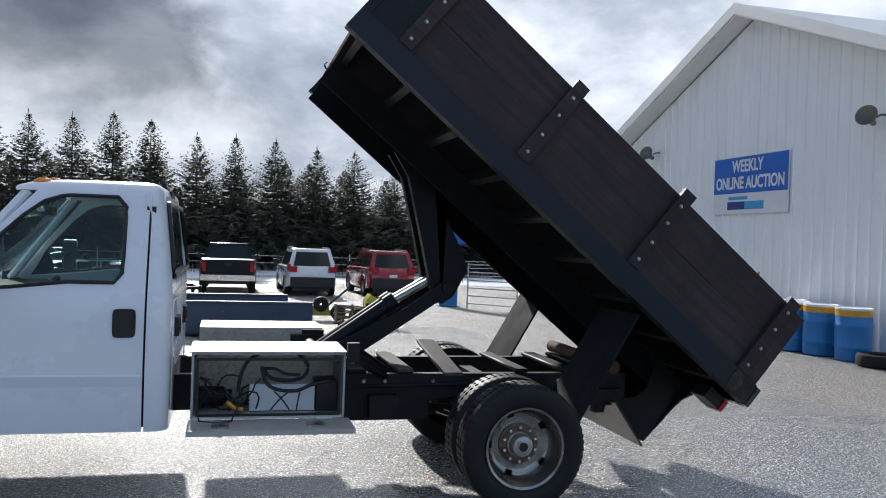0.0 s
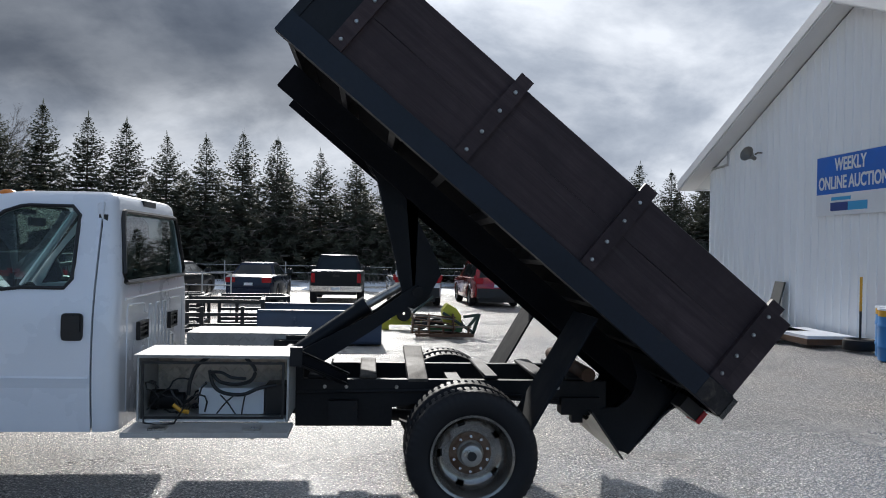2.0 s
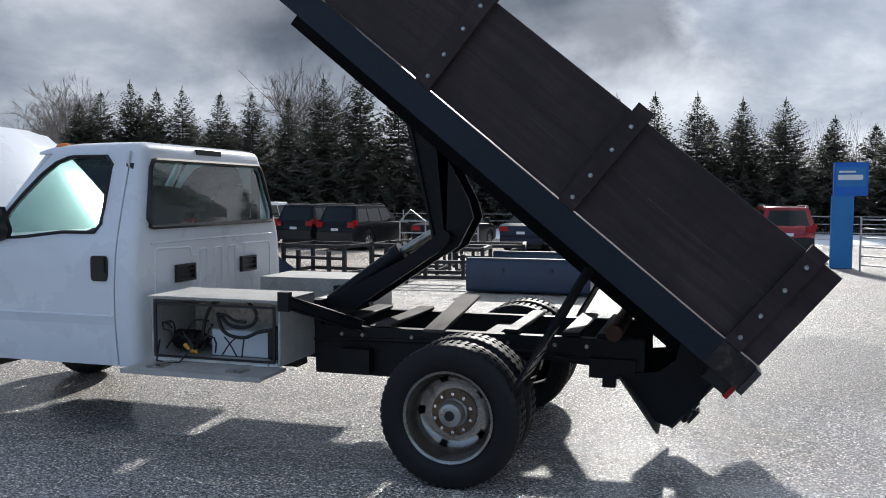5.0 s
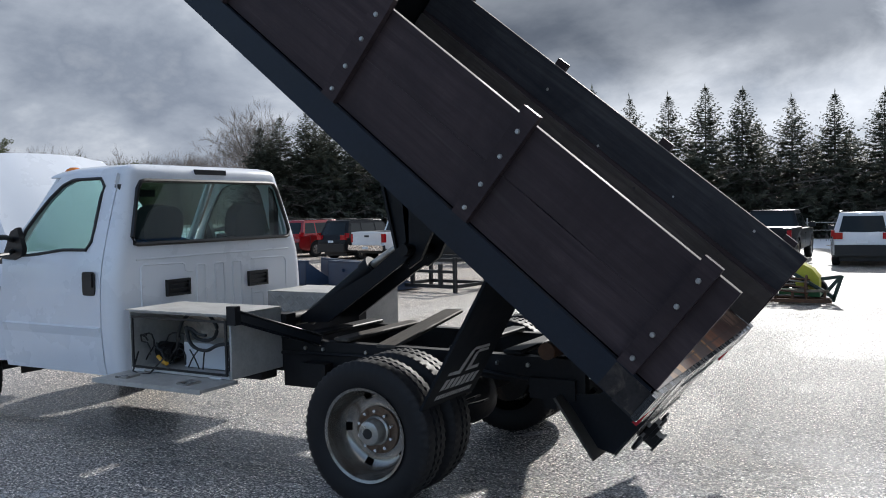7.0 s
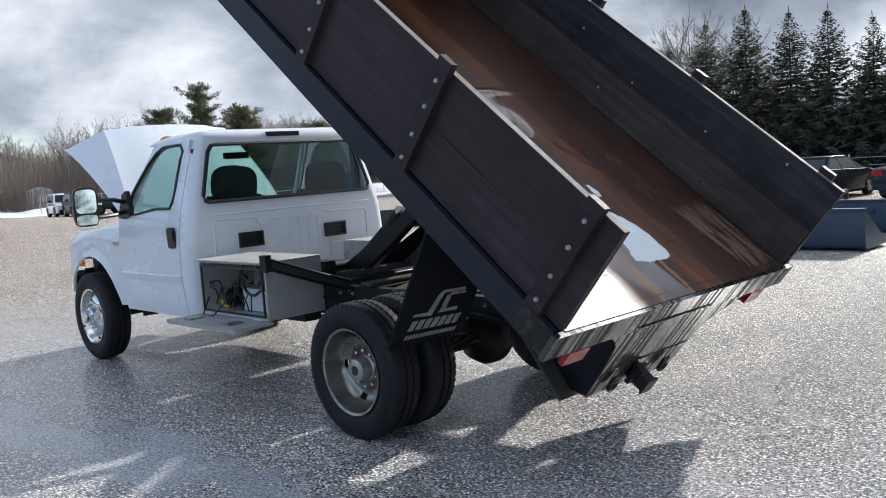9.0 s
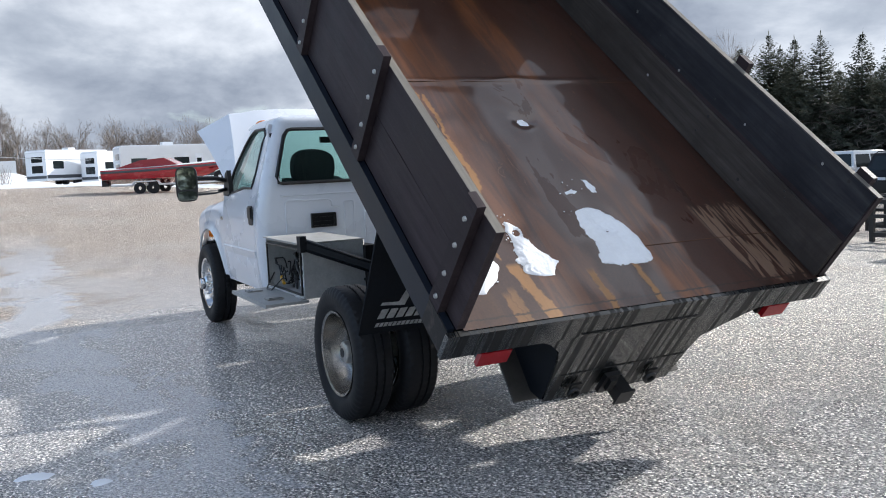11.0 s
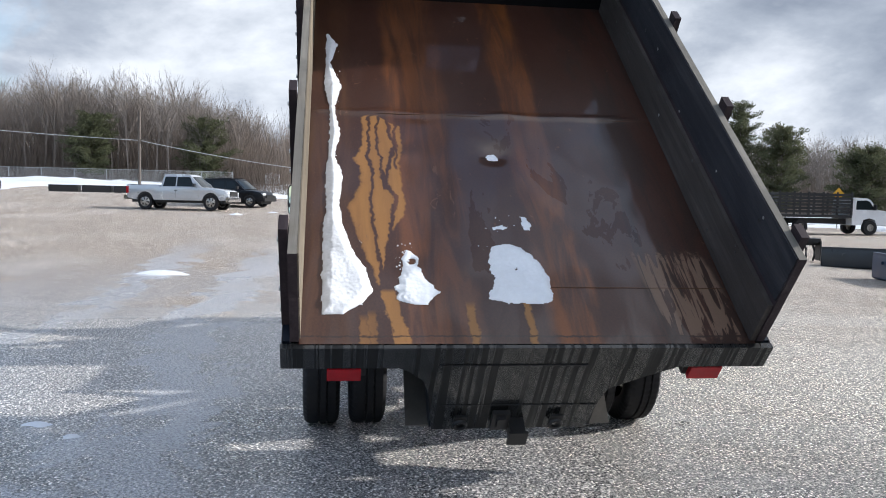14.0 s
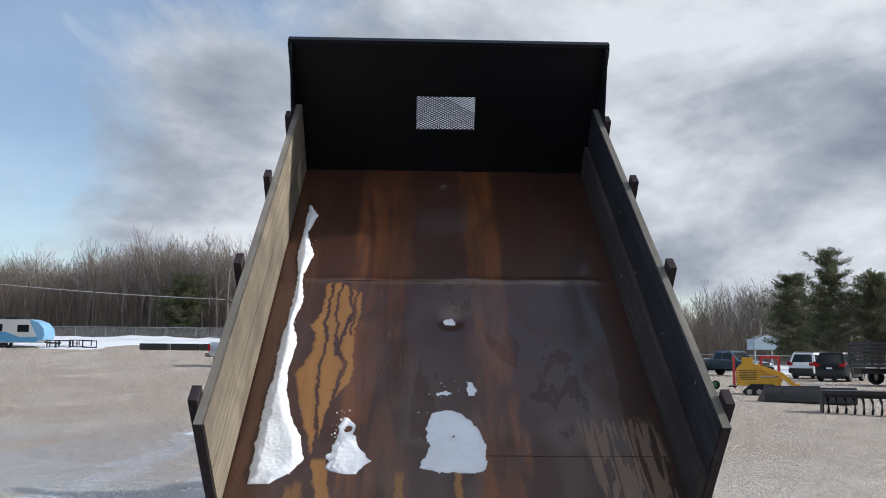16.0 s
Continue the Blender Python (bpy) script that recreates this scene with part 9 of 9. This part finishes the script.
kinds = [make_spruce(9.6, 3.5, 21, "tall dark green spruce with drooping boughs"), make_spruce(9.0, 3.2, 22, "tall dark green spruce with thin gaps"), make_spruce(10.2, 3.7, 23, "broad dark green spruce"), make_spruce(8.8, 3.0, 24, "slim dark green spruce")]
far_kind = make_spruce(9.0, 3.3, 25, "dark green spruce in the row behind", 1.6)
TREE_Y = 54.0
spots = [(-37.5, 9.9), (-34.8, 9.2), (-32.6, 9.3), (-29.8, 9.0), (-27.0, 9.0), (-24.4, 8.8), (-21.5, 10.1), (-18.9, 10.6), (-16.3, 10.0), (-13.9, 9.7), (-11.4, 8.9), (-9.1, 8.9), (-6.8, 9.2), (-4.7, 8.9), (-2.0, 8.2), (0.26, 8.2), (2.7, 8.2), (5.3, 7.8), (7.6, 7.7), (10.2, 6.6), (13.3, 6.0), (16.2, 6.2), (18.6, 8.0), (20.9, 7.6), (23.5, 8.4), (26.5, 9.0), (30.0, 9.0), (34, 9.0)]
rnd = random.Random(77)
base_h = [9.6, 9.0, 10.2, 8.8]
used = set()
for k, (x, h) in enumerate(spots):
    i = k % 4
    y = TREE_Y + rnd.uniform(-0.5, 0.5)
    sc = h / base_h[i]
    m = pose(x, y, ground_z(x, y), 0, 0, rnd.uniform(0, 360)) @ Matrix.Diagonal((max(sc, 0.9), max(sc, 0.9), sc, 1))
    if i not in used:
        used.add(i)
        kinds[i].matrix_basis = m
    else:
        copy_thing(kinds[i], Matrix.Identity(4)).matrix_basis = m
# second row and the denser clump at the end of the row
for k in range(31):
    x = -40 + k * 2.4 + rnd.uniform(-0.7, 0.7)
    y = TREE_Y + 4.5 + rnd.uniform(-1.2, 1.2)
    sc = rnd.uniform(0.62, 0.82)
    m = pose(x, y, ground_z(x, y), 0, 0, rnd.uniform(0, 360)) @ Matrix.Diagonal((sc * 1.3, sc * 1.3, sc, 1))
    if k == 0:
        far_kind.matrix_basis = m
    else:
        copy_thing(far_kind, Matrix.Identity(4)).matrix_basis = m
for k in range(7):
    x, y = -36 - rnd.uniform(0, 3.5), 53 + rnd.uniform(-3, 6)
    sc = rnd.uniform(0.7, 0.98)
    copy_thing(kinds[k % 4], Matrix.Identity(4)).matrix_basis = pose(x, y, ground_z(x, y), 0, 0, rnd.uniform(0, 360)) @ Matrix.Diagonal((sc * 1.2, sc * 1.2, sc, 1))


# ---- bare deciduous trees ----
def bare_tree(H, seed, spread=0.5, forks=5, fine=5):
    """Vertices and faces of a leafless tree: a trunk that forks into rising limbs, forked twice again, with a haze of fine twigs at the ends."""
    rnd = random.Random(seed)
    V, F = [], []

    def limb(p, d, L, r0, r1):
        q = d.to_track_quat("Z", "Y")
        i = len(V)
        e = p + d * L
        for c, r in ((p, r0), (e, r1)):
            for k in range(3):
                V.append(c + q @ Vector((r * math.cos(2.094 * k), r * math.sin(2.094 * k), 0)))
        for k in range(3):
            F.append((i + k, i + (k + 1) % 3, i + 3 + (k + 1) % 3, i + 3 + k))
        return e

    def twig(p, d, L, w):
        a = d.cross(Vector((rnd.uniform(-1, 1), rnd.uniform(-1, 1), rnd.uniform(-1, 1)))).normalized() * w
        i = len(V)
        V.extend((p - a, p + a, p + d * L))
        F.append((i, i + 1, i + 2))

    def aside(d, ang):
        """The direction d bent by an angle to a random side, then a little towards the sky."""
        n = d.cross(Vector((rnd.uniform(-1, 1), rnd.uniform(-1, 1), rnd.uniform(-1, 1)))).normalized()
        return (d * math.cos(ang) + n * math.sin(ang) + Vector((0, 0, 0.22))).normalized()

    def grow(p, d, L, r, level):
        e = limb(p, d, L, r, r * 0.62)
        if level == 0:
            for k in range(fine):
                f = rnd.uniform(0.25, 1.0)
                twig(p.lerp(e, f), aside(d, rnd.uniform(0.2, 0.8)), L * rnd.uniform(0.4, 0.9), 0.006)
            return
        for k in range(4 if level > 1 else 3):
            f = 1.0 if k == 0 else rnd.uniform(0.35, 0.95)
            grow(p.lerp(e, f), aside(d, (0.16 if k == 0 else rnd.uniform(0.35, 0.75)) * (0.6 + spread)), L * rnd.uniform(0.52, 0.78), r * 0.52, level - 1)

    lean = Vector((rnd.uniform(-0.05, 0.05), rnd.uniform(-0.05, 0.05), 1)).normalized()
    fork = limb(Vector((0, 0, -0.3)), lean, H * 0.34, 0.011 * H, 0.008 * H)
    top = limb(fork, aside(lean, 0.05), H * 0.30, 0.008 * H, 0.004 * H)
    for k in range(forks):
        f = k / max(1, forks - 1)
        b = fork.lerp(top, f * 0.95)
        grow(b, aside(lean, (0.25 + 0.5 * spread) * rnd.uniform(0.6, 1.3)), H * rnd.uniform(0.22, 0.30) * (1 - 0.25 * f), 0.0042 * H, 2)
    return np.array([tuple(v) for v in V]), F


protos = [bare_tree(12.0, s, sp, 6, 9) for s, sp in ((1, 0.45), (2, 0.65), (3, 0.50), (4, 0.85), (5, 0.55), (6, 0.40), (7, 0.75))]


def woods(name, label, spots):
    """Many far bare trees in one mesh."""
    V, F, n = [], [], 0
    for k, (x, y, s, a) in enumerate(spots):
        v, f = protos[k % len(protos)]
        c, sn = math.cos(a), math.sin(a)
        w = np.stack([(v[:, 0] * c - v[:, 1] * sn) * s + x, (v[:, 0] * sn + v[:, 1] * c) * s + y, v[:, 2] * s + ground_z(x, y) - 0.2], 1)
        V.append(w)
        F += [tuple(i + n for i in q) for q in f]
        n += len(v)
    me = bpy.data.meshes.new(name)
    me.from_pydata([tuple(p) for p in np.concatenate(V)], [], F)
    me.materials.append(TWIG)
    return tagged(new(name, me), label, "woods", "", "stuff")


rnd = random.Random(5)
left = []
for k in range(560):
    y = rnd.uniform(-75, -4)
    x = -88 - rnd.uniform(0, 26) + 0.10 * (y + 40)
    left.append((x, y, rnd.uniform(0.72, 1.0) * (1.08 if y < -10 and y > -34 else 0.92), rnd.uniform(0, 6)))
woods("bare_woods", "grey-brown bare hardwood woods past the lot", left)
mid = []
for k in range(130):
    y = rnd.uniform(-8, 70)
    mid.append((-150 - rnd.uniform(0, 40), y, rnd.uniform(0.7, 1.1), rnd.uniform(0, 6)))
woods("bare_woods", "thin line of bare trees far beyond the snow", mid)
right = []
for k in range(330):
    y = rnd.uniform(44, 114)
    right.append((-100 - rnd.uniform(0, 26), y, rnd.uniform(0.72, 1.08) * (0.7 if y < 50 else 1.0), rnd.uniform(0, 6)))
for k in range(80):
    right.append((rnd.uniform(-95, -35), rnd.uniform(92, 120), rnd.uniform(0.8, 1.05), rnd.uniform(0, 6)))
woods("bare_woods", "bare hardwood woods behind the pines", right)


def lone_tree(x, y, s, seed, label):
    v, f = bare_tree(12.0 * s, seed, 1.25, 20, 24)
    t = thing("bare_tree", label, "tree", (x, y, ground_z(x, y)), "lone bare trees")
    me = bpy.data.meshes.new("tree_crown")
    me.from_pydata([tuple(p) for p in v], [], f)
    me.materials.append(TWIG)
    o = new("tree_crown", me)
    o.parent = t


lone_tree(-96, 3.6, 0.68, 31, "big spreading bare tree past the lot")
lone_tree(-46, 58, 0.95, 32, "bare tree at the end of the spruce row")
lone_tree(-26, 63, 1.0, 33, "bare tree behind the spruces")
lone_tree(-49.5, 60.5, 0.92, 36, "bare tree past the spruces")
lone_tree(-31, 67, 1.12, 37, "tall bare tree showing over the spruces")
lone_tree(-120, 42, 0.95, 34, "far bare tree against the sky")


# ---- pines ----
def make_pine(H, R, seed, x, y, label):
    """A white pine: bare lower trunk, uneven tiers of level limbs, each limb carrying flat plumes of needles with gaps between."""
    rnd = random.Random(seed)
    t = thing("pine_tree", label, "tree", (x, y, ground_z(x, y)), "pines")
    bm = cyl(bm_new(), (0, 0, -0.3), (0.2, 0.1, H * 0.97), 0.016 * H, 0.03, 8)
    verts, faces = [], []
    z = 0.12 * H
    while z < H * 0.97:
        f = z / H
        rad = R * max(0.10, 1 - abs((f - 0.46) / 0.56) ** 2.2) ** 0.75
        a0 = rnd.uniform(0, 6.28)
        n = rnd.randint(4, 6)
        for b in range(n):
            a = a0 + 6.28 * b / n + rnd.uniform(-0.4, 0.4)
            L = rad * rnd.choice((0.4, 0.7, 0.9, 1.0, 1.25)) * rnd.uniform(0.85, 1.1)
            out = Vector((math.cos(a), math.sin(a), 0))
            side = Vector((-math.sin(a), math.cos(a), 0))
            s0 = Vector((0.2 * f, 0.1 * f, z))
            e = s0 + out * L + Vector((0, 0, L * rnd.uniform(0.0, 0.35) + 0.45 * L * f))
            cyl(bm, s0, e, 0.012 * L + 0.02, 0.012, 4, False)
            # plumes along the outer part of the limb
            for k in range(int(7 + 7 * L)):
                g = rnd.uniform(0.22, 1.05)
                c0 = s0.lerp(e, g) + side * rnd.uniform(-0.28, 0.28) * L * g * 0.7 + Vector((0, 0, rnd.uniform(0.0, 0.22)))
                for q in range(11):
                    d = (out * rnd.uniform(-0.2, 1.0) + side * rnd.uniform(-0.9, 0.9) + Vector((0, 0, rnd.uniform(0.0, 0.9)))).normalized()
                    ln = rnd.uniform(0.18, 0.38)
                    w = d.cross(Vector((rnd.uniform(-1, 1), rnd.uniform(-1, 1), rnd.uniform(-1, 1)))).normalized() * ln * 0.13
                    p = c0 + Vector((rnd.gauss(0, 0.17), rnd.gauss(0, 0.17), rnd.gauss(0, 0.13)))
                    i = len(verts)
                    verts += [tuple(p), tuple(p + d * ln * 0.55 + w), tuple(p + d * ln), tuple(p + d * ln * 0.55 - w)]
                    faces.append((i, i + 1, i + 2, i + 3))
        z += rnd.uniform(0.30, 0.62) * (H / 10)
    bmesh.ops.translate(bm, verts=bm.verts[:], vec=t.location)
    part("trunk", bm, BARK, t)
    me = bpy.data.meshes.new("crown")
    me.from_pydata(verts, [], faces)
    me.materials.append(PINE)
    o = new("crown", me)
    o.parent = t
    return t


make_pine(11.2, 2.4, 41, -71, 44.6, "tall green pine with layered boughs")
make_pine(8.8, 2.3, 42, -70, 48.5, "broad olive-green pine at the lot edge")
make_pine(6.8, 3.0, 43, -68, 56, "olive-green pine beside others")
make_pine(6.2, 2.8, 44, -64, 60, "tall green pine at the lot's edge")
make_pine(9.6, 2.4, 45, -80, 45, "smaller green pine beside the woods")
make_pine(6.5, 2.4, 47, -84, -19, "small dark green pine before the woods")
make_pine(7.0, 2.6, 48, -86, -8, "small dark green pine before the woods")
rnd = random.Random(8)
# conifers behind the walk, which the door mirror shows
for k in range(14):
    x, y = 48 + rnd.uniform(-3, 3), -50 + k * 4.0 + rnd.uniform(-1, 1)
    sc = rnd.uniform(0.45, 0.6)
    copy_thing(far_kind, Matrix.Identity(4)).matrix_basis = pose(x, y, ground_z(x, y), 0, 0, rnd.uniform(0, 360)) @ Matrix.Diagonal((sc * 1.2, sc * 1.2, sc, 1))
for k in range(34):
    x, y = -52 + k * 3.3 + rnd.uniform(-1, 1), -46 + rnd.uniform(-4, 4)
    sc = rnd.uniform(0.9, 1.3)
    copy_thing(far_kind, Matrix.Identity(4)).matrix_basis = pose(x, y, ground_z(x, y), 0, 0, rnd.uniform(0, 360)) @ Matrix.Diagonal((sc * 1.2, sc * 1.2, sc, 1))
# dark far conifer belt
for k in range(26):
    y = -2 + k * 2.9 + rnd.uniform(-1, 1)
    x = -165 + rnd.uniform(-8, 8)
    sc = rnd.uniform(0.55, 0.8)
    copy_thing(far_kind, Matrix.Identity(4)).matrix_basis = pose(x, y, ground_z(x, y) - 0.3, 0, 0, rnd.uniform(0, 360)) @ Matrix.Diagonal((sc * 1.4, sc * 1.4, sc, 1))


# ---- brush along the tree lines ----
def brush(name, label, spots, h):
    rnd = random.Random(9)
    V, F = [], []
    for x, y in spots:
        g = ground_z(x, y)
        for k in range(7):
            a, l = rnd.uniform(0, 6.28), h * rnd.uniform(0.5, 1.1)
            p = Vector((x + rnd.uniform(-0.3, 0.3), y + rnd.uniform(-0.3, 0.3), g - 0.05))
            e = p + Vector((math.cos(a) * l * 0.45, math.sin(a) * l * 0.45, l))
            w = Vector((-math.sin(a), math.cos(a), 0)) * 0.018
            i = len(V)
            V += [tuple(p - w), tuple(p + w), tuple(e + w * 0.3), tuple(e - w * 0.3)]
            F.append((i, i + 1, i + 2, i + 3))
    me = bpy.data.meshes.new(name)
    me.from_pydata(V, [], F)
    me.materials.append(TWIG)
    tagged(new(name, me), label, "brush", "", "stuff")


rnd = random.Random(19)
brush("brush", "dead weeds and brush under the spruces", [(rnd.uniform(-45, 35), rnd.uniform(50, 58)) for _ in range(700)], 0.6)
brush("brush", "brown brush at the foot of the woods", [(-84 - rnd.uniform(0, 8), rnd.uniform(-75, 5)) for _ in range(1500)], 1.3)
brush("brush", "brown brush under the far trees", [(-96 - rnd.uniform(0, 10), rnd.uniform(36, 100)) for _ in range(900)], 1.4)


def thicket(name, label, spots, h, seed):
    """Dense leafless undergrowth: upright forked stems."""
    rnd = random.Random(seed)
    V, F = [], []
    for x, y in spots:
        g = ground_z(x, y) - 0.3
        H = h * rnd.uniform(0.45, 1.15)
        p = Vector((x, y, g))
        for k in range(6):
            a, l = rnd.uniform(0, 6.28), H * rnd.uniform(0.35, 0.7)
            q = p + Vector((0, 0, H * (k / 7)))
            e = q + Vector((math.cos(a) * l * 0.28, math.sin(a) * l * 0.28, l))
            w = Vector((rnd.uniform(-1, 1), rnd.uniform(-1, 1), 0)).normalized() * 0.018
            i = len(V)
            V += [tuple(q - w), tuple(q + w), tuple(e + w * 0.3), tuple(e - w * 0.3)]
            F.append((i, i + 1, i + 2, i + 3))
    me = bpy.data.meshes.new(name)
    me.from_pydata(V, [], F)
    me.materials.append(SCRUB)
    tagged(new(name, me), label, "thicket", "", "stuff")


rnd = random.Random(29)
thicket("thicket", "dense grey-brown thicket under the bare woods", [(-86 - rnd.uniform(0, 30), rnd.uniform(-80, 2)) for _ in range(10000)], 6.5, 1)
thicket("thicket", "dense thicket behind the pines", [(-98 - rnd.uniform(0, 30), rnd.uniform(34, 120)) for _ in range(7000)], 6.0, 2)
thicket("thicket", "dense thicket far beyond the spruces", [(rnd.uniform(-100, -30), rnd.uniform(88, 118)) for _ in range(2500)], 6.0, 3)
thicket("thicket", "dark thicket behind the spruces", [(rnd.uniform(-50, 48), rnd.uniform(64, 78)) for _ in range(5000)], 5.5, 6)
thicket("thicket", "low scrub beyond the snow field", [(-140 - rnd.uniform(0, 30), rnd.uniform(-10, 70)) for _ in range(2500)], 4.5, 4)
